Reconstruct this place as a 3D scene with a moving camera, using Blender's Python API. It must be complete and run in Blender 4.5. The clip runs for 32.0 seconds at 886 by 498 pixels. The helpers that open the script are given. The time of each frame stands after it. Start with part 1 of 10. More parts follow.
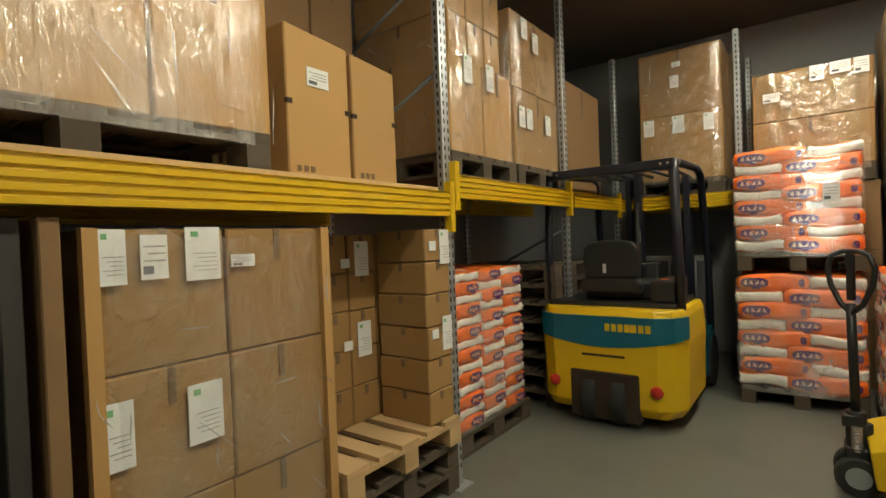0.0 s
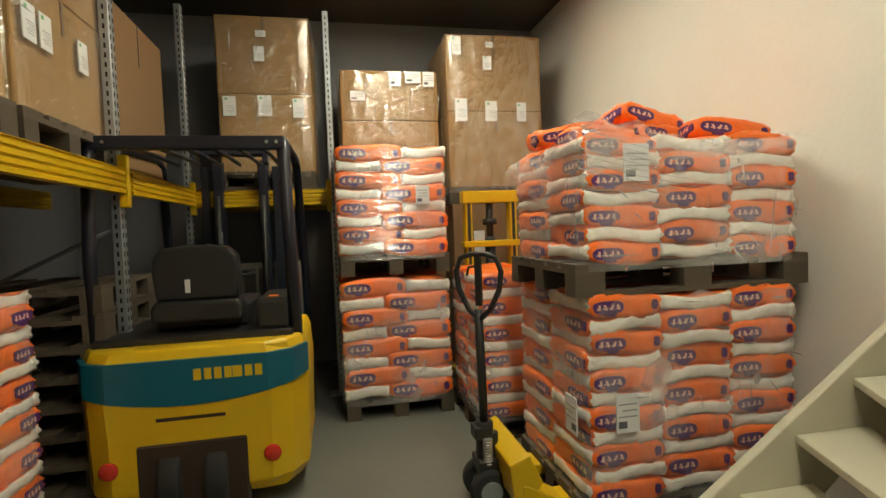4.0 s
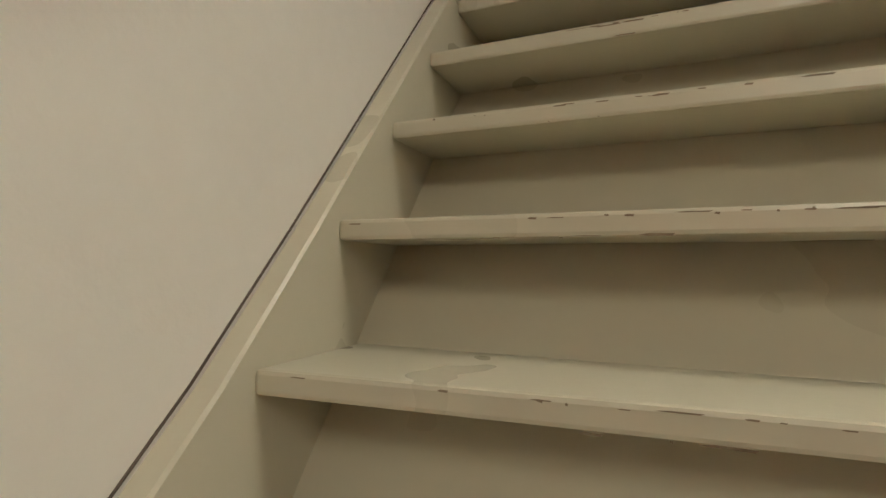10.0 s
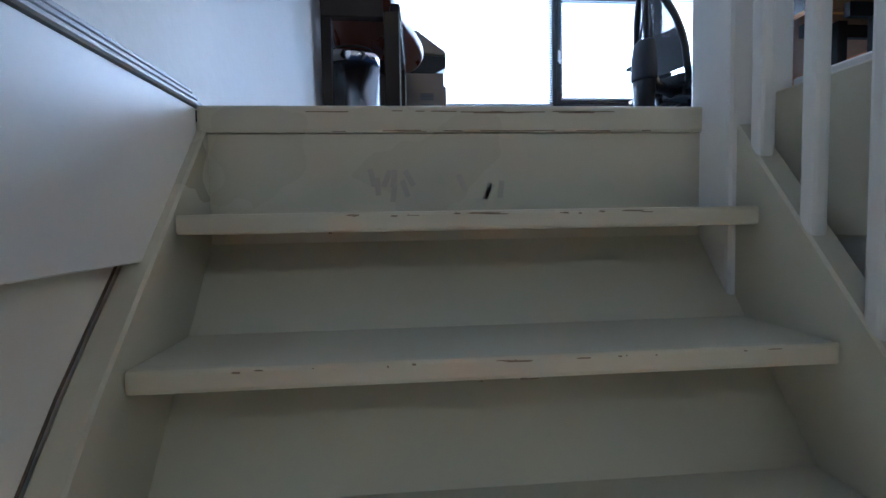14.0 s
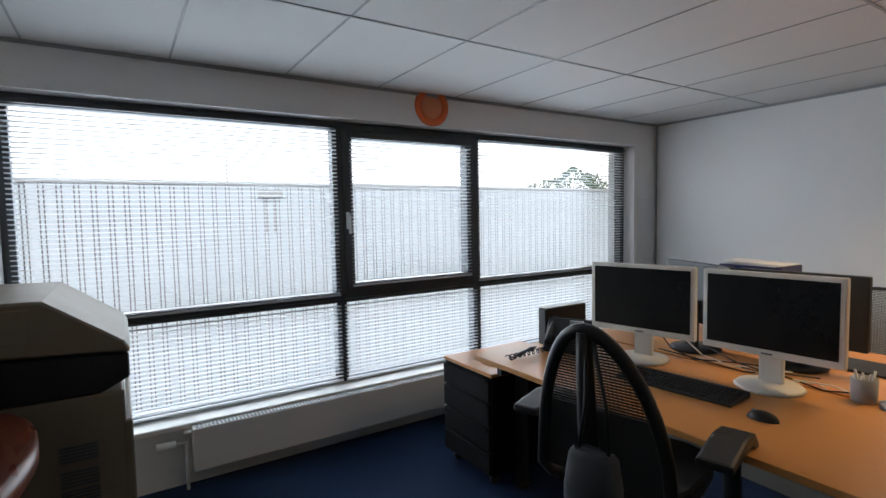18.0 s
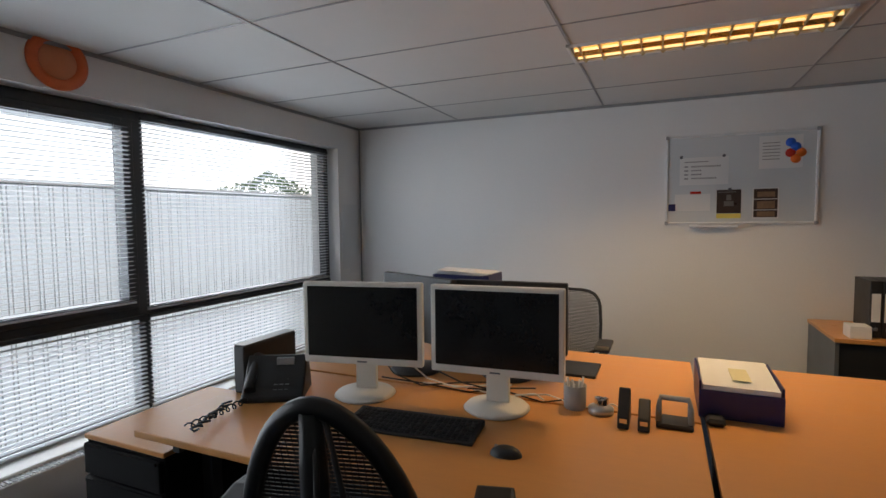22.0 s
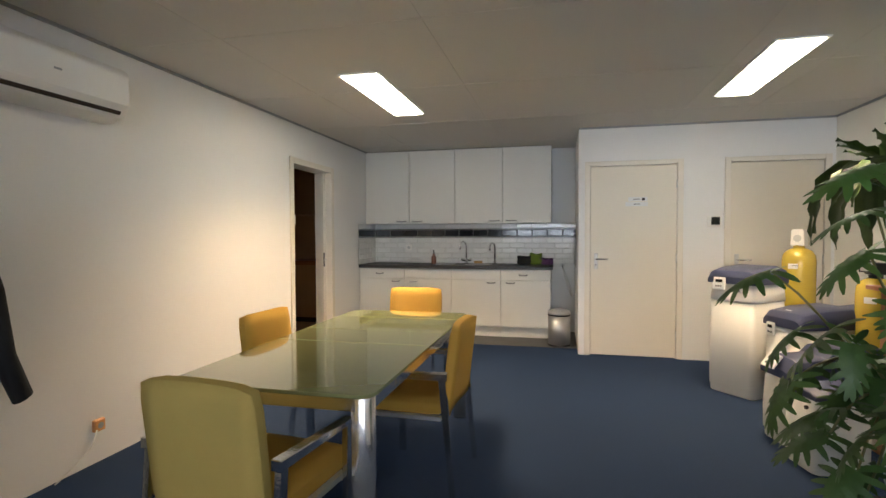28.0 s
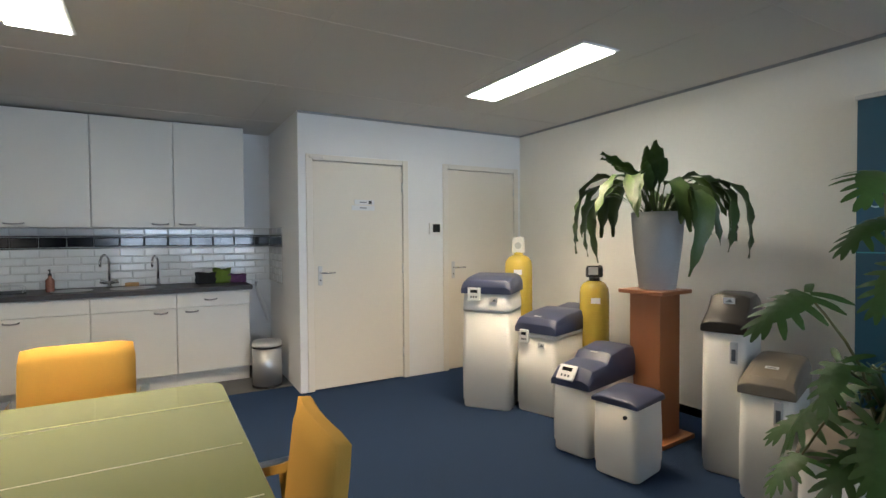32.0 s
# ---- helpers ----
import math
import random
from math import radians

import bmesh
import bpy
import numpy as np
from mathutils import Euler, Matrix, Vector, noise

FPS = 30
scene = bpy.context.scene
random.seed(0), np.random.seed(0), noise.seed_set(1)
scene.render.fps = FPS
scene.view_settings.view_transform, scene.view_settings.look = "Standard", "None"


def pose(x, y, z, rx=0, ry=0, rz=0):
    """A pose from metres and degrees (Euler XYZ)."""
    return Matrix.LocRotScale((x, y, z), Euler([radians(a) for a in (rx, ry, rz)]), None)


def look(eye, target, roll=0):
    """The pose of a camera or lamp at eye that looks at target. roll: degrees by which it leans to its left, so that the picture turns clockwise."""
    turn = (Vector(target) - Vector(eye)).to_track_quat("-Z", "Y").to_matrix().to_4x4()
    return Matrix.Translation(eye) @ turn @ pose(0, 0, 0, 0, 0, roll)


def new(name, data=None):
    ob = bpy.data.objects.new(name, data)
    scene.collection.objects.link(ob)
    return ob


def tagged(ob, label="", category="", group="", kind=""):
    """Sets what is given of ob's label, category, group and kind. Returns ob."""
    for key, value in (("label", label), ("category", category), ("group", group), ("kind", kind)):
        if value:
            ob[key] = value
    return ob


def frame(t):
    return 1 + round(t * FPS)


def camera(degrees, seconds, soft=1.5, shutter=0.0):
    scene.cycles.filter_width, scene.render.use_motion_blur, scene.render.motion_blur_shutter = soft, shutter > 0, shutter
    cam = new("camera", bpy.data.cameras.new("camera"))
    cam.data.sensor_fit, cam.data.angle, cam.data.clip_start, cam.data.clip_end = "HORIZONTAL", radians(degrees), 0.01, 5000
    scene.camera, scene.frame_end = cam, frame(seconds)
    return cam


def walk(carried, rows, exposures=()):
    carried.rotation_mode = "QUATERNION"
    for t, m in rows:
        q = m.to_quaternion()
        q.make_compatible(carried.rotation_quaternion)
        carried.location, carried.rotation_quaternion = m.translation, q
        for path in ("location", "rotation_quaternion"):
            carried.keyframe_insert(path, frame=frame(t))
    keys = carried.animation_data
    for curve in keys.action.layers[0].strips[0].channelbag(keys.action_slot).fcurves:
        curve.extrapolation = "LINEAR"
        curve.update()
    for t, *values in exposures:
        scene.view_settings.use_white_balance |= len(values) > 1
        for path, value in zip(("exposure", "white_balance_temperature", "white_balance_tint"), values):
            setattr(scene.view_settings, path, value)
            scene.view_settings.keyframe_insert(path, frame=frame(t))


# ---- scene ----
cam = camera(82.7, 32.0)
PATH = [
    (0, (1.745, 1.503, 1.391), (2.937, -0.103, 1.361), -2.3),
    (0.5, (1.798, 1.417, 1.4), (2.792, -0.317, 1.353), -2.2),
    (1, (1.837, 1.314, 1.408), (2.652, -0.511, 1.352), -2.0),
    (1.5, (1.868, 1.202, 1.406), (2.559, -0.674, 1.343), -1.9),
    (2, (1.927, 1.095, 1.389), (2.479, -0.826, 1.32), -1.7),
    (2.5, (2.041, 0.97, 1.391), (2.417, -0.993, 1.322), -1.7),
    (4.5, (2.355, 0.396, 1.393), (1.698, -1.49, 1.302), -2.0),
    (5, (2.428, 0.268, 1.386), (1.525, -1.514, 1.296), -1.7),
    (5.5, (2.439, 0.041, 1.387), (1.181, -1.511, 1.283), -1.5),
    (6, (2.383, -0.166, 1.405), (0.86, -1.457, 1.282), -1.4),
    (6.5, (2.334, -0.384, 1.42), (0.571, -1.317, 1.276), -1.1),
    (7, (2.134, -0.473, 1.406), (0.249, -1.124, 1.256), -1.3),
    (7.5, (1.861, -0.697, 1.482), (-0.121, -0.803, 1.24), -0.2),
    (8, (1.489, -0.747, 1.482), (-0.452, -0.341, 1.222), 1.2),
    (9, (0.771, -0.602, 1.501), (-0.798, 0.636, 1.424), 0.7),
    (9.5, (0.605, -0.583, 1.695), (-0.636, 0.983, 1.603), 1.1),
    (10, (0.479, -0.473, 1.832), (-0.299, 1.369, 1.9), 0.4),
    (10.6, (0.325, -0.341, 2.053), (-0.217, 1.582, 2.155), 0.6),
    (10.8, (0.308, -0.277, 2.143), (-0.088, 1.68, 2.268), 0.9),
    (11, (0.295, -0.206, 2.21), (0.046, 1.772, 2.37), 1.2),
    (11.5, (0.345, -0.089, 2.471), (0.146, 1.901, 2.467), -0.2),
    (11.6, (0.32, -0.07, 2.522), (0.199, 1.926, 2.491), -0.4),
    (12, (0.38, 0.089, 2.72), (0.362, 2.089, 2.692), -0.6),
    (12.5, (0.339, 0.251, 2.931), (0.393, 2.249, 2.879), -0.8),
    (13, (0.373, 0.446, 3.146), (0.468, 2.442, 3.068), -0.8),
    (13.5, (0.383, 0.634, 3.362), (0.528, 2.627, 3.274), -0.9),
    (14, (0.379, 0.809, 3.595), (0.552, 2.798, 3.481), -1.0),
    (14.3, (0.375, 0.913, 3.684), (0.603, 2.897, 3.576), -0.7),
    (14.5, (0.418, 0.974, 3.812), (0.647, 2.956, 3.686), -1.0),
    (15.5, (0.51, 1.40, 4.33), (0.93, 3.33, 4.18), -1.1),
    (16.0, (0.562, 1.69, 4.655), (1.09, 3.61, 4.45), -1.1),
    (16.5, (0.602, 2.039, 4.723), (1.253, 3.923, 4.555), -1.1),
    (17, (0.617, 2.249, 4.897), (1.412, 4.078, 4.74), -0.9),
    (17.5, (0.728, 2.468, 5.074), (1.638, 4.243, 4.931), -1.0),
    (18, (0.752, 2.737, 5.241), (1.832, 4.416, 5.112), -1.1),
    (18.5, (0.793, 2.803, 5.26), (1.95, 4.43, 5.135), -1.1),
    (19, (0.866, 2.861, 5.263), (2.095, 4.435, 5.139), -1.1),
    (19.5, (0.877, 2.904, 5.263), (2.172, 4.423, 5.136), -1.1),
    (20, (0.892, 2.922, 5.261), (2.235, 4.398, 5.139), -1.0),
    (20.5, (0.927, 2.935, 5.26), (2.324, 4.361, 5.14), -1.0),
    (21, (0.983, 2.937, 5.257), (2.425, 4.317, 5.136), -1.1),
    (21.5, (1.069, 3.044, 5.262), (2.694, 4.204, 5.14), -0.8),
    (22, (1.135, 3.133, 5.248), (2.963, 3.936, 5.125), -0.6),
    (22.5, (1.304, 3.184, 5.251), (3.259, 3.586, 5.132), -0.5),
    (23, (1.433, 3.148, 5.23), (3.43, 3.104, 5.124), -0.2),
    (23.5, (1.61, 3.119, 5.228), (3.534, 2.58, 5.135), -0.1),
    (24, (1.714, 3.068, 5.22), (3.481, 2.136, 5.136), 0.0),
    (24.5, (1.83, 2.869, 5.22), (3.416, 1.654, 5.139), -0.1),
    (25, (1.891, 2.674, 5.201), (3.243, 1.201, 5.126), -0.2),
    (25.5, (1.998, 2.457, 5.16), (3.144, 0.819, 5.103), -0.3),
    (26, (2.105, 2.236, 5.131), (3.076, 0.489, 5.077), -0.4),
    (26.5, (2.137, 1.912, 5.143), (3.0, 0.108, 5.088), -0.6),
    (28.5, (2.795, 1.01, 5.107), (3.055, -0.973, 5.054), -0.1),
    (29, (2.971, 0.866, 5.103), (3.016, -1.133, 5.059), -0.2),
    (29.5, (3.097, 0.657, 5.12), (2.941, -1.337, 5.073), -0.4),
    (30, (3.231, 0.489, 5.147), (2.867, -1.477, 5.088), -0.5),
    (30.5, (3.336, 0.356, 5.15), (2.804, -1.571, 5.096), -0.4),
    (31, (3.385, 0.205, 5.135), (2.686, -1.669, 5.088), -0.4),
    (31.5, (3.43, 0.06, 5.14), (2.575, -1.748, 5.095), -0.4),
    (32, (3.475, -0.085, 5.146), (2.481, -1.82, 5.099), -0.4),
]
walk(cam, [(t, look(eye, target, roll)) for t, eye, target, roll in PATH], [(0, 1.4, 6350, 6), (5, 1.38, 6300, 5), (6, 1.17, 6320, 3), (7.0, 1.05, 6350, 1), (8, 1.0, 6300, -1), (9, 0.8, 6150, 10), (11, 1.3, 6000, 16), (12, 1.75, 5800, 14), (13, 1.85, 5300, 13), (14, 1.85, 4600, 8), (14.5, 1.7, 4600, 7), (16.5, 0.75, 5650, 5), (17, 0.6, 5700, 5), (18, 0.15, 6150, 8), (19, 0.0, 6400, 8), (21, -0.15, 6300, 8), (22, -0.05, 6400, 10), (23, 0.5, 6550, 16), (24, 0.85, 6500, 14), (25, 1.25, 6300, 12), (26, 2.1, 6250, 11), (29, 2.1, 6250, 11), (32, 2.02, 5550, 8)])
H = 3.8          # office floor
CEIL = 6.09      # tiled office ceiling
CEILK = 6.24     # ceiling over the meeting area
XE, YN = 5.2, 5.77   # right wall and window wall (inner faces)

# ---- world and lights ----
world = bpy.data.worlds.new("sky")
scene.world = world
world.use_nodes = True
wn = world.node_tree
sky = wn.nodes.new("ShaderNodeTexSky")
sky.sky_type = "NISHITA"
sky.sun_disc = False
sky.sun_elevation, sky.sun_rotation = radians(40), radians(200)
sky.air_density, sky.dust_density = 0.8, 4.0
wn.nodes["Background"].inputs[1].default_value = 0.15
wn.links.new(sky.outputs[0], wn.nodes["Background"].inputs[0])
sun = new("sun", bpy.data.lights.new("sun", "SUN"))
sun.data.energy, sun.data.angle, sun.data.color = 1.5, radians(12), (1, 0.97, 0.92)
sun.matrix_world = look((-9, -8, 13), (0.0, 8, 0))


def area(name, eye, target, sx, sy, watts, color, spread=180):
    ob = new(name, bpy.data.lights.new(name, "AREA"))
    ob.data.shape, ob.data.size, ob.data.size_y = "RECTANGLE", sx, sy
    ob.data.energy, ob.data.color = watts, color
    ob.data.spread = radians(spread)
    ob.matrix_world = look(eye, target)
    return ob


# skylight entering the window band
area("window_light", (2.35, 6.0, 5.0), (2.2, 0, 4.7), 4.0, 1.6, 62, (0.82, 0.91, 1.0))
# tube lamps under the store ceiling
area("store_tube", (1.55, 0.3, 3.5), (1.55, 0.3, 0), 0.2, 1.5, 26, (1.0, 0.91, 0.68))
area("store_tube", (1.65, -2.6, 3.5), (1.65, -2.6, 0), 0.2, 1.5, 22, (1.0, 0.91, 0.68))
# ceiling panels of the meeting area and the louvre lamp over the desks
area("panel_light", (3.97, -2.77, CEILK - 0.03), (3.97, -2.77, 0), 0.26, 1.15, 12.0, (1.0, 0.68, 0.36), 118)
area("panel_light", (1.235, -2.77, CEILK - 0.03), (1.235, -2.77, 0), 0.26, 1.15, 6.4, (1.0, 0.68, 0.36), 112)
area("louvre_light", (3.84, 3.0, CEIL - 0.03), (3.84, 3.0, 0), 0.24, 1.1, 16, (1.0, 0.66, 0.32), 130)

# ---- materials ----
def mat(name, color, rough=0.6, metal=0.0, var=0.12, scale=6.0, fine=90.0, bump=0.05, stretch=(1, 1, 1), rand=0.0, spec=0.5, dark=None, stain=0.0, coat=0.0):
    """A painted, woven or grained surface: colour drifting at two scales, uneven gloss and fine relief."""
    m = bpy.data.materials.new(name)
    m.use_nodes = True
    n, l = m.node_tree.nodes, m.node_tree.links
    b = n["Principled BSDF"]
    co = n.new("ShaderNodeTexCoord")
    mp = n.new("ShaderNodeMapping")
    mp.inputs["Scale"].default_value = stretch
    l.new(co.outputs["Object"], mp.inputs[0])
    big, small = n.new("ShaderNodeTexNoise"), n.new("ShaderNodeTexNoise")
    big.inputs["Scale"].default_value, small.inputs["Scale"].default_value = scale, fine
    big.inputs["Detail"].default_value, small.inputs["Detail"].default_value = 3, 3
    l.new(mp.outputs[0], big.inputs[0])
    l.new(mp.outputs[0], small.inputs[0])
    ramp = n.new("ShaderNodeMix")
    ramp.data_type = "RGBA"
    lo = dark or tuple(c * (1 - var) for c in color)
    hi = tuple(min(1, c * (1 + var)) for c in color)
    ramp.inputs[6].default_value, ramp.inputs[7].default_value = (*lo, 1), (*hi, 1)
    add = n.new("ShaderNodeMath")
    add.operation = "MULTIPLY_ADD"
    add.inputs[1].default_value = 0.45
    l.new(small.outputs[0], add.inputs[0])
    half = n.new("ShaderNodeMath")
    half.operation = "MULTIPLY"
    half.inputs[1].default_value = 0.55
    l.new(big.outputs[0], half.inputs[0])
    l.new(half.outputs[0], add.inputs[2])
    l.new(add.outputs[0], ramp.inputs[0])
    out = ramp.outputs[2]
    if rand:
        info = n.new("ShaderNodeObjectInfo")
        hsv = n.new("ShaderNodeHueSaturation")
        mr = n.new("ShaderNodeMapRange")
        mr.inputs[3].default_value, mr.inputs[4].default_value = 1 - rand, 1 + rand
        l.new(info.outputs["Random"], mr.inputs[0])
        l.new(mr.outputs[0], hsv.inputs["Value"])
        l.new(out, hsv.inputs["Color"])
        out = hsv.outputs[0]
    if stain:
        blot = n.new("ShaderNodeTexNoise")
        blot.inputs["Scale"].default_value, blot.inputs["Detail"].default_value = 1.7, 6
        l.new(co.outputs["Object"], blot.inputs[0])
        cr = n.new("ShaderNodeMapRange")
        cr.inputs[1].default_value, cr.inputs[2].default_value, cr.inputs[3].default_value, cr.inputs[4].default_value = 0.52, 0.72, 0, stain
        l.new(blot.outputs[0], cr.inputs[0])
        mx = n.new("ShaderNodeMix")
        mx.data_type = "RGBA"
        mx.inputs[7].default_value = (*(c * 0.45 for c in color), 1)
        l.new(cr.outputs[0], mx.inputs[0])
        l.new(out, mx.inputs[6])
        out = mx.outputs[2]
    l.new(out, b.inputs["Base Color"])
    rr = n.new("ShaderNodeMapRange")
    rr.inputs[3].default_value, rr.inputs[4].default_value = max(0.02, rough - 0.1), min(1, rough + 0.1)
    l.new(big.outputs[0], rr.inputs[0])
    l.new(rr.outputs[0], b.inputs["Roughness"])
    b.inputs["Metallic"].default_value = metal
    b.inputs["Specular IOR Level"].default_value = spec
    b.inputs["Coat Weight"].default_value = coat
    if bump:
        bp = n.new("ShaderNodeBump")
        bp.inputs["Strength"].default_value, bp.inputs["Distance"].default_value = bump, 0.01
        l.new(small.outputs[0], bp.inputs["Height"])
        l.new(bp.outputs[0], b.inputs["Normal"])
    return m


def glow(name, color, strength):
    m = bpy.data.materials.new(name)
    m.use_nodes = True
    b = m.node_tree.nodes["Principled BSDF"]
    b.inputs["Base Color"].default_value = (*color, 1)
    b.inputs["Emission Color"].default_value = (*color, 1)
    b.inputs["Emission Strength"].default_value = strength
    return m


def glass(name, tint=(1, 1, 1), rough=0.0):
    """A thin pane: clear straight through, with a mirror gloss that grows at low angles."""
    m = bpy.data.materials.new(name)
    m.use_nodes = True
    n, l = m.node_tree.nodes, m.node_tree.links
    n.remove(n["Principled BSDF"])
    tr, gl, fr, mx = n.new("ShaderNodeBsdfTransparent"), n.new("ShaderNodeBsdfGlossy"), n.new("ShaderNodeLayerWeight"), n.new("ShaderNodeMixShader")
    pw = n.new("ShaderNodeMath")
    pw.operation = "POWER"
    pw.inputs[1].default_value = 4.0
    sc = n.new("ShaderNodeMath")
    sc.operation = "MULTIPLY_ADD"
    sc.inputs[1].default_value, sc.inputs[2].default_value = 0.7, 0.035
    tr.inputs[0].default_value = (*tint, 1)
    gl.inputs["Roughness"].default_value = rough
    fr.inputs[0].default_value = 0.5
    l.new(fr.outputs["Facing"], pw.inputs[0])
    l.new(pw.outputs[0], sc.inputs[0])
    l.new(sc.outputs[0], mx.inputs[0])
    l.new(tr.outputs[0], mx.inputs[1])
    l.new(gl.outputs[0], mx.inputs[2])
    l.new(mx.outputs[0], n["Material Output"].inputs[0])
    return m


def film_wrap(name, cover=0.16, gloss=0.10, comb=(2.2, 2.2, 1.0)):
    """Stretch film: mostly clear, hazy in streaks, creased, with sharp glints."""
    m = bpy.data.materials.new(name)
    m.use_nodes = True
    n, l = m.node_tree.nodes, m.node_tree.links
    n.remove(n["Principled BSDF"])
    co, mp = n.new("ShaderNodeTexCoord"), n.new("ShaderNodeMapping")
    mp.inputs["Scale"].default_value = comb
    mp.inputs["Rotation"].default_value = (0.12, 0.1, 0)
    ns, wv = n.new("ShaderNodeTexNoise"), n.new("ShaderNodeTexNoise")
    ns.inputs["Scale"].default_value, ns.inputs["Detail"].default_value, ns.inputs["Distortion"].default_value = 7, 4, 0.4
    wv.inputs["Scale"].default_value, wv.inputs["Detail"].default_value = 3.2, 3
    l.new(co.outputs["Object"], mp.inputs[0])
    l.new(mp.outputs[0], ns.inputs[0])
    l.new(co.outputs["Object"], wv.inputs[0])
    bp = n.new("ShaderNodeBump")
    bp.inputs["Strength"].default_value, bp.inputs["Distance"].default_value = 0.7, 0.035
    l.new(ns.outputs[0], bp.inputs["Height"])
    df, gl = n.new("ShaderNodeBsdfDiffuse"), n.new("ShaderNodeBsdfGlossy")
    df.inputs["Color"].default_value = (0.80, 0.80, 0.81, 1)
    gl.inputs["Color"].default_value = (1, 1, 1, 1)
    gl.inputs["Roughness"].default_value = 0.13
    l.new(bp.outputs[0], gl.inputs["Normal"])
    haze = n.new("ShaderNodeMapRange")
    haze.inputs[1].default_value, haze.inputs[2].default_value, haze.inputs[3].default_value, haze.inputs[4].default_value = 0.42, 0.72, cover * 0.25, cover * 1.8
    l.new(wv.outputs[0], haze.inputs[0])
    tr, inner, outer = n.new("ShaderNodeBsdfTransparent"), n.new("ShaderNodeMixShader"), n.new("ShaderNodeMixShader")
    l.new(haze.outputs[0], inner.inputs[0])
    l.new(tr.outputs[0], inner.inputs[1])
    l.new(df.outputs[0], inner.inputs[2])
    shine = n.new("ShaderNodeMapRange")
    shine.inputs[1].default_value, shine.inputs[2].default_value, shine.inputs[3].default_value, shine.inputs[4].default_value = 0.35, 0.7, gloss * 0.5, gloss * 1.6
    l.new(ns.outputs[0], shine.inputs[0])
    l.new(shine.outputs[0], outer.inputs[0])
    l.new(inner.outputs[0], outer.inputs[1])
    l.new(gl.outputs[0], outer.inputs[2])
    l.new(outer.outputs[0], n["Material Output"].inputs[0])
    return m


M_WALL = mat("wall_paint", (0.82, 0.80, 0.74), 0.55, var=0.05, scale=1.5, fine=35, bump=0.12, stain=0.06)
M_WALLO = mat("office_wall", (0.78, 0.78, 0.78), 0.6, var=0.04, scale=1.2, fine=60, bump=0.08)
M_STORE = mat("store_wall", (0.30, 0.30, 0.31), 0.7, var=0.12, scale=1.2, fine=40, bump=0.1)
M_SCEIL = mat("store_ceiling", (0.10, 0.085, 0.07), 0.8, var=0.2, scale=2)
M_CONC = mat("concrete_floor", (0.145, 0.145, 0.125), 0.40, var=0.18, scale=1.6, fine=30, bump=0.03, stain=0.25)
M_CARPET = mat("blue_carpet", (0.014, 0.027, 0.059), 0.95, var=0.3, scale=3, fine=420, bump=0.5, spec=0.2)
# short blue fibres catch light at low angles
PILE = M_CARPET.node_tree.nodes["Principled BSDF"]
PILE.inputs["Sheen Weight"].default_value = 0.18
PILE.inputs["Sheen Roughness"].default_value = 0.5
PILE.inputs["Sheen Tint"].default_value = (0.10, 0.26, 0.75, 1)
M_VINYL = mat("grey_vinyl", (0.10, 0.10, 0.10), 0.5, var=0.15)
M_CREAM = mat("cream_stair_paint", (0.58, 0.55, 0.43), 0.30, var=0.03, scale=2.5, fine=60, bump=0.03)
M_WHITE = mat("white_paint", (0.80, 0.79, 0.76), 0.4, var=0.04, scale=3, bump=0.02)
M_TILEC = mat("ceiling_board", (0.66, 0.66, 0.65), 0.8, var=0.05, scale=8, fine=200, bump=0.15)
M_CEILK = mat("plaster_ceiling", (0.62, 0.60, 0.57), 0.8, var=0.05, scale=1.5)
M_ALU = mat("white_metal", (0.78, 0.79, 0.80), 0.3, var=0.04)
M_ANTH = mat("anthracite_frame", (0.055, 0.06, 0.065), 0.4, var=0.12)
M_SLAT = mat("blind_slat", (0.74, 0.76, 0.78), 0.4, var=0.03)
M_GLASS = glass("window_glass")

# ---- tools ----
def B():
    return bmesh.new()


def box(bm, x0, y0, z0, x1, y1, z1, m=None):
    """Adds a box; m turns or shifts it."""
    v = [bm.verts.new((x, y, z)) for x in (x0, x1) for y in (y0, y1) for z in (z0, z1)]
    for f in ((0, 1, 3, 2), (4, 6, 7, 5), (0, 4, 5, 1), (2, 3, 7, 6), (0, 2, 6, 4), (1, 5, 7, 3)):
        bm.faces.new([v[i] for i in f])
    if m is not None:
        bmesh.ops.transform(bm, matrix=m, verts=v)
    return v


def tube(bm, p, q, r, r2=None, seg=12, caps=True):
    """Adds a round bar from p to q."""
    p, q = Vector(p), Vector(q)
    r2 = r if r2 is None else r2
    z = (q - p).normalized()
    x = z.orthogonal().normalized()
    y = z.cross(x)
    a = [bm.verts.new(p + r * (x * math.cos(t) + y * math.sin(t))) for t in (2 * math.pi * i / seg for i in range(seg))]
    b = [bm.verts.new(q + r2 * (x * math.cos(t) + y * math.sin(t))) for t in (2 * math.pi * i / seg for i in range(seg))]
    for i in range(seg):
        f = bm.faces.new((a[i], a[(i + 1) % seg], b[(i + 1) % seg], b[i]))
        f.smooth = True
    if caps:
        bm.faces.new(a[::-1])
        bm.faces.new(b)
    return a + b


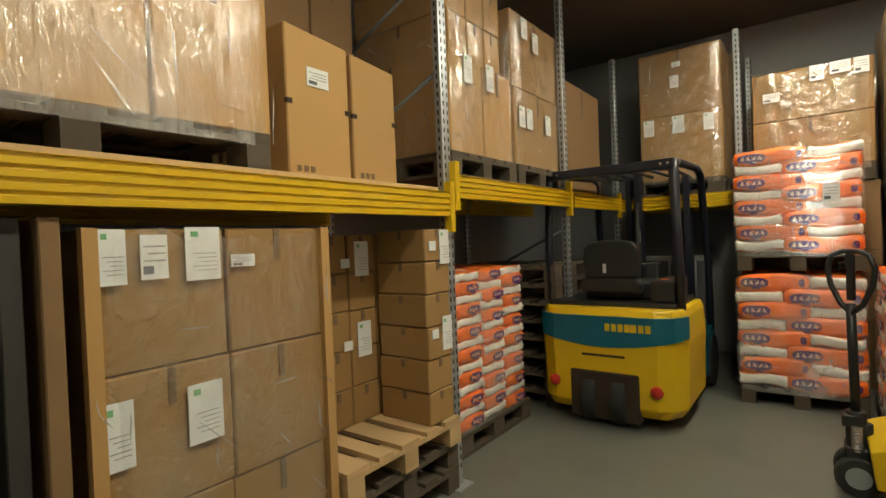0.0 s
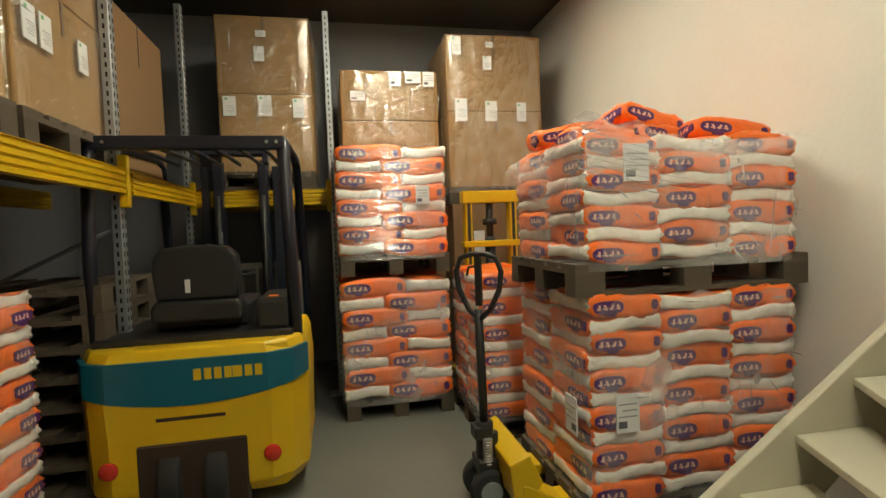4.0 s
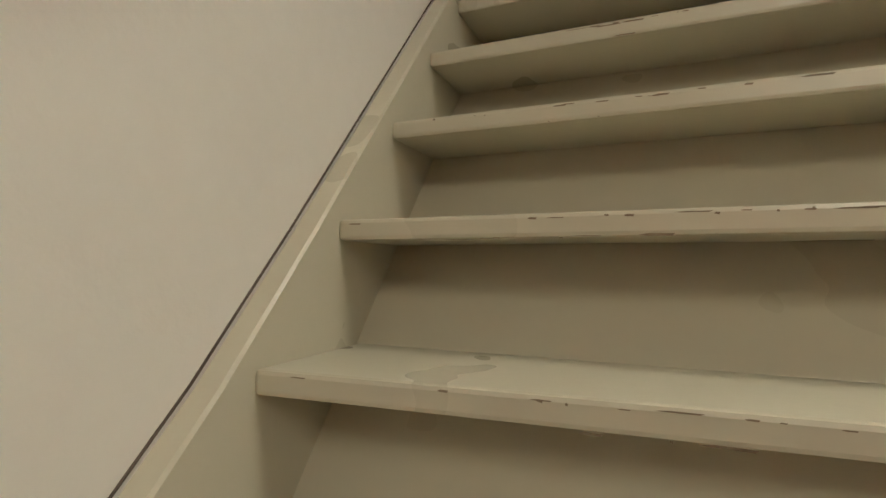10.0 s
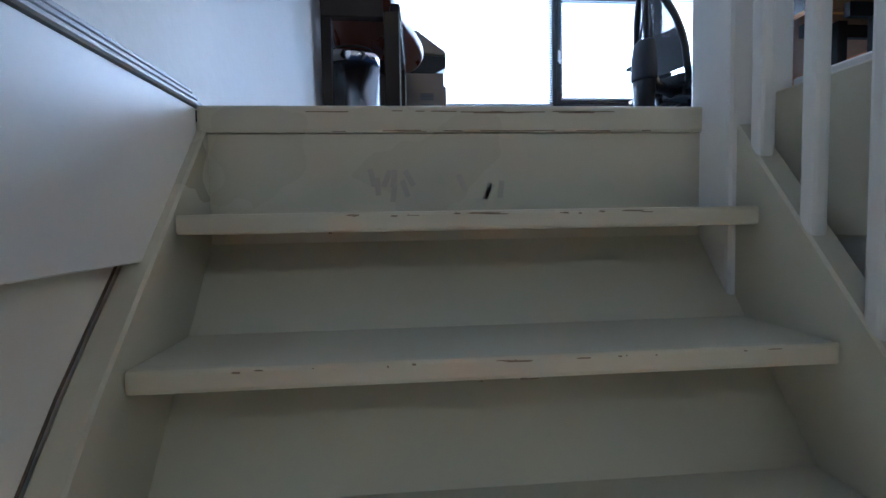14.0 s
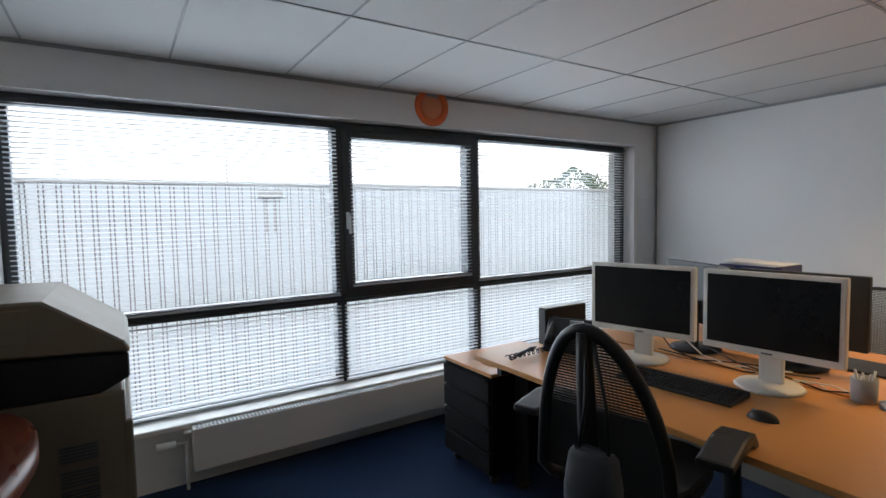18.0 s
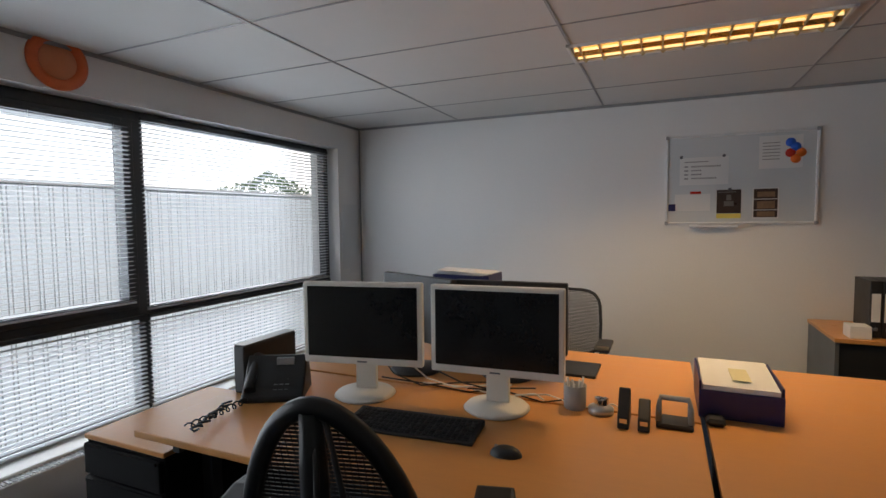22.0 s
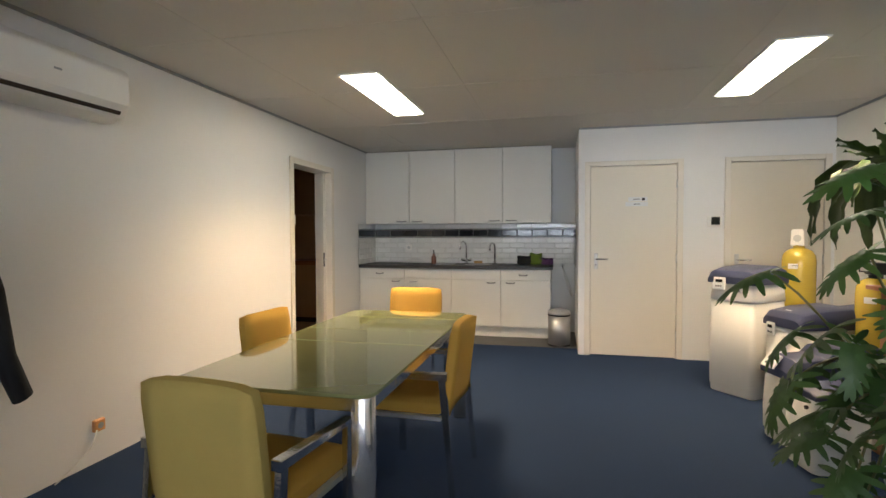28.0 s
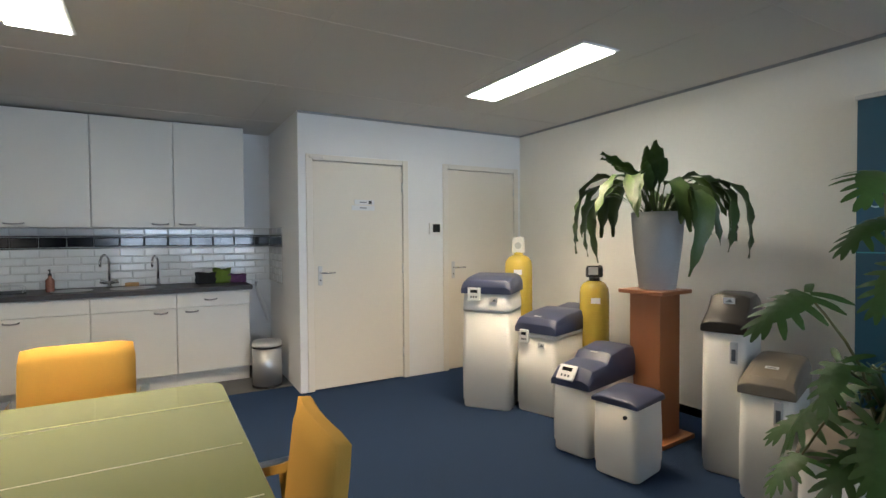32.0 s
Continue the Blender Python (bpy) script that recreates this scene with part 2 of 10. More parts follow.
def hose(bm, pts, r, seg=8):
    """Adds a round bar bent along points."""
    pts = [Vector(p) for p in pts]
    rings = []
    up = None
    for i, p in enumerate(pts):
        d = (pts[min(i + 1, len(pts) - 1)] - pts[max(i - 1, 0)]).normalized()
        x = d.orthogonal().normalized() if up is None else (up - d * up.dot(d)).normalized()
        up = x
        y = d.cross(x)
        rr = r[i] if isinstance(r, (list, tuple)) else r
        rings.append([bm.verts.new(p + rr * (x * math.cos(t) + y * math.sin(t))) for t in (2 * math.pi * k / seg for k in range(seg))])
    for a, b in zip(rings, rings[1:]):
        for i in range(seg):
            bm.faces.new((a[i], a[(i + 1) % seg], b[(i + 1) % seg], b[i])).smooth = True
    bm.faces.new(rings[0][::-1])
    bm.faces.new(rings[-1])


def prism(bm, poly, axis, a, b):
    """Adds a flat outline pulled along an axis from a to b. The outline gives the other two coordinates in order."""
    def at(p, h):
        q = list(p)
        q.insert("xyz".index(axis), h)
        return q
    lo = [bm.verts.new(at(p, a)) for p in poly]
    hi = [bm.verts.new(at(p, b)) for p in poly]
    bm.faces.new(lo)
    bm.faces.new(hi[::-1])
    for i in range(len(poly)):
        j = (i + 1) % len(poly)
        bm.faces.new((lo[j], lo[i], hi[i], hi[j]))
    return lo + hi


def lathe(bm, prof, seg=24, at=(0, 0, 0)):
    """Adds a turned body from (radius, height) pairs."""
    rings = []
    for r, z in prof:
        rings.append([bm.verts.new((at[0] + r * math.cos(2 * math.pi * i / seg), at[1] + r * math.sin(2 * math.pi * i / seg), at[2] + z)) for i in range(seg)])
    for a, b in zip(rings, rings[1:]):
        for i in range(seg):
            bm.faces.new((a[i], a[(i + 1) % seg], b[(i + 1) % seg], b[i])).smooth = True
    if prof[0][0] > 1e-4:
        bm.faces.new(rings[0][::-1])
    if prof[-1][0] > 1e-4:
        bm.faces.new(rings[-1])


def part(name, bm, material, parent=None, label="", bevel=0.0, seg=1, smooth=False):
    """Links a bmesh as one mesh object under a thing or under a part."""
    bmesh.ops.recalc_face_normals(bm, faces=bm.faces[:])
    if bevel:
        sharp = [e for e in bm.edges if len(e.link_faces) == 2 and e.calc_face_angle(0) > 0.6]
        bmesh.ops.bevel(bm, geom=sharp, offset=bevel, segments=seg, affect="EDGES", clamp_overlap=True, profile=0.6)
    if smooth:
        for f in bm.faces:
            f.smooth = True
    me = bpy.data.meshes.new(name)
    bm.to_mesh(me)
    bm.free()
    me.materials.append(material)
    ob = new(name, me)
    if parent is not None:
        ob.parent = parent
    if label:
        ob["label"] = label
    return ob


def thing(name, label, category, m=None, group="", kind=""):
    """An Empty at the base of a thing with parts."""
    ob = new(name)
    ob.empty_display_size = 0.1
    if m is not None:
        ob.matrix_world = m
    return tagged(ob, label, category, group, kind)


def solid(name, bm, material, label, category="", kind="", bevel=0.0, seg=1, m=None, group="", smooth=False):
    """A thing, or a piece of the setting, that is one mesh."""
    ob = part(name, bm, material, None, "", bevel, seg, smooth)
    if m is not None:
        ob.matrix_world = m
    return tagged(ob, label, category, group, kind)


def piece(name, mesh, m, parent):
    """One of many alike pieces that share a mesh."""
    ob = new(name, mesh)
    ob.parent = parent
    ob.matrix_basis = m
    return ob


def mesh_of(name, bm, material, bevel=0.0):
    bmesh.ops.recalc_face_normals(bm, faces=bm.faces[:])
    if bevel:
        bmesh.ops.bevel(bm, geom=bm.edges[:], offset=bevel, segments=1, affect="EDGES", clamp_overlap=True)
    me = bpy.data.meshes.new(name)
    bm.to_mesh(me)
    bm.free()
    me.materials.append(material)
    return me

# ---- the store: shell ----
def slab(name, z0, z1, x1, y0, y1, material, label):
    """A floor or ceiling sheet that leaves the stairwell open."""
    bm = B()
    box(bm, 1.062, y0, z0, x1, y1, z1)
    box(bm, 0, y0, z0, 1.062, -0.42, z1)
    box(bm, 0, 1.76, z0, 1.062, y1, z1)
    return solid(name, bm, material, label, kind="structure")


bm = B()
box(bm, -0.2, -5.2, -0.2, 4.95, 3.4, 0)
solid("floor_store", bm, M_CONC, "grey sealed concrete store floor with scuffs", kind="structure")
slab("ceiling_store", 3.60, 3.63, 4.75, -5.0, 3.2, M_SCEIL, "dark brown store ceiling")
slab("floor_office", 3.64, H, XE, -5.9, YN, M_CARPET, "dark blue needle-felt carpet")
bm = B()
box(bm, -0.2, -5.2, 0, 4.95, -5.0, 3.6)
solid("wall_store_back", bm, M_STORE, "grey painted store back wall", kind="structure")
bm = B()
box(bm, 4.75, -5.0, 0, 4.95, 3.4, 3.6)
solid("wall_store_rack", bm, M_STORE, "grey painted wall behind the racks", kind="structure")
bm = B()
box(bm, -0.2, 3.2, 0, 4.75, 3.4, 3.6)
solid("wall_store_front", bm, M_WALL, "off-white store wall", kind="structure")
# the long wall that store, stair and office share, with the glazed opening near the windows
GY0, GY1, GZ0, GZ1 = 3.5, 5.22, H + 0.92, 5.83
bm = B()
box(bm, -0.2, -5.2, 0, 0, 3.2, 6.4)
box(bm, -0.2, 3.2, 3.6, 0, GY0, 6.4)
box(bm, -0.2, GY0, 3.6, 0, GY1, GZ0)
box(bm, -0.2, GY0, GZ1, 0, GY1, 6.4)
box(bm, -0.2, GY1, 3.6, 0, YN + 0.3, 6.4)
solid("wall_west", bm, M_WALL, "off-white plastered wall along the stair", kind="structure")

# ---- the stair ----
RISE, GO = 0.19, 0.16
LEFT = [(1.14, -1.02), (0.89, -1.02), (0.638, -1.02), (0.372, -1.02), (0.118, -1.0), (0.045, -0.655), (0.045, -0.415), (0.045, -0.2), (0.045, -0.011)]
RIGHT = [(1.14, -0.08), (0.99, -0.06), (0.985, -0.04), (0.985, -0.02), (0.985, 0.0), (0.985, 0.02), (0.985, 0.03), (0.98, 0.04), (0.975, 0.05)]
for i in range(8, 18):
    LEFT.append((0.045, 1.755 - (18 - i) * GO))
    RIGHT.append((0.975, 1.755 - (18 - i) * GO))
M_GREYT = mat("grey_trim", (0.40, 0.41, 0.43), 0.4, var=0.06)
M_SCUFF = mat("shoe_scuff", (0.47, 0.44, 0.37), 0.6, var=0.2)
M_BATTEN = mat("bare_batten_wood", (0.34, 0.23, 0.12), 0.7, var=0.2, scale=4, stretch=(8, 8, 1))
# dark brown for the shade in the stringer gap and screw holes
M_SEAM = mat("gap_shade", (0.11, 0.09, 0.07), 0.9)
M_CHIP = mat("bare_worn_edge", (0.24, 0.19, 0.13), 0.8, var=0.4, scale=40)
wear = random.Random(77)
stair = thing("staircase", "cream-painted open wooden staircase with winding lower steps, chipped edges", "staircase")
for n in range(len(LEFT)):
    z = RISE * (n + 1)
    (ax, ay), (bx, by) = LEFT[n], RIGHT[n]
    if n + 1 < len(LEFT):
        (cx, cy), (dx, dy) = RIGHT[n + 1], LEFT[n + 1]
    else:
        (cx, cy), (dx, dy) = (0.975, 1.755), (0.045, 1.755)
    # the back edge reaches under the next nosing
    ex, ey = ((dx + cx) / 2 - (ax + bx) / 2), ((dy + cy) / 2 - (ay + by) / 2)
    s = 0.07 / max(0.02, math.hypot(ex, ey))
    quad = [(ax, ay), (bx, by), (cx + ex * s, cy + ey * s), (dx + ex * s, dy + ey * s)]
    if n == 4:
        quad = [(ax, ay), (bx, by), (cx, cy + 0.03), (0.045, dy + 0.04), (0.045, -1.0)]
    bm = B()
    prism(bm, quad, "z", z - 0.031, z)
    step = part("tread", bm, M_CREAM, stair, bevel=0.006, seg=2)
    # chips along the worn front edge
    a, b = Vector((ax, ay, 0)), Vector((bx, by, 0))
    u = (b - a).normalized()
    out = Vector((u.y, -u.x, 0))
    bm = B()
    for k in range(18):
        d = (b - a).length * min(0.97, max(0.03, wear.gauss(0.5, 0.2)))
        w_, h_ = wear.choice((0.003, 0.006, 0.012, 0.022, 0.04)), wear.uniform(0.0006, 0.0018)
        low = wear.random() < 0.22
        c = a + u * d + out * 0.0004 + Vector((0, 0, z - (0.029 if low else 0.0045) - wear.uniform(0, 0.003)))
        p0 = [c - u * w_ / 2, c - u * w_ * 0.2 + Vector((0, 0, h_)), c + u * w_ / 2 + Vector((0, 0, h_ * 0.6)), c + u * w_ * 0.4 + Vector((0, 0, -h_)), c - u * w_ * 0.3 + Vector((0, 0, -h_ * 0.7))]
        bm.faces.new([bm.verts.new(q) for q in p0])
    part("edge_wear", bm, M_CHIP, step, "dark chips in the paint")["kind"] = "stuff"
# upright board under the landing edge
bm = B()
box(bm, 0.045, 1.742, H - 0.31, 0.975, 1.7545, H - 0.046)
part("riser", bm, M_CREAM, stair)
bm = B()
box(bm, 0.03, 1.735, H - 0.045, 1.0, 1.83, H + 0.004)
edge = part("landing_nosing", bm, M_CREAM, stair, bevel=0.006, seg=2)
bm = B()
for k in range(26):
    x, w_ = 0.52 + wear.gauss(0, 0.16), wear.uniform(0.008, 0.05)
    z = H - (0.040 if k % 3 == 0 else 0.006) - wear.uniform(0, 0.004)
    box(bm, x - w_, 1.7344, z - 0.0009, x + w_, 1.735, z + 0.0009, pose(0, 0, 0, 0, 0, 0))
part("edge_wear", bm, M_CHIP, edge, "dark chips in the paint")["kind"] = "stuff"
# stringers
SL = RISE / GO
bm = B()
pts = [(LEFT[i][1], RISE * (i + 1)) for i in range(5, 19 - 1)]
top = [(-1.02, 0.76 + 0.30)] + [(y - 0.05, z - 0.014) for y, z in pts] + [(1.755, H - 0.02)]
low = [(1.755, H - 0.36)] + [(y + 0.17, z - 0.19) for y, z in reversed(pts)] + [(-0.76, 0.62), (-1.02, 0.5)]
prism(bm, top + low, "x", 0.004, 0.045)
part("wall_stringer", bm, M_CREAM, stair, bevel=0.004)
# dark cord that paints the shadow gap between stringer and plaster
bm = B()
hose(bm, [(0.001, y - 0.05, z - 0.012) for y, z in pts] + [(0.001, 1.74, H - 0.03)], 0.0019, 5)
part("seam", bm, M_SEAM, stair, "dark cord painting the shadow gap along the wall")
# board closing the flight from below
bm = B()
prism(bm, [(0.0, 1.458), (0.045, 1.41), (1.86, 3.50), (1.86, 3.58), (1.76, 3.58)], "x", 0.0, 0.985)
part("soffit_board", bm, M_CREAM, stair)
bm = B()
prism(bm, [(0.0, 1.04), (0.12, 0.99), (1.20, 0.25), (1.32, 0.0), (0.9, 0.0), (0.35, 0.45), (0.0, 0.55)], "y", -1.06, -1.02)
part("lower_stringer", bm, M_CREAM, stair, bevel=0.004)
bm = B()
prism(bm, [(-0.06, 1.45), (0.155, 1.98), (1.66, 3.76), (1.66, 3.35), (0.30, 1.75), (-0.06, 1.30)], "x", 0.975, 1.02)
part("outer_stringer", bm, M_CREAM, stair, bevel=0.004)
bm = B()
box(bm, 0.96, 1.655, 3.30, 1.08, 1.775, H + 1.0)
part("newel_post", bm, M_WHITE, stair, "white square newel post", bevel=0.008, seg=2)
for i in range(11):
    y = 1.613 - i * 0.109
    bm = B()
    box(bm, 0.977, y - 0.013, 2.02 + (y - 0.155) * SL - 0.06, 1.003, y + 0.013, 2.02 + (y - 0.155) * SL + 1.04)
    part("baluster", bm, M_WHITE, stair, "white round-edged baluster", bevel=0.007, seg=2)
bm = B()
prism(bm, [(0.46, 3.40), (1.68, 4.85), (1.68, 4.78), (0.46, 3.33)], "x", 0.975, 1.025)
part("sloping_rail", bm, M_WHITE, stair, bevel=0.006)
bm = B()
box(bm, 1.064, 0.22, 1.35, 1.11, 1.755, 3.598)
solid("wall_stair_side", bm, M_WALL, "off-white plastered wall beside the upper flight", kind="structure")
bm = B()
box(bm, 1.046, 0.22, 3.56, 1.063, 1.70, H + 0.012)
solid("trim_fascia", bm, M_CREAM, "cream panel along the floor edge of the stairwell", kind="structure", bevel=0.003)
# the plank at the turning point, down to the floor
bm = B()
box(bm, 0.99, -0.06, 0, 1.05, 1.70, 1.30)
prism(bm, [(-0.06, 1.30), (1.70, 1.30), (1.70, 3.3), (0.35, 1.75)], "x", 0.99, 1.05)
solid("wall_under_stair", bm, M_CREAM, "cream boarding below the stair", kind="structure")
bm = B()
box(bm, 0.0, 0.020, 0, 0.985, 0.050, 1.425)
solid("wall_stair_back", bm, M_CREAM, "cream panel closing the space under the flight", kind="structure")
bm = B()
box(bm, 0.003, -0.052, 0, 0.030, 0.014, 1.42)
solid("trim_batten", bm, M_BATTEN, "bare wooden batten in the corner under the stair", kind="structure")
bm = B()
box(bm, 0.033, -0.040, 0, 0.066, 0.016, 1.40)
solid("trim_strip", bm, M_CREAM, "painted strip beside the bare batten", kind="structure", bevel=0.003)

# panel beside the top steps, and its moulding at floor level
bm = B()
box(bm, 0.001, -0.42, 3.545, 0.030, 1.735, H - 0.002)
solid("stair_side_panel", bm, M_WHITE, "white panel on the wall beside the top steps", kind="structure", bevel=0.002)
for k in range(3):
    bm = B()
    box(bm, 0.001, -0.42, H + 0.001 + 0.013 * k, 0.034 - 0.008 * k, 1.76, H + 0.011 + 0.013 * k)
    solid("trim_stair", bm, M_GREYT, "grey ribbed floor-edge trim beside the stair", kind="structure", bevel=0.003)
# scuffs on the top board and old screw holes lower down
for k in range(11):
    x, z = wear.gauss(0.45, 0.09), H - 0.19 + 0.05 + wear.uniform(-0.015, 0.02)
    bm = B()
    box(bm, -0.005, -0.0006, -0.016, 0.005, 0.0, 0.016, pose(x, 1.7414, z, 0, wear.uniform(-30, 30), 0))
    part("scuff_mark", bm, M_SCUFF, stair)
for k in range(9):
    bm = B()
    x = 0.16 + 0.082 * k + wear.uniform(-0.015, 0.015)
    tube(bm, (x, 0.5395, 2.15), (x, 0.5385, 2.15), 0.0032, seg=8)
    part("screw_hole", bm, M_SEAM, stair)

# ---- office shell ----
bm = B()
box(bm, XE, -5.9, 3.6, XE + 0.2, -4.27, 6.4)
box(bm, XE, -3.42, 3.6, XE + 0.2, YN + 0.3, 6.4)
box(bm, XE, -4.27, H + 2.03, XE + 0.2, -3.42, 6.4)
box(bm, XE, -4.27, 3.6, XE + 0.2, -3.42, H)
solid("wall_east", bm, M_WALLO, "white office wall", kind="structure")
WX0, WX1, WZ0, WZ1 = 0.28, 4.86, 4.15, 5.87
bm = B()
box(bm, 0, YN, 3.6, XE, YN + 0.3, WZ0)
box(bm, 0, YN, WZ1, XE, YN + 0.3, 6.4)
box(bm, 0, YN, WZ0, WX0, YN + 0.3, WZ1)
box(bm, WX1, YN, WZ0, XE, YN + 0.3, WZ1)
solid("wall_north", bm, M_WALLO, "white window wall", kind="structure")
bm = B()
box(bm, -0.2, -5.9, 3.6, XE + 0.2, -5.7, 6.4)
solid("wall_south", bm, M_WALLO, "white wall behind the kitchen", kind="structure")
bm = B()
box(bm, -0.2, -5.95, 6.4, XE + 0.2, YN + 0.3, 6.5)
solid("roof", bm, M_STORE, "flat roof deck", kind="structure")
bm = B()
box(bm, 0, 0.27, CEIL, XE, YN, CEIL + 0.02)
solid("ceiling_tiles", bm, M_TILEC, "white suspended ceiling of mineral tiles", kind="structure")
bm = B()
box(bm, 0, -5.7, CEILK, XE, 0.15, CEILK + 0.02)
solid("ceiling_meeting", bm, M_CEILK, "plain off-white ceiling boards over the meeting area", kind="structure")
bm = B()
box(bm, 0, 0.13, CEIL - 0.06, XE, 0.27, 6.4)
solid("ceiling_beam", bm, M_ALU, "white metal ceiling edge beam", kind="structure", bevel=0.004)
# the lavatory block
BY = -4.45
bm = B()
for x0, x1 in ((0, 0.09), (0.92, 1.415), (2.28, 2.40)):
    box(bm, x0, BY - 0.1, H, x1, BY, CEILK)
for x0, x1 in ((0.09, 0.92), (1.415, 2.28)):
    box(bm, x0, BY - 0.1, H + 2.03, x1, BY, CEILK)
box(bm, 2.30, -5.7, H, 2.40, BY - 0.1, CEILK)
solid("wall_lavatory", bm, M_WALLO, "white partition wall with two doors", kind="structure")
bm = B()
box(bm, 2.4, -5.7, H + 0.001, 5.2, -4.72, H + 0.005)
solid("floor_kitchen", bm, M_VINYL, "grey vinyl kitchen floor strip", kind="structure")

# ---- the store: racks and goods ----
M_YEL = mat("rack_yellow", (0.62, 0.40, 0.005), 0.35, var=0.08, scale=5, bump=0.02, stain=0.08)
M_GALV = mat("galvanised_steel", (0.42, 0.45, 0.48), 0.4, 0.7, var=0.25, scale=12, fine=60)
# darker, rougher copy of the galvanised steel, only for the braces
M_GALVD = mat("dark_galvanised_steel", (0.16, 0.165, 0.17), 0.6, 0.4, var=0.3, scale=8)
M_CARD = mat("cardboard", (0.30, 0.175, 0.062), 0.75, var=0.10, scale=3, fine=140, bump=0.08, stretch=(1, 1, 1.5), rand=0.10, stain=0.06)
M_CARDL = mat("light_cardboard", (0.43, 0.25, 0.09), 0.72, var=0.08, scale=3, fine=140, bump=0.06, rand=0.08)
# darker cardboard copy: shade in racks and corners put into its colour
M_CARDSH = mat("shaded_cardboard", (0.22, 0.13, 0.06), 0.8, var=0.12, scale=3, rand=0.12)
M_TAPE = mat("brown_tape", (0.16, 0.10, 0.055), 0.35, var=0.1)
# near-black stands in for the shade inside slots and openings left uncut
M_SLOT = mat("slot_shade", (0.035, 0.022, 0.014), 0.9)
M_PAPER = mat("white_label", (0.72, 0.73, 0.74), 0.5, var=0.03)
M_INK = mat("label_print", (0.10, 0.11, 0.13), 0.6)
M_INKG = mat("grey_print", (0.30, 0.31, 0.33), 0.6)
M_GREEN = mat("label_green", (0.18, 0.42, 0.20), 0.6)
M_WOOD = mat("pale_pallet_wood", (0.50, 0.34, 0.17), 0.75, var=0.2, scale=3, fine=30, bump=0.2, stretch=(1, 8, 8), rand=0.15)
# darker wood for most pallets, some shelf boards and the tree trunk
M_WOODD = mat("dark_pallet_wood", (0.085, 0.066, 0.046), 0.85, var=0.3, scale=3, fine=30, bump=0.25, stretch=(1, 8, 8), rand=0.2)
M_ORANGE = mat("orange_bag", (0.86, 0.17, 0.018), 0.34, var=0.14, scale=9, fine=26, bump=0.75, rand=0.10)
M_BAGW = mat("white_bag", (0.80, 0.77, 0.72), 0.36, var=0.07, scale=9, fine=26, bump=0.75, rand=0.05)
M_PURPLE = mat("bag_print", (0.085, 0.022, 0.14), 0.4)
M_FILM = film_wrap("stretch_film", 0.24, 0.10)
M_FILMH = film_wrap("thick_stretch_film", 0.16, 0.15, (4.0, 4.0, 0.9))
M_FILMT = film_wrap("taut_stretch_film", 0.17, 0.15, (0.7, 0.7, 5.0))
M_FILMC = film_wrap("carton_stretch_film", 0.06, 0.16, (1.6, 1.6, 1.1))
M_DRAPE = film_wrap("loose_torn_film", 0.20, 0.24, (1.2, 1.2, 3.0))
M_FOLD = film_wrap("film_fold_glint", 0.5, 0.25)
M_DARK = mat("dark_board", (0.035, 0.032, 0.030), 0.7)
rng = random.Random(4)


def pallet(m, material=M_WOODD, nx=1.2, ny=0.8, label="dark wooden euro pallet under a load"):
    """A euro pallet: deck boards, stringer boards, nine blocks, three runners."""
    t = thing("pallet", label, "pallet", m, "pallets")
    for i in range(5):
        y = -ny / 2 + 0.07 + i * (ny - 0.14) / 4
        bm = B()
        box(bm, -nx / 2, y - (0.07 if i % 2 == 0 else 0.05), 0.122, nx / 2, y + (0.07 if i % 2 == 0 else 0.05), 0.144)
        part("deck_board", bm, material, t)
    for x in (-nx / 2 + 0.07, 0, nx / 2 - 0.07):
        bm = B()
        box(bm, x - 0.07, -ny / 2, 0.10, x + 0.07, ny / 2, 0.122)
        part("stringer_board", bm, material, t)
        for y in (-ny / 2 + 0.05, 0, ny / 2 - 0.05):
            bm = B()
            box(bm, x - 0.07, y - 0.05, 0.022, x + 0.07, y + 0.05, 0.10)
            part("block", bm, material, t)
    for y in (-ny / 2 + 0.05, 0, ny / 2 - 0.05):
        bm = B()
        box(bm, -nx / 2, y - 0.05, 0, nx / 2, y + 0.05, 0.022)
        part("runner", bm, material, t)
    return t


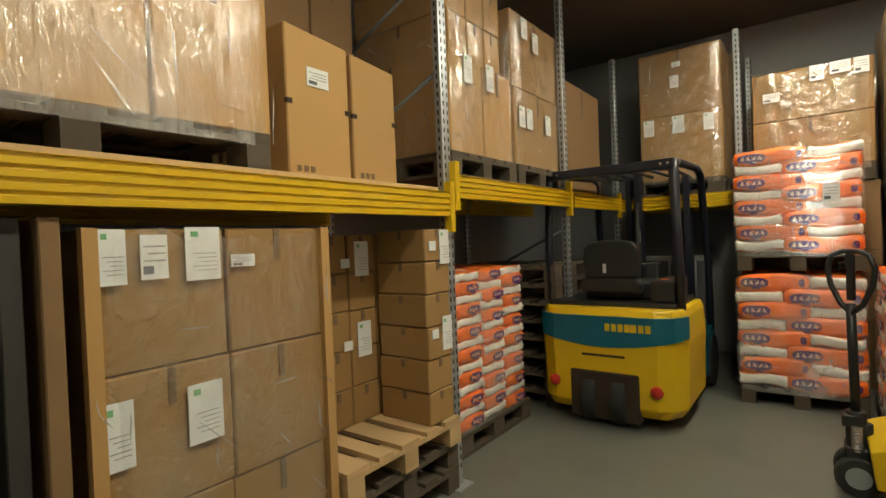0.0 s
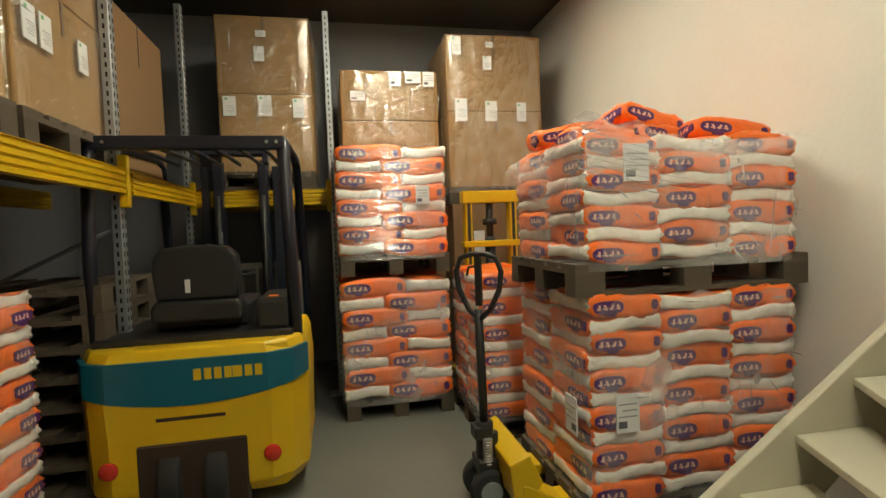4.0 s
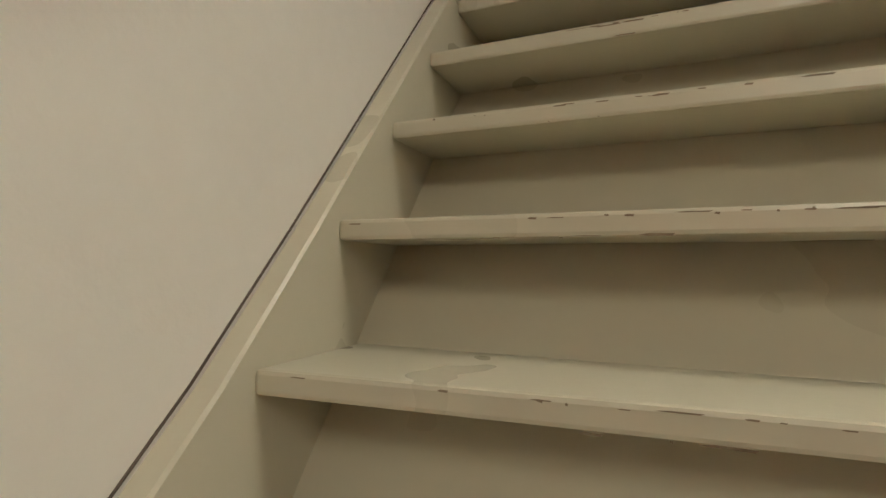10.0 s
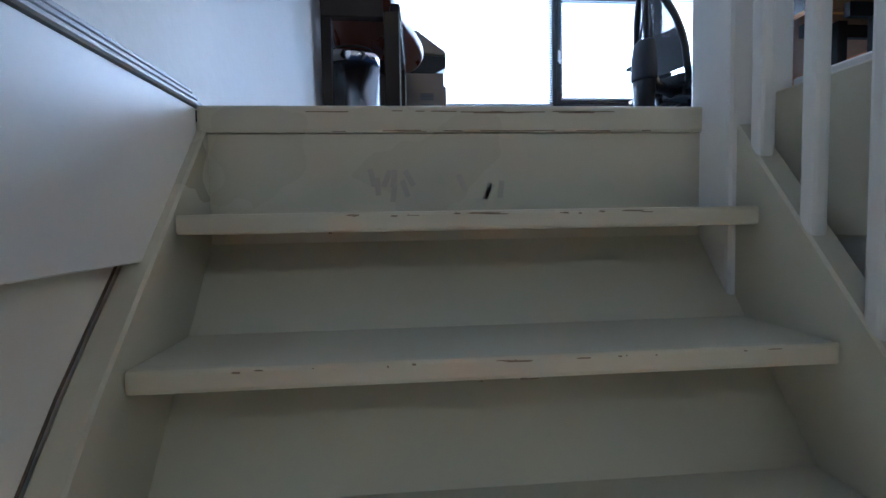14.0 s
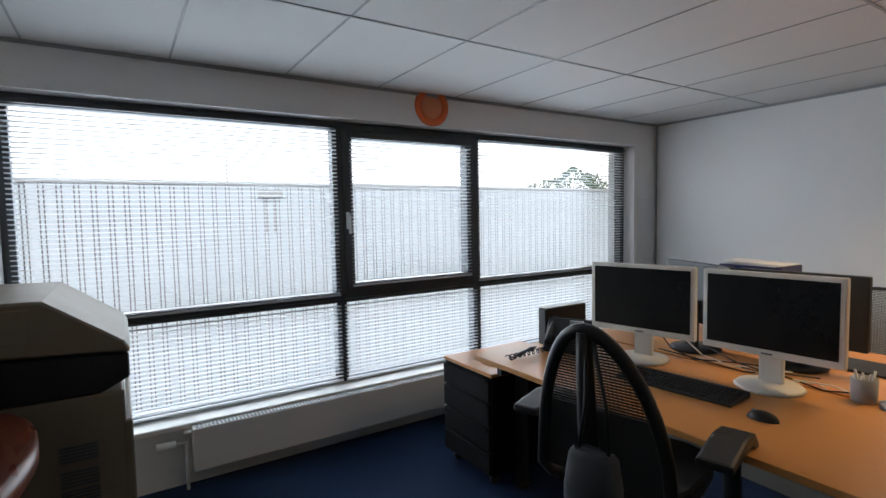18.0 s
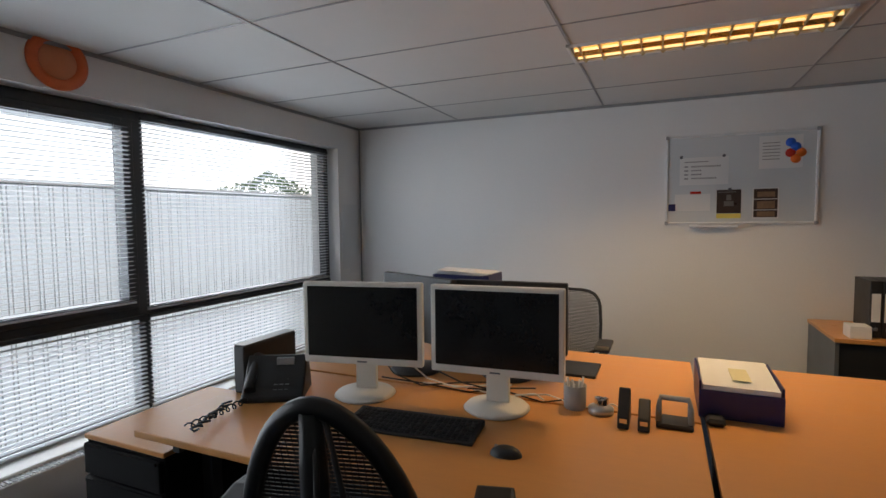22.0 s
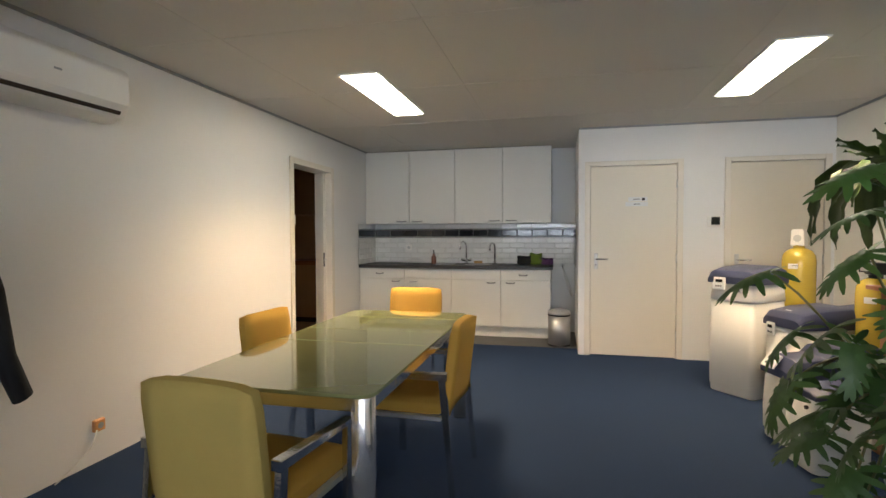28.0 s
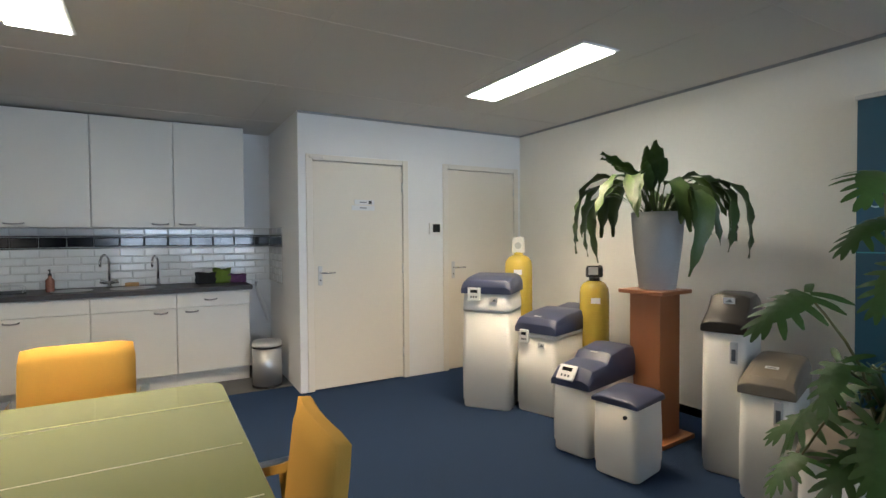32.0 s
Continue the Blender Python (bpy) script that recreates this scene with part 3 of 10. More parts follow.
def film(parent, x0, y0, z0, x1, y1, z1, material=M_FILM, seed=1):
    """A creased skin of stretch film round a load."""
    bm = B()
    r = random.Random(seed)
    n, rows = 12, 9
    rings = []
    per = []
    for i in range(n):
        per.append((x0 + (x1 - x0) * i / n, y0))
    for i in range(n):
        per.append((x1, y0 + (y1 - y0) * i / n))
    for i in range(n):
        per.append((x1 - (x1 - x0) * i / n, y1))
    for i in range(n):
        per.append((x0, y1 - (y1 - y0) * i / n))
    cx, cy = (x0 + x1) / 2, (y0 + y1) / 2
    for k in range(rows + 1):
        z = z0 + (z1 - z0) * k / rows
        ring = []
        for x, y in per:
            s = 0.008 * r.random() + 0.002
            if (x in (x0, x1)) and (y in (y0, y1)):
                s = -0.03
            d = Vector((x - cx, y - cy)).normalized()
            ring.append(bm.verts.new((x + d.x * s, y + d.y * s, z + (r.random() - 0.5) * 0.03 * (0 < k < rows) - 0.06 * r.random() * (k == rows))))
        rings.append(ring)
    for a, b in zip(rings, rings[1:]):
        for i in range(len(a)):
            bm.faces.new((a[i], a[(i + 1) % len(a)], b[(i + 1) % len(a)], b[i])).smooth = True
    ob = part("stretch_film", bm, material, parent, "clear creased stretch film")
    ob.visible_shadow = False
    # white slivers laid on the skin paint glints along its folds
    bm = B()
    for k in range(46):
        side = r.choice(("x0", "x1", "y1", "y1", "x0"))
        u0, zc = r.random(), z0 + (z1 - z0) * r.uniform(0.08, 0.95)
        ln, wd = r.uniform(0.05, 0.28), r.uniform(0.0012, 0.004)
        an = r.choice((0.0, 0.1, -0.1, 1.45, 1.6, 1.5, 0.7)) + r.uniform(-0.15, 0.15)
        du, dz = math.sin(an) * ln / 2, math.cos(an) * ln / 2
        quad = []
        for sa, sb in ((-1, -1), (-0.2, 1.3), (1, 0.6), (0.3, -1.2)):
            uu, zz = sa * du + sb * wd * math.cos(an), zc + sa * dz - sb * wd * math.sin(an)
            zz = min(z1, max(z0, zz))
            if side == "y1":
                quad.append((min(x1, max(x0, x0 + (x1 - x0) * u0 + uu)), y1 + 0.017, zz))
            else:
                quad.append(((x0 - 0.017) if side == "x0" else (x1 + 0.017), min(y1, max(y0, y0 + (y1 - y0) * u0 + uu)), zz))
        bm.faces.new([bm.verts.new(q) for q in quad])
    fold = part("film_fold_glint", bm, M_FOLD, ob, "white slivers painting glints along the film's folds")
    fold["kind"] = "stuff"
    fold.visible_shadow = False
    return ob


def sheet(parent, face, u, v, w, h, at, kind=0):
    """A printed paper label stuck on a carton. face: the outward axis ('-x', '+y'); u, v: its low corner along the face; at: the face's place."""
    def flat(name, u0, v0, u1, v1, d, material, up):
        bm = B()
        if face == "-x":
            box(bm, at - d, u0, v0, at + 0.002, u1, v1)
        elif face == "+y":
            box(bm, u0, at - 0.002, v0, u1, at + d, v1)
        else:
            box(bm, at - 0.002, u0, v0, at + d, u1, v1)
        return part(name, bm, material, up)
    lab = flat("label", u, v, u + w, v + h, 0.003, M_PAPER, parent)
    lab["label"] = "white printed paper label"
    if kind == 1:
        flat("print", u + w * 0.64, v + h * 0.82, u + w * 0.84, v + h * 0.92, 0.0045, M_GREEN, lab)
        for i in range(5):
            flat("print", u + w * 0.12, v + h * (0.5 - 0.08 * i), u + w * (0.80 - 0.12 * (i % 3)), v + h * (0.514 - 0.08 * i), 0.0045, M_INKG, lab)
    elif kind == 0:
        for i in range(3):
            flat("print", u + w * 0.1, v + h * (0.72 - 0.16 * i), u + w * (0.9 - 0.15 * (i % 2)), v + h * (0.755 - 0.16 * i), 0.0045, M_INKG, lab)
        flat("print", u + w * 0.55, v + h * 0.12, u + w * 0.92, v + h * 0.3, 0.0045, M_INK, lab)


def cartons(label, x0, y0, z0, x1, y1, z1, ny, nz, nx=1, material=M_CARD, wrap=None, faces=("-x",), seed=1, tape=True):
    """A pallet load of cartons, each with its own edges, tape and flap slots."""
    t = thing("carton_load", label, "cartons", pose(0, 0, 0), "pallet loads of cartons")
    r = random.Random(seed)
    sx, sy, sz = (x1 - x0) / nx, (y1 - y0) / ny, (z1 - z0) / nz
    bm = B()
    box(bm, -sx / 2 + 0.004, -sy / 2 + 0.003, 0, sx / 2 - 0.004, sy / 2 - 0.003, sz - 0.004)
    me = mesh_of("carton", bm, material, 0.006)
    tm = None
    if tape:
        bt = B()
        box(bt, -sx / 2 + 0.0005, -0.012, sz * 0.72, -sx / 2 + 0.005, 0.012, sz - 0.006)
        tm = mesh_of("tape", bt, M_TAPE)
        bt = B()
        box(bt, -0.012, sy / 2 - 0.004, sz * 0.72, 0.012, sy / 2 + 0.0005, sz - 0.006)
        tn = mesh_of("tape", bt, M_TAPE)
    for i in range(nx):
        for j in range(ny):
            for k in range(nz):
                if 0 < i < nx - 1 and 0 < j < ny - 1 and k < nz - 1:
                    continue
                m = pose(x0 + sx * (i + 0.5) + r.uniform(-0.004, 0.004), y0 + sy * (j + 0.5) + r.uniform(-0.004, 0.004), z0 + sz * k, 0, 0, r.uniform(-0.6, 0.6))
                c = piece("carton", me, m, t)
                if tm is not None and (i == 0 or j == ny - 1):
                    if i == 0:
                        piece("tape", tm, pose(0, 0, 0), c)
                    if j == ny - 1:
                        piece("tape", tn, pose(0, 0, 0), c)
    if wrap is not None:
        film(t, x0 - 0.012, y0 - 0.012, z0 - 0.05, x1 + 0.012, y1 + 0.012, z1 + 0.004, wrap, seed)
    return t


# racking: left run along x = 3.36, back run along y = -3.8
def rack_beam(p, q, z0, z1, horizontal_y=True):
    """A stepped yellow box beam."""
    prof, steps = [], 4
    for k in range(steps):
        a, b = z0 + (z1 - z0) * k / steps, z0 + (z1 - z0) * (k + 1) / steps
        prof += [(0.0, a + 0.001), (0.0, b - 0.015), (0.010, b - 0.011), (0.010, b - 0.004)]
    prof += [(0.0, z1 - 0.002), (0.0, z1), (0.05, z1), (0.05, z0), (0.0, z0)]
    bm = B()
    if horizontal_y:
        prism(bm, [(p[0] + a, b) for a, b in prof], "y", min(p[1], q[1]), max(p[1], q[1]))
    else:
        prism(bm, [(p[1] - a, b) for a, b in prof], "x", min(p[0], q[0]), max(p[0], q[0]))
    return bm


def upright(parent, x, y, top, slot_face="-x"):
    """A perforated galvanised post."""
    bm = B()
    box(bm, x, y - 0.034, 0, x + 0.05, y + 0.034, top)
    post = part("upright", bm, M_GALV, parent, "galvanised slotted upright", bevel=0.004)
    bm = B()
    z = 0.1
    while z < top - 0.05:
        for dy in (-0.018, 0.018):
            box(bm, x - 0.0015, y + dy - 0.005, z, x + 0.004, y + dy + 0.005, z + 0.026)
            box(bm, x + 0.020, y + 0.031, z, x + 0.030, y + 0.0355, z + 0.026)
        z += 0.05
    part("slot_strip", bm, M_SLOT, post)["kind"] = "stuff"
    bm = B()
    box(bm, x - 0.05, y - 0.07, 0, x + 0.12, y + 0.07, 0.008)
    part("foot_plate", bm, M_GALV, post)


rack = thing("pallet_rack", "pallet racking with yellow beams and galvanised slotted uprights", "rack", pose(0, 0, 0))
for x, y in ((3.40, -0.80), (4.40, -0.80), (3.40, -2.50), (4.40, -2.50), (3.40, 2.0), (4.40, 2.0), (3.40, -3.86), (2.27, -3.86), (2.27, -4.85)):
    upright(rack, x, y, 3.45 if y > -3 else 3.22)
for y in (-0.80, -2.5):
    for z in (1.0, 1.9, 2.5):
        bm = B()
        tube(bm, (3.45, y, z + 0.45), (4.40, y, z), 0.012, seg=8)
        part("brace", bm, M_GALVD, rack)
for x in (3.36, 4.36):
    part("beam", rack_beam((x, -0.765), (x, 1.95), 1.53, 1.665), M_YEL, rack, "yellow stepped beam")
    part("beam", rack_beam((x, -2.45), (x, -0.835), 1.635, 1.765), M_YEL, rack, "yellow stepped beam")
    part("beam", rack_beam((x, -3.80), (x, -2.55), 1.635, 1.765), M_YEL, rack, "yellow stepped beam")
for y in (-3.80, -4.80):
    part("beam", rack_beam((2.34, y), (3.40, y), 1.62, 1.75, False), M_YEL, rack, "yellow stepped beam")
for y, z0, z1 in ((-0.775, 1.44, 1.72), (-0.83, 1.56, 1.84), (-2.475, 1.56, 1.84)):
    bm = B()
    box(bm, 3.352, y - 0.02, z0, 3.40, y + 0.02, z1)
    part("beam_hook", bm, M_YEL, rack, bevel=0.004)
for x in (2.325, 3.38):
    bm = B()
    box(bm, x - 0.02, -3.84, 1.56, x + 0.02, -3.79, 1.82)
    part("beam_hook", bm, M_YEL, rack, bevel=0.004)
bm = B()
box(bm, 3.38, -0.68, 1.667, 4.38, 1.93, 1.685)
part("shelf_board", bm, M_WOOD, rack, "pale chipboard shelf on the beams")
bm = B()
box(bm, 3.40, -2.44, 1.767, 4.38, -0.83, 1.780)
part("shelf_board", bm, M_WOODD, rack)
bm = B()
box(bm, 2.36, -4.82, 1.752, 3.36, -3.83, 1.766)
part("shelf_board", bm, M_WOODD, rack)

# floor level, first bay: the tall wrapped carton load with its labels
pallet(pose(3.93, 0.54, 0, 0, 0, 90), M_WOOD, 0.84, 1.0, "pale wooden pallet under the wrapped cartons")
load = cartons("brown cartons wrapped in stretch film with paper labels on a pallet", 3.41, 0.125, 0.146, 4.42, 0.95, 1.472, 2, 3, 1, M_CARD, M_FILMC, seed=2)
for u, v, w, h, k in ((0.862, 1.30, 0.078, 0.165, 1), (0.742, 1.31, 0.080, 0.138, 0), (0.568, 1.295, 0.118, 0.176, 1), (0.436, 1.331, 0.092, 0.044, 0), (0.862, 0.757, 0.086, 0.2, 1), (0.582, 0.756, 0.118, 0.196, 1)):
    sheet(load, "-x", u, v, w, h, 3.398, k)
for y in (0.11, 0.955):
    bm = B()
    box(bm, 3.39, y - 0.02, 0.15, 3.43, y + 0.02, 1.47)
    part("edge_guard", bm, M_CARDL, load, "folded card edge guard")
# stand-in boards beside it; goods lost in shade painted as dark colour
for i, (y, c) in enumerate(((1.02, M_CARDSH), (1.10, M_DARK), (1.30, M_DARK))):
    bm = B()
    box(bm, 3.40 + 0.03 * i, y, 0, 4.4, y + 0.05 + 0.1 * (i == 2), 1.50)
    solid("dark_board", bm, c, "stand-in board beside the cartons, shade put into its dark colour", "board", bevel=0.004, group="boards in the shade")
# second load: small cartons on a pale pallet
for i in range(2):
    pallet(pose(3.90, -0.36, 0.138 * i, 0, 0, 1.2 * i - 0.5), M_WOODD, 1.02, 0.84, "dark pallet at the bottom of a low stack")
pallet(pose(3.89, -0.35, 0.276, 0, 0, 0), M_WOOD, 1.06, 0.84, "new pale wooden pallet sticking out under cartons")
load = cartons("column of small brown cartons at the pallet corner", 3.385, -0.762, 0.42, 3.74, -0.545, 1.462, 1, 6, 1, M_CARD, None, seed=5)
for v in (0.80, 1.27):
    sheet(load, "-x", -0.755, v, 0.085, 0.185, 3.383, 1)
    sheet(load, "-x", -0.635, v + 0.075, 0.055, 0.05, 3.383, 2)
load = cartons("stack of brown cartons set back on the pale pallet", 3.76, -0.76, 0.42, 4.40, 0.05, 1.45, 4, 5, 2, M_CARD, None, seed=6)
for v in (0.78, 1.22):
    sheet(load, "-x", -0.50, v, 0.10, 0.19, 3.757, 1)
    sheet(load, "-x", -0.36, v + 0.05, 0.06, 0.05, 3.757, 2)
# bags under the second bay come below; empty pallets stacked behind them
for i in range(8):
    pallet(pose(3.95, -2.68, 0.146 * i, 0, 0, 90 + rng.uniform(-1.5, 1.5)), M_WOODD, 0.8, 1.0, "empty dark pallet in a stack")
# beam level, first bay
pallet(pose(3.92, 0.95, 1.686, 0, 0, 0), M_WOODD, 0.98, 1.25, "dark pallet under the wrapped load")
load = cartons("large wrapped carton load, film shining, on the rack beam", 3.44, 0.31, 1.83, 4.40, 1.62, 3.05, 3, 2, 1, M_CARDL, M_FILMH, seed=7)
for y0, y1, top, seed in ((-0.115, 0.225, 2.31, 1), (-0.44, -0.145, 2.28, 2)):
    t = thing("tall_carton", "tall plain brown carton standing on the shelf board", "carton", pose(0, 0, 0), "tall cartons on the shelf")
    bm = B()
    prism(bm, [(y0, 1.686), (y1, 1.686), (y1, top), (y0, top - 0.03)], "x", 3.44 + 0.01 * seed, 3.95)
    part("carton_body", bm, M_CARDL, t, bevel=0.006)
    for y in (y0 + 0.012, y1 - 0.012):
        bm = B()
        box(bm, 3.436 + 0.01 * seed, y - 0.014, 1.98, 3.45 + 0.01 * seed, y + 0.014, 2.0)
        part("flap_slot", bm, M_SLOT, t)
    if seed == 1:
        sheet(t, "-x", 0.005, 2.07, 0.115, 0.08, 3.449, 0)
    for i in range(3):
        bm = B()
        box(bm, 3.437 + 0.01 * seed, y1 - 0.06 - 0.035 * i, 1.705, 3.45 + 0.01 * seed, y1 - 0.04 - 0.035 * i, 1.73)
        part("print_mark", bm, M_TAPE, t)
cartons("cartons stacked to the ceiling at the shelf's back, shade put into their colour", 3.98, -0.68, 1.686, 4.40, 0.28, 3.35, 3, 4, 1, M_CARDSH, None, seed=9)
# beam level, second bay
pallet(pose(3.92, -1.30, 1.781, 0, 0, 0), M_WOODD, 0.96, 0.78, "dark pallet on the rack beam")
load = cartons("wrapped pale cartons on the rack, film shining", 3.46, -1.68, 1.926, 4.38, -0.93, 2.52, 2, 1, 1, M_CARDL, M_FILMC, seed=11)
for u in (-1.16, -1.42):
    sheet(load, "-x", u, 2.36, 0.09, 0.17, 3.443, 1)
cartons("yellow-brown cartons on top of the wrapped load", 3.50, -1.62, 2.525, 4.30, -1.0, 3.35, 3, 3, 1, M_CARDL, M_FILMC, seed=12)
pallet(pose(3.92, -2.12, 1.781, 0, 0, 0), M_WOODD, 0.96, 0.78, "dark pallet on the rack beam")
load = cartons("tall brown carton load wrapped in film on the rack", 3.46, -2.52, 1.926, 4.38, -1.72, 3.05, 1, 2, 1, M_CARD, M_FILMC, seed=13)
for u, v in ((-1.86, 2.2), (-1.98, 2.2), (-1.94, 2.86), (-2.12, 2.8), (-2.3, 2.2)):
    sheet(load, "-x", u, v, 0.09, 0.15, 3.443, 1)
cartons("brown carton load in the rack corner", 3.46, -3.5, 1.79, 4.3, -2.62, 2.75, 1, 1, 1, M_CARDSH, None, seed=14)
# back run
pallet(pose(2.86, -4.32, 1.767, 0, 0, 0), M_WOODD, 0.86, 0.8, "dark pallet on the back rack beam")
load = cartons("tall wrapped cartons with paper labels on the back rack", 2.42, -4.75, 1.912, 3.18, -3.93, 3.20, 2, 2, 1, M_CARD, M_FILMC, faces=("+y",), seed=15)
for u, v, w, h in ((2.50, 2.36, 0.09, 0.16), (2.76, 2.37, 0.11, 0.17), (3.04, 2.37, 0.10, 0.16), (2.80, 2.82, 0.08, 0.12), (2.78, 3.02, 0.08, 0.05)):
    sheet(load, "+y", u, v, w, h, -3.913, 1)
cartons("brown cartons stacked on the floor along the back wall", 1.30, -4.8, 0.0, 2.2, -4.02, 1.77, 2, 3, 1, M_CARDSH, None, seed=16)
pallet(pose(1.77, -4.40, 1.772, 0, 0, 0), M_WOODD, 0.86, 0.8, "dark pallet on stacked cartons")
load = cartons("wrapped carton load with a row of labels at its top", 1.33, -4.80, 1.917, 2.20, -4.0, 2.80, 1, 2, 1, M_CARD, M_FILMC, seed=17)
for u, v, w, h in ((1.36, 2.66, 0.10, 0.13), (1.48, 2.69, 0.14, 0.10), (1.66, 2.66, 0.10, 0.13), (1.98, 2.53, 0.13, 0.08)):
    sheet(load, "+y", u, v, w, h, -3.983, 0)
cartons("tall cartons on the floor in the back corner", 0.32, -4.8, 0.0, 1.24, -3.95, 1.60, 2, 2, 1, M_CARDSH, None, seed=18)
pallet(pose(0.80, -4.36, 1.602, 0, 0, 0), M_WOODD, 0.92, 0.82, "dark pallet on stacked cartons")
load = cartons("tall brown carton load with labels beside the white wall", 0.36, -4.78, 1.748, 1.26, -3.92, 3.12, 3, 2, 1, M_CARD, M_FILMC, seed=19)
for u, v, w, h in ((1.08, 2.34, 0.11, 0.2), (0.80, 2.34, 0.11, 0.18), (0.52, 2.34, 0.09, 0.17), (0.84, 2.80, 0.08, 0.12), (1.12, 2.93, 0.09, 0.16), (0.82, 3.0, 0.07, 0.05)):
    sheet(load, "+y", u, v, w, h, -3.904, 1)
bm = B()
box(bm, 0.95, -3.935, 1.15, 1.05, -3.925, 1.35)
solid("wall_sheet", bm, M_PAPER, "white paper sheet stuck on a carton", "paper")


# ---- bagged goods ----
def pillow(name, lx, ly, lz, seed, side_printed, front_printed):
    """A filled plastic sack: fat printed sides, thinner white sewn ends, creased skin."""
    bm = B()
    r = random.Random(seed)
    nx, ny, nz = 12, 8, 4
    ph = [r.uniform(0, 6.28) for _ in range(8)]
    grid = {}
    for i in range(nx + 1):
        for j in range(ny + 1):
            for k in range(nz + 1):
                if 0 < i < nx and 0 < j < ny and 0 < k < nz:
                    continue
                u, v, w = 2 * i / nx - 1, 2 * j / ny - 1, 2 * k / nz - 1
                fat = 1 + (0.30 if side_printed else -0.30) * abs(u) ** 5 * (1 - abs(v) ** 9) + (0.30 if front_printed else -0.30) * abs(v) ** 5 * (1 - abs(u) ** 9)
                pin = fat * (1 - 0.10 * abs(u) ** 14) * (1 - 0.08 * abs(v) ** 14) * (1 - 0.05 * (u * v) ** 4)
                rx = 1 - 0.030 * abs(w) ** 6 - 0.02 * abs(v) ** 8
                ry = 1 - 0.030 * abs(w) ** 6 - 0.02 * abs(u) ** 8
                ripple = 0.0045 * math.sin(9 * u + 4 * w + ph[0]) + 0.003 * math.sin(17 * u - 7 * w + ph[1])
                sag = 0.007 * math.sin(2.6 * u + ph[2]) + 0.004 * math.sin(5 * v + 3 * u + ph[3])
                fold = 0.0045 * math.sin(8 * v - 5 * w + ph[4]) + 0.003 * math.sin(15 * v + 6 * w + ph[5])
                grid[i, j, k] = bm.verts.new((u * (lx / 2 * rx + fold * abs(u) ** 6) + r.uniform(-0.002, 0.002), v * (ly / 2 * ry + ripple * abs(v) ** 6) + r.uniform(-0.002, 0.002), lz / 2 + w * lz / 2 * pin + sag + r.uniform(-0.002, 0.002)))
    def quad(a, b, c, d, white=False):
        f = bm.faces.new([grid[q] for q in (a, b, c, d)])
        f.smooth, f.material_index = True, int(white)
    for i in range(nx):
        for j in range(ny):
            quad((i, j, 0), (i, j + 1, 0), (i + 1, j + 1, 0), (i + 1, j, 0))
            quad((i, j, nz), (i + 1, j, nz), (i + 1, j + 1, nz), (i, j + 1, nz))
    for i in range(nx):
        for k in range(nz):
            quad((i, 0, k), (i + 1, 0, k), (i + 1, 0, k + 1), (i, 0, k + 1), not front_printed)
            quad((i, ny, k), (i, ny, k + 1), (i + 1, ny, k + 1), (i + 1, ny, k), not front_printed)
    for j in range(ny):
        for k in range(nz):
            quad((0, j, k), (0, j, k + 1), (0, j + 1, k + 1), (0, j + 1, k), not side_printed)
            quad((nx, j, k), (nx, j + 1, k), (nx, j + 1, k + 1), (nx, j, k + 1), not side_printed)
    me = mesh_of(name, bm, M_ORANGE)
    me.materials.append(M_BAGW)
    return me


def oval(name, w, h, d, material):
    """A printed oval, standing in the xz plane."""
    bm = B()
    pts = [(w / 2 * math.copysign(abs(math.cos(t)) ** 0.6, math.cos(t)), h / 2 * math.copysign(abs(math.sin(t)) ** 0.75, math.sin(t))) for t in (2 * math.pi * i / 18 for i in range(18))]
    prism(bm, pts, "y", -d, d)
    return mesh_of(name, bm, material)


M_PALE = mat("bag_pale_print", (0.80, 0.52, 0.42), 0.4)
LOGO = oval("print_oval", 0.165, 0.072, 0.004, M_PURPLE)
LOGO2 = oval("print_mark", 0.034, 0.056, 0.004, M_PURPLE)
LOGO3 = oval("print_mark", 0.055, 0.018, 0.004, M_PURPLE)
BARM = B()
for q, tilt in enumerate((22, -28, 24, 0)):
    box(BARM, -0.006, -0.0052, -0.016, 0.006, 0.0052, 0.016, pose(-0.052 + q * 0.034, 0, 0, 0, tilt, 0))
    box(BARM, -0.012, -0.0052, -0.004, 0.012, 0.0052, 0.002, pose(-0.048 + q * 0.034, 0, -0.006, 0, 0, 0))
LOGOI = mesh_of("print_bar", BARM, M_PALE)
PILLOWS = {}


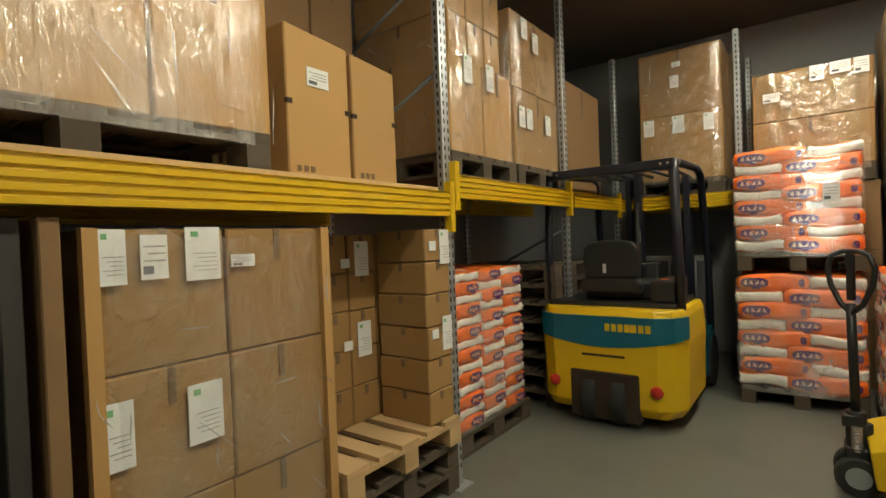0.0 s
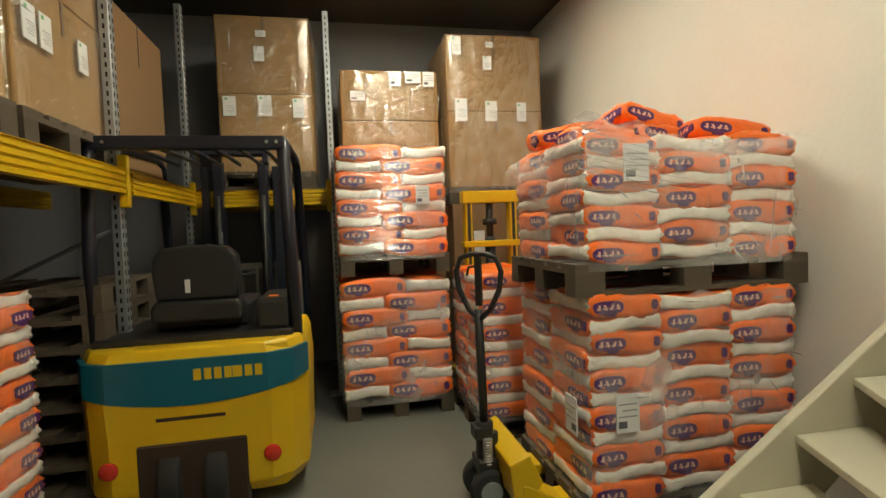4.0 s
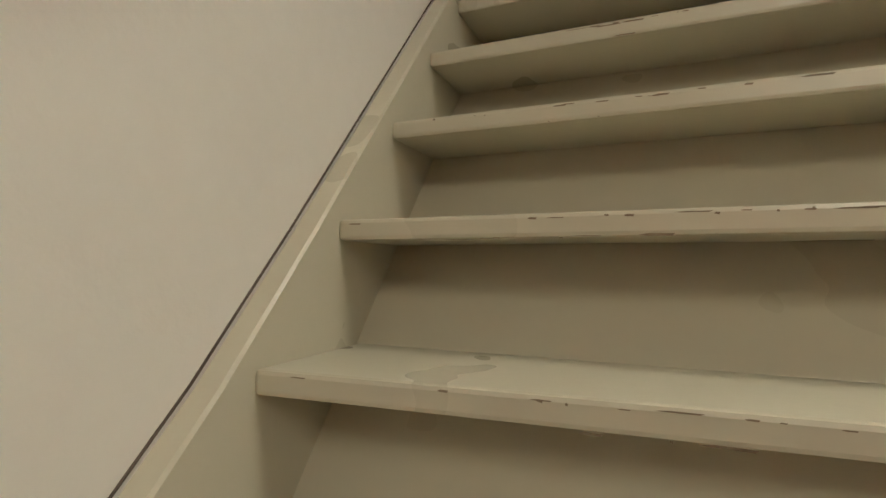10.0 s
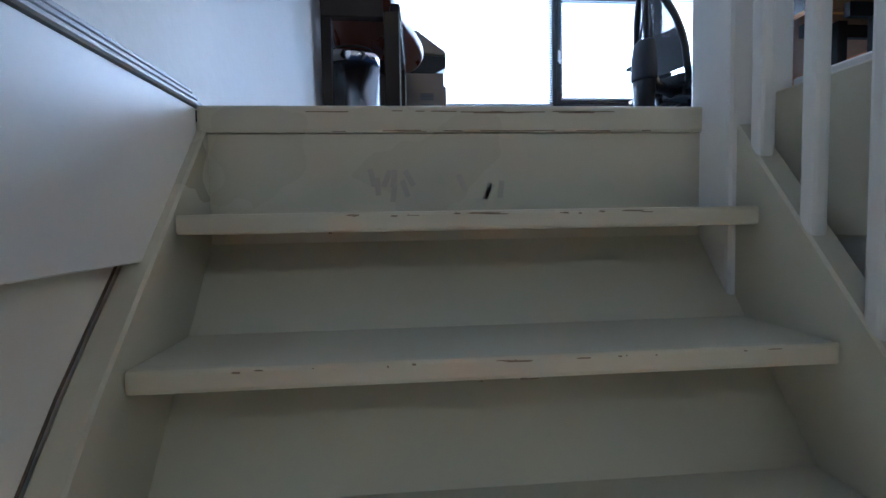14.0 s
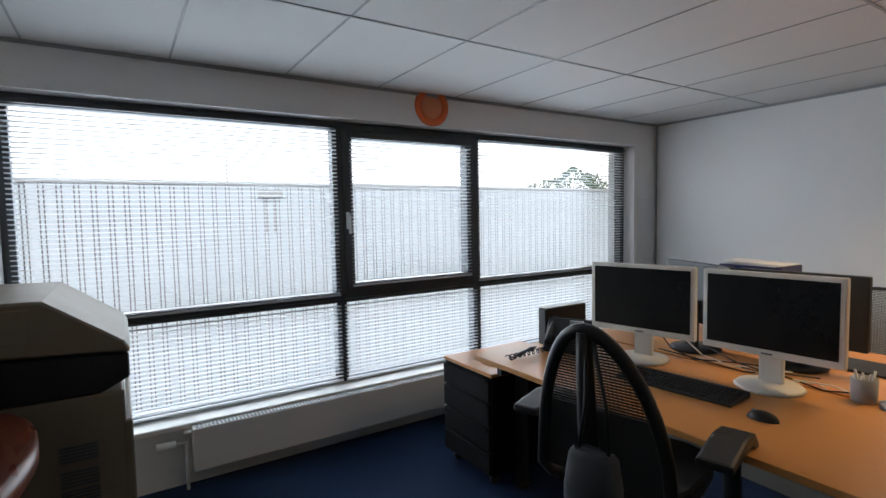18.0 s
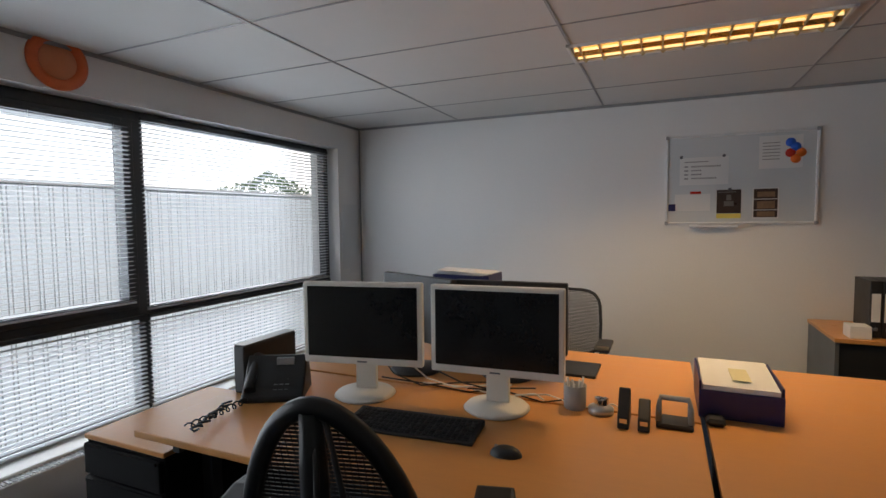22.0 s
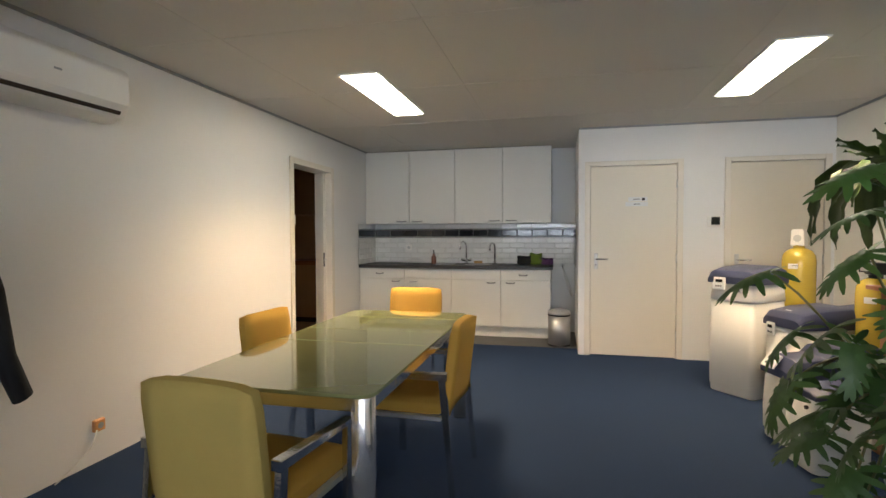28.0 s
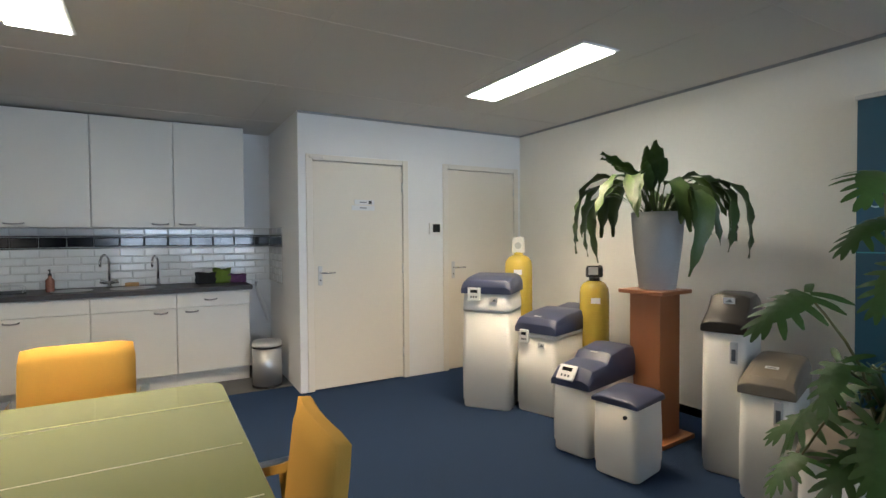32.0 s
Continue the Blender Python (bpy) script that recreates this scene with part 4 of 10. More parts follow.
def bag(parent, x, y, z, lx, ly, lz, side_printed, front_printed, rz, logos=()):
    key = (round(lx, 2), round(ly, 2), round(lz, 3), side_printed, front_printed, rng.randrange(3))
    if key not in PILLOWS:
        PILLOWS[key] = pillow("bag", lx + 0.006, ly + 0.006, lz + 0.004, len(PILLOWS), side_printed, front_printed)
    ob = piece("bag", PILLOWS[key], pose(x, y, z, rng.uniform(-1.2, 1.2), rng.uniform(-1.2, 1.2), rz), parent)
    hs = min(1.25, lz / 0.105)
    for face in logos:
        if not (front_printed if face == "+y" else side_printed):
            continue
        if face == "+y":
            at, turn, wide = (lambda u, d: (u, ly / 2 + d, lz / 2)), 0, lx
        else:
            sg = 1 if face == "+x" else -1
            at, turn, wide = (lambda u, d: (sg * (lx / 2 + d), -sg * u, lz / 2)), 90 * -sg, ly
        s = min(1.15, wide / 0.40)
        p = wide * (0.24 if face == "+y" else -0.18)
        size = Matrix.Diagonal((s, 1, hs, 1))
        piece("print_oval", LOGO, pose(*at(p, 0.004), 0, 0, turn) @ size, ob)
        piece("print_bar", LOGOI, pose(*at(p, 0.004), 0, 0, turn) @ size, ob)
        piece("print_mark", LOGO3, pose(*at(p - 0.01, 0.004), 0, 0, turn) @ Matrix.Translation((0, 0, -0.040 * hs)), ob)
        piece("print_mark", LOGO2, pose(*at(-wide * 0.40, 0.003), 0, 0, turn) @ size, ob)
    return ob


def bag_load(label, x0, y0, z0, x1, y1, layers, lz, nx, ny, logos, wrap=M_FILM, seed=1, top_mess=False):
    """A pallet load of sacks in staggered layers, orange and white ends alternating."""
    t = thing("bag_load", label, "bags", pose(0, 0, 0), "pallet loads of orange bags")
    wx, wy = x1 - x0, y1 - y0
    for k in range(layers):
        cut = 0.60 if k % 2 == 0 else 0.40
        for i in range(nx):
            for j in range(ny):
                if 0 < i < nx - 1 and 0 < j < ny - 1:
                    continue
                if nx == 2:
                    a, b = (0, cut) if i == 0 else (cut, 1)
                else:
                    a, b = i / nx, (i + 1) / nx
                c, d = j / ny, (j + 1) / ny
                # printed sides and white ends alternate along each face and round the corner
                front, side = (i + k) % 2 == 0, (nx - 1 + k + ny - j) % 2 == 0
                bag(t, x0 + wx * (a + b) / 2 + rng.uniform(-0.008, 0.008), y0 + wy * (c + d) / 2 + rng.uniform(-0.008, 0.008), z0 + lz * k, wx * (b - a), wy * (d - c), lz, side, front, rng.uniform(-1.6, 1.6), logos)
    top = z0 + layers * lz
    if top_mess:
        for x, y, z, tilt, rz in ((0.95, -1.95, 0.0, 4, 8), (1.0, -2.1, 0.07, -6, -12), (0.62, -1.98, 0.012, 5, 14), (0.66, -2.0, 0.085, 12, 4), (0.32, -1.8, 0.0, 7, -10)):
            ob = bag(t, x, y, top + z, 0.38, 0.36, 0.078, True, True, rz, ("+y", "+x"))
            ob.matrix_basis = ob.matrix_basis @ Euler((radians(tilt), radians(-tilt), 0)).to_matrix().to_4x4()
    film(t, x0 - 0.010, y0 - 0.010, z0 - 0.035, x1 + 0.014, y1 + 0.014, top + 0.02, wrap, seed)
    return t


# two loads, one on the other, in the middle of the floor
pallet(pose(1.86, -3.56, 0, 0, 0, 90), M_WOODD, 0.8, 0.8)
load = bag_load("orange and white plastic bags stacked on a pallet, wrapped in film", 1.47, -3.95, 0.146, 2.27, -3.16, 8, 0.109, 2, 2, ("+y",), M_FILM, 21)
pallet(pose(1.86, -3.56, 1.062, 0, 0, 90), M_WOODD, 0.8, 0.8)
load = bag_load("orange and white plastic bags on a second pallet, tightly wrapped", 1.47, -3.95, 1.208, 2.27, -3.16, 8, 0.0985, 2, 2, ("+y",), M_FILMT, 22)
sheet(load, "+y", 1.60, 1.57, 0.10, 0.135, -3.132, 0)
# two loads beside the stair
pallet(pose(0.66, -1.87, 0, 0, 0, 0), M_WOODD)
load = bag_load("orange and white plastic bags on a pallet beside the stair", 0.17, -2.27, 0.146, 1.235, -1.455, 11, 0.0832, 3, 2, ("+y", "+x"), M_FILM, 23)
sheet(load, "+y", 1.02, 0.47, 0.11, 0.17, -1.430, 0)
sheet(load, "+x", -1.62, 0.44, 0.11, 0.17, 1.274, 0)
pallet(pose(0.69, -1.86, 1.066, 0, 0, 0), M_WOODD)
load = bag_load("half-open load of orange bags under torn film, stacked on another", 0.17, -2.27, 1.212, 1.235, -1.455, 7, 0.0785, 3, 2, ("+y", "+x"), M_FILM, 24, True)
sheet(load, "+y", 0.95, 1.56, 0.12, 0.16, -1.430, 0)
# torn film slung over the top edge and down the corner
r = random.Random(31)
for name_, edge in (("front", ((1.25, 1.60, 1.86), (1.05, 1.585, 1.83), (0.85, 1.645, 1.77), (0.62, 1.665, 1.745), (0.40, 1.68, 1.77), (0.18, 1.66, 1.78))), ("side", ((-1.44, 1.60, 1.82), (-1.62, 1.52, 1.82), (-1.82, 1.50, 1.80), (-2.02, 1.55, 1.78), (-2.26, 1.60, 1.78)))):
    bm = B()
    cols = []
    for u, lo, hi in edge:
        for du in (0.0, -0.055, -0.11):
            lo_, hi_ = lo + r.uniform(-0.02, 0.02), hi + r.uniform(-0.02, 0.02)
            col = []
            for k in range(6):
                off = 0.014 + r.uniform(0, 0.014) - (0.10 if k == 5 else 0.03 if k == 4 else 0)
                z = lo_ + (hi_ - lo_) * k / 5 + r.uniform(-0.006, 0.006)
                col.append(bm.verts.new((u + du, -1.44 + off, z) if name_ == "front" else (1.25 + off, u + du, z)))
            cols.append(col)
    for a, b in zip(cols, cols[1:]):
        for k in range(5):
            bm.faces.new((a[k], b[k], b[k + 1], a[k + 1])).smooth = True
    part("torn_film", bm, M_DRAPE, load, "loose torn film").visible_shadow = False
bm = B()
for k in range(7):
    z0_, x0_ = 1.86 - 0.03 * k, 1.262
    hose(bm, [(x0_, -1.62 + 0.05 * k, z0_), (x0_ + 0.008, -1.45, z0_ - 0.06), (1.10 - 0.02 * k, -1.420, z0_ - 0.13), (0.92 - 0.05 * k, -1.418, z0_ - 0.17 - 0.004 * k)], [0.001, 0.0022, 0.0022, 0.0008], 4)
part("film_fold_glint", bm, M_FOLD, load, "gathered film folds")
# load behind it and load under the rack
pallet(pose(0.82, -2.95, 0, 0, 0, 0), M_WOODD)
bag_load("lower load of orange and white bags behind the double stack", 0.24, -3.33, 0.146, 1.40, -2.56, 11, 0.085, 3, 2, ("+y", "+x"), M_FILM, 25)
pallet(pose(4.05, -1.55, 0, 0, 0, 90), M_WOODD, 0.95, 0.95)
bag_load("orange and white bags wrapped on a pallet under the rack", 3.60, -2.0, 0.146, 4.45, -1.10, 14, 0.0745, 2, 3, ("-x", "+y"), M_FILMH, 26)

# ---- forklift ----
M_FY = mat("forklift_yellow", (0.66, 0.43, 0.008), 0.35, var=0.08, scale=4, bump=0.03, stain=0.18)
M_FB = mat("forklift_blue", (0.004, 0.105, 0.16), 0.35, var=0.12, scale=5, stain=0.25)
M_NAVY = mat("guard_navy_paint", (0.012, 0.014, 0.026), 0.35, var=0.15)
M_RUBBER = mat("black_rubber", (0.018, 0.018, 0.018), 0.75, var=0.2)
M_BLACK = mat("black_plastic", (0.016, 0.016, 0.017), 0.45, var=0.15)
M_RED = mat("red_lens", (0.55, 0.035, 0.02), 0.2)
M_CHROME = mat("chrome", (0.72, 0.72, 0.73), 0.14, 1.0, var=0.05)
M_STEEL = mat("brushed_steel", (0.60, 0.60, 0.60), 0.36, 0.8, var=0.1, stretch=(1, 1, 20))
M_STEELD = mat("dark_polished_steel", (0.30, 0.30, 0.31), 0.25, 1.0, var=0.06, scale=3, fine=20, bump=0.004, stretch=(1, 1, 0.2))

fork = thing("forklift", "yellow and blue electric counterbalance forklift with a dark overhead guard", "forklift", pose(3.01, -2.12, 0))
bm = B()
# the counterweight: rounded plan, waisted flanks, no tunnel cut for the rear wheels
def plan(z, grow):
    w, c = 0.535 + grow, 0.17
    return [(-w, -0.80), (-w, -0.16), (-w + c * 0.4, -0.04), (-w + c, 0.02 + grow), (w - c, 0.02 + grow), (w - c * 0.4, -0.04), (w, -0.16), (w, -0.80)]
levels = [(0.09, -0.05), (0.16, 0.0), (0.45, 0.005), (0.62, 0.012), (0.80, 0.0), (0.855, -0.02)]
rings = [[bm.verts.new((x, y, z)) for x, y in plan(z, g)] for z, g in levels]
for a, b in zip(rings, rings[1:]):
    for i in range(8):
        j = (i + 1) % 8
        bm.faces.new((a[i], a[j], b[j], b[i]))
bm.faces.new(rings[0][::-1])
bm.faces.new(rings[-1])
body = part("counterweight", bm, M_FY, fork, "scuffed yellow counterweight", bevel=0.018, seg=3)
# added solid block whose near-black paints the shade of a wheel opening
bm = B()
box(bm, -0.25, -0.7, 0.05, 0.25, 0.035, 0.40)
part("tunnel_shade", bm, M_SLOT, fork, "near-black block painting the shade of the wheel opening", bevel=0.01)
for s in (-1, 1):
    bm = B()
    tube(bm, (s * 0.105 - 0.052, -0.10, 0.195), (s * 0.105 + 0.052, -0.10, 0.195), 0.195, seg=28)
    w = part("rear_wheel", bm, M_RUBBER, fork, "black solid tyre", bevel=0.02, seg=2)
    bm = B()
    lathe(bm, [(0.0, 0), (0.038, 0.004), (0.043, 0.020), (0.033, 0.027), (0.0, 0.032)], 20)
    ob = part("tail_light", bm, M_RED, fork, "round red tail light")
    ob.matrix_basis = pose(s * 0.37, 0.02, 0.30, -90, 0, 0)
# blue band with a curved lower edge
bm = B()
def nose(x):
    """Depth of the counterweight's rounded back at x."""
    x = abs(x)
    return 0.02 if x < 0.365 else 0.02 - 0.06 * (x - 0.365) / 0.102 if x < 0.467 else -0.04 - 0.12 * (x - 0.467) / 0.068
cols = []
for x in (-0.535, -0.50, -0.467, -0.42, -0.365, -0.24, -0.12, 0.0, 0.12, 0.24, 0.365, 0.42, 0.467, 0.50, 0.535):
    low = 0.655 - 0.075 * math.cos(x / 0.54 * math.pi / 2)
    out_ = 0.017 if abs(x) > 0.37 else 0.0
    cols.append([bm.verts.new((x + math.copysign(out_ * k, x) if out_ else x, nose(x) + d, z)) for d, z, k in ((-0.004, 0.805, 0.0), (0.018, 0.805, 1.0), (0.018, low, 1.0), (-0.004, low, 0.0))])
for a, b in zip(cols, cols[1:]):
    for k in range(4):
        bm.faces.new((a[k], b[k], b[(k + 1) % 4], a[(k + 1) % 4]))
bm.faces.new(cols[0])
bm.faces.new(cols[-1][::-1])
band = part("blue_band", bm, M_FB, fork, "blue band with scratches")
for i, wd in enumerate((0.036, 0.036, 0.046, 0.036, 0.036, 0.034, 0.036)):
    x = 0.10 - 0.047 * i - 0.12
    bm = B()
    box(bm, -x - 0.36 + 0.0, 0.036, 0.70, -x - 0.36 + wd * 0.95, 0.0405, 0.755)
    part("name_mark", bm, M_FY, band)
bm = B()
box(bm, -0.20, -0.03, 0.50, 0.20, 0.026, 0.545)
part("grip_recess", bm, M_FY, body, bevel=0.012, seg=2)
bm = B()
box(bm, -0.16, 0.0, 0.505, 0.16, 0.0285, 0.53)
part("grip_slot", bm, M_SLOT, body, bevel=0.004)
# chassis, hood, seat
bm = B()
box(bm, -0.50, -1.55, 0.14, 0.50, -0.78, 0.55)
part("chassis", bm, M_FB, fork, bevel=0.03, seg=2)
bm = B()
box(bm, -0.48, -0.78, 0.84, 0.48, -0.12, 0.89)
part("hood", bm, M_BLACK, fork, bevel=0.015, seg=2)
bm = B()
box(bm, -0.24, -0.80, 0.89, 0.24, -0.30, 1.02)
seat = part("seat", bm, M_BLACK, fork, "worn black vinyl seat", bevel=0.04, seg=3)
bm = B()
prism(bm, [(-0.20, 1.06), (-0.215, 1.20), (-0.205, 1.29), (-0.16, 1.335), (-0.06, 1.35), (0.06, 1.35), (0.16, 1.335), (0.205, 1.29), (0.215, 1.20), (0.20, 1.06)], "y", -0.30, -0.20)
prism(bm, [(-0.22, 0.95), (-0.225, 1.02), (-0.20, 1.06), (0.20, 1.06), (0.225, 1.02), (0.22, 0.95)], "y", -0.34, -0.17)
part("seat_back", bm, M_BLACK, seat, bevel=0.03, seg=3)
bm = B()
box(bm, 0.03, -0.201, 1.10, 0.055, -0.196, 1.17)
part("seat_tag", bm, M_PAPER, seat)
bm = B()
box(bm, -0.46, -0.62, 0.89, -0.30, -0.15, 1.05)
con = part("console", bm, M_BLACK, fork, "dark side console", bevel=0.02, seg=2)
bm = B()
box(bm, -0.40, -0.3, 1.05, -0.35, -0.24, 1.053)
part("orange_sticker", bm, M_ORANGE, con)
bm = B()
tube(bm, (0.0, -1.05, 0.75), (0.0, -0.95, 1.10), 0.025, seg=10)
lathe(bm, [(0.17, 0), (0.185, 0.012), (0.17, 0.024), (0.155, 0.012), (0.17, 0)], 24, (0, -0.94, 1.12))
part("steering_wheel", bm, M_BLACK, fork)
# overhead guard
for s in (-1, 1):
    bm = B()
    hose(bm, [(s * 0.49, -0.20, 0.84), (s * 0.485, -0.19, 1.3), (s * 0.47, -0.20, 1.82), (s * 0.465, -0.24, 1.88), (s * 0.46, -0.34, 1.90)], 0.034, 8)
    part("guard_leg", bm, M_NAVY, fork, "dark navy guard leg")
    bm = B()
    hose(bm, [(s * 0.46, -0.34, 1.90), (s * 0.455, -1.15, 1.93), (s * 0.46, -1.28, 1.88), (s * 0.48, -1.42, 1.1), (s * 0.48, -1.45, 0.5)], 0.032, 8)
    part("guard_side", bm, M_NAVY, fork)
bm = B()
box(bm, -0.48, -0.25, 1.845, 0.48, -0.18, 1.915)
gr = part("guard_rear_bar", bm, M_NAVY, fork, bevel=0.01, seg=2)
for s in (-1, 1):
    for d in (0, 0.05):
        bm = B()
        tube(bm, (s * (0.44 - d), -0.178, 1.88), (s * (0.44 - d), -0.172, 1.88), 0.009, seg=10)
        part("bolt", bm, M_CHROME, gr)
for i in range(6):
    bm = B()
    x = -0.34 + i * 0.136
    hose(bm, [(x, -0.22, 1.86), (x, -0.40, 1.885), (x, -0.8, 1.90), (x, -1.25, 1.90)], 0.014, 6)
    part("guard_bar", bm, M_NAVY, fork)
bm = B()
box(bm, -0.27, -1.30, 1.96, 0.25, -1.18, 2.0)
box(bm, -0.27, -1.30, 1.90, -0.23, -1.18, 1.97)
box(bm, 0.21, -1.30, 1.90, 0.25, -1.18, 1.97)
part("mast_crossbar", bm, M_NAVY, fork, bevel=0.008)
# mast and forks at the far side
for s in (-1, 1):
    bm = B()
    box(bm, s * 0.17 - 0.035, -1.74, 0.06, s * 0.17 + 0.035, -1.62, 1.98)
    box(bm, s * 0.27 - 0.03, -1.80, 0.06, s * 0.27 + 0.03, -1.66, 1.94)
    mst = part("mast_channel", bm, M_NAVY, fork, bevel=0.005)
    bm = B()
    box(bm, s * 0.17 - 0.018, -1.619, 1.30, s * 0.17 + 0.018, -1.612, 1.42)
    part("mast_label", bm, M_PAPER, mst, "small white warning label")
    bm = B()
    tube(bm, (s * 0.17, -1.58, 0.4), (s * 0.17, -1.58, 1.7), 0.022, seg=10)
    part("lift_cylinder", bm, M_BLACK, fork)
    bm = B()
    box(bm, s * 0.22 - 0.05, -2.75, 0.05, s * 0.22 + 0.05, -1.86, 0.085)
    box(bm, s * 0.22 - 0.05, -1.90, 0.05, s * 0.22 + 0.05, -1.86, 0.5)
    part("fork_arm", bm, M_BLACK, fork)
    bm = B()
    tube(bm, (s * 0.42 - 0.09, -1.42, 0.23), (s * 0.42 + 0.09, -1.42, 0.23), 0.23, seg=28)
    part("front_wheel", bm, M_RUBBER, fork, "black solid tyre", bevel=0.02, seg=2)
bm = B()
for i in range(8):
    box(bm, -0.42 + i * 0.12, -1.90, 0.45, -0.40 + i * 0.12, -1.88, 1.15)
box(bm, -0.44, -1.90, 0.45, 0.44, -1.87, 0.52)
box(bm, -0.44, -1.90, 1.10, 0.44, -1.87, 1.15)
part("load_grille", bm, M_STEEL, fork)

# ---- hand pallet truck ----
jack = thing("pallet_truck", "yellow hand pallet truck with an upright black handle", "pallet truck", pose(1.60, -1.87, 0, 0, 0, 90))
for s in (-1, 1):
    bm = B()
    tube(bm, (s * 0.075 - 0.028, 0, 0.10), (s * 0.075 + 0.028, 0, 0.10), 0.10, seg=24)
    w = part("steer_wheel", bm, M_RUBBER, jack, "black wheel with a grey hub", bevel=0.008)
    bm = B()
    tube(bm, (s * 0.075 - 0.032, 0, 0.10), (s * 0.075 + 0.032, 0, 0.10), 0.055, seg=16)
    part("hub", bm, M_GALV, w)
    bm = B()
    prism(bm, [(0.10, 0.04), (1.25, 0.04), (1.30, 0.06), (1.25, 0.085), (0.30, 0.10), (0.12, 0.20), (0.10, 0.20)], "x", s * 0.19 - 0.075, s * 0.19 + 0.075)
    part("fork_leg", bm, M_YEL, jack, "yellow fork leg", bevel=0.006)
bm = B()
prism(bm, [(0.04, 0.30), (0.14, 0.34), (0.20, 0.20), (0.14, 0.12), (0.06, 0.12)], "x", -0.26, 0.26)
part("frame", bm, M_YEL, jack, "yellow steel frame", bevel=0.01, seg=2)
bm = B()
tube(bm, (0, 0, 0.16), (0, 0, 0.42), 0.045, seg=16)
tube(bm, (0, 0.04, 0.2), (0, 0.04, 0.36), 0.03, seg=12)
box(bm, -0.07, -0.05, 0.17, 0.07, 0.05, 0.24)
box(bm, -0.045, -0.06, 0.34, 0.045, 0.03, 0.40)
part("pump", bm, M_BLACK, jack, bevel=0.004)
bm = B()
for i in range(10):
    lathe(bm, [(0.018, 0), (0.026, 0.006), (0.018, 0.012)], 12, (0.05, 0.0, 0.22 + i * 0.013))
part("spring", bm, M_STEEL, jack)
bm = B()
hose(bm, [(0, 0, 0.40), (0, -0.005, 0.7), (0, -0.01, 0.98)], 0.022, 10)
part("handle_tube", bm, M_BLACK, jack)
bm = B()
loop = [(0, -0.01, 0.93), (0.045, -0.01, 0.98), (0.085, -0.01, 1.08), (0.095, -0.01, 1.17), (0.075, -0.01, 1.235), (0.03, -0.01, 1.255), (-0.03, -0.01, 1.255), (-0.075, -0.01, 1.235), (-0.095, -0.01, 1.17), (-0.085, -0.01, 1.08), (-0.045, -0.01, 0.98), (0, -0.01, 0.93)]
loop = [(x * 1.25, y, z) for x, y, z in loop]
hose(bm, loop, 0.014, 8)
box(bm, -0.015, -0.022, 1.0, 0.015, 0.002, 1.25)
bmesh.ops.transform(bm, matrix=pose(0, 0, 0, 0, 0, 52), verts=bm.verts[:])
hl = part("handle_loop", bm, M_BLACK, jack, "black looped grip")
bm = B()
hose(bm, [(0.015, -0.01, 1.20), (-0.05, -0.012, 1.19), (-0.06, -0.012, 1.15)], 0.007, 6)
bmesh.ops.transform(bm, matrix=pose(0, 0, 0, 0, 0, 52), verts=bm.verts[:])
part("release_lever", bm, M_BLACK, hl)

# ---- yellow stacker by the white wall ----
st = thing("stacker", "yellow hand stacker with a guarded mast behind the bags", "stacker", pose(1.03, -3.50, 0))
for s in (-1, 1):
    bm = B()
    box(bm, s * 0.19 - 0.03, -0.05, 0.05, s * 0.19 + 0.03, 0.05, 1.66)
    part("mast_post", bm, M_YEL, st, "yellow mast post", bevel=0.006)
    bm = B()
    box(bm, s * 0.19 - 0.012, 0.05, 1.0, s * 0.19 + 0.012, 0.056, 1.60)
    part("slot_strip", bm, M_BLACK, st)
    bm = B()
    hose(bm, [(s * 0.24, 0.05, 0.95), (s * 0.27, 0.12, 0.9), (s * 0.27, 0.14, 0.5), (s * 0.25, 0.08, 0.4)], 0.018, 8)
    part("guard_tube", bm, M_YEL, st)
    bm = B()
    box(bm, s * 0.2 - 0.05, -0.9, 0.04, s * 0.2 + 0.05, 0.1, 0.10)
    part("base_leg", bm, M_YEL, st, bevel=0.005)
for z, hgt in ((1.58, 0.10), (1.22, 0.05), (0.3, 0.1)):
    bm = B()
    box(bm, -0.24, -0.045, z, 0.24, 0.062, z + hgt)
    part("crossbar", bm, M_YEL, st, bevel=0.006)
bm = B()
tube(bm, (0, 0, 0.4), (0, 0, 1.30), 0.045, seg=14)
tube(bm, (0, 0, 1.30), (0, 0, 1.58), 0.028, seg=14)
lathe(bm, [(0.0, 0), (0.06, 0), (0.06, 0.05), (0.0, 0.05)], 14, (0, 0, 1.40))
part("lift_ram", bm, M_BLACK, st)
bm = B()
box(bm, -0.16, 0.0, 0.35, 0.16, 0.10, 0.85)
part("pump_box", bm, M_YEL, st, bevel=0.01)

# ---- stair side fittings ----
M_MAHO = mat("mahogany_rail", (0.10, 0.032, 0.014), 0.3, var=0.25, scale=4, fine=40, stretch=(1, 6, 6), bump=0.05)
rail = thing("handrail", "dark varnished wooden handrail on steel brackets", "handrail", pose(0, 0, 0))
bm = B()
RPTS = [Vector(c) for c in ((0.075, -0.83, 1.845), (0.075, -0.82, 1.851), (0.075, -0.58, 1.985), (0.075, -0.30, 2.15), (0.075, 0.0, 2.35), (0.075, 0.30, 2.76), (0.075, 0.65, 3.27), (0.075, 1.0, 3.80))]
hose(bm, RPTS, [0.016, 0.022, 0.022, 0.022, 0.022, 0.022, 0.022, 0.018], 12)
part("rail_bar", bm, M_MAHO, rail)
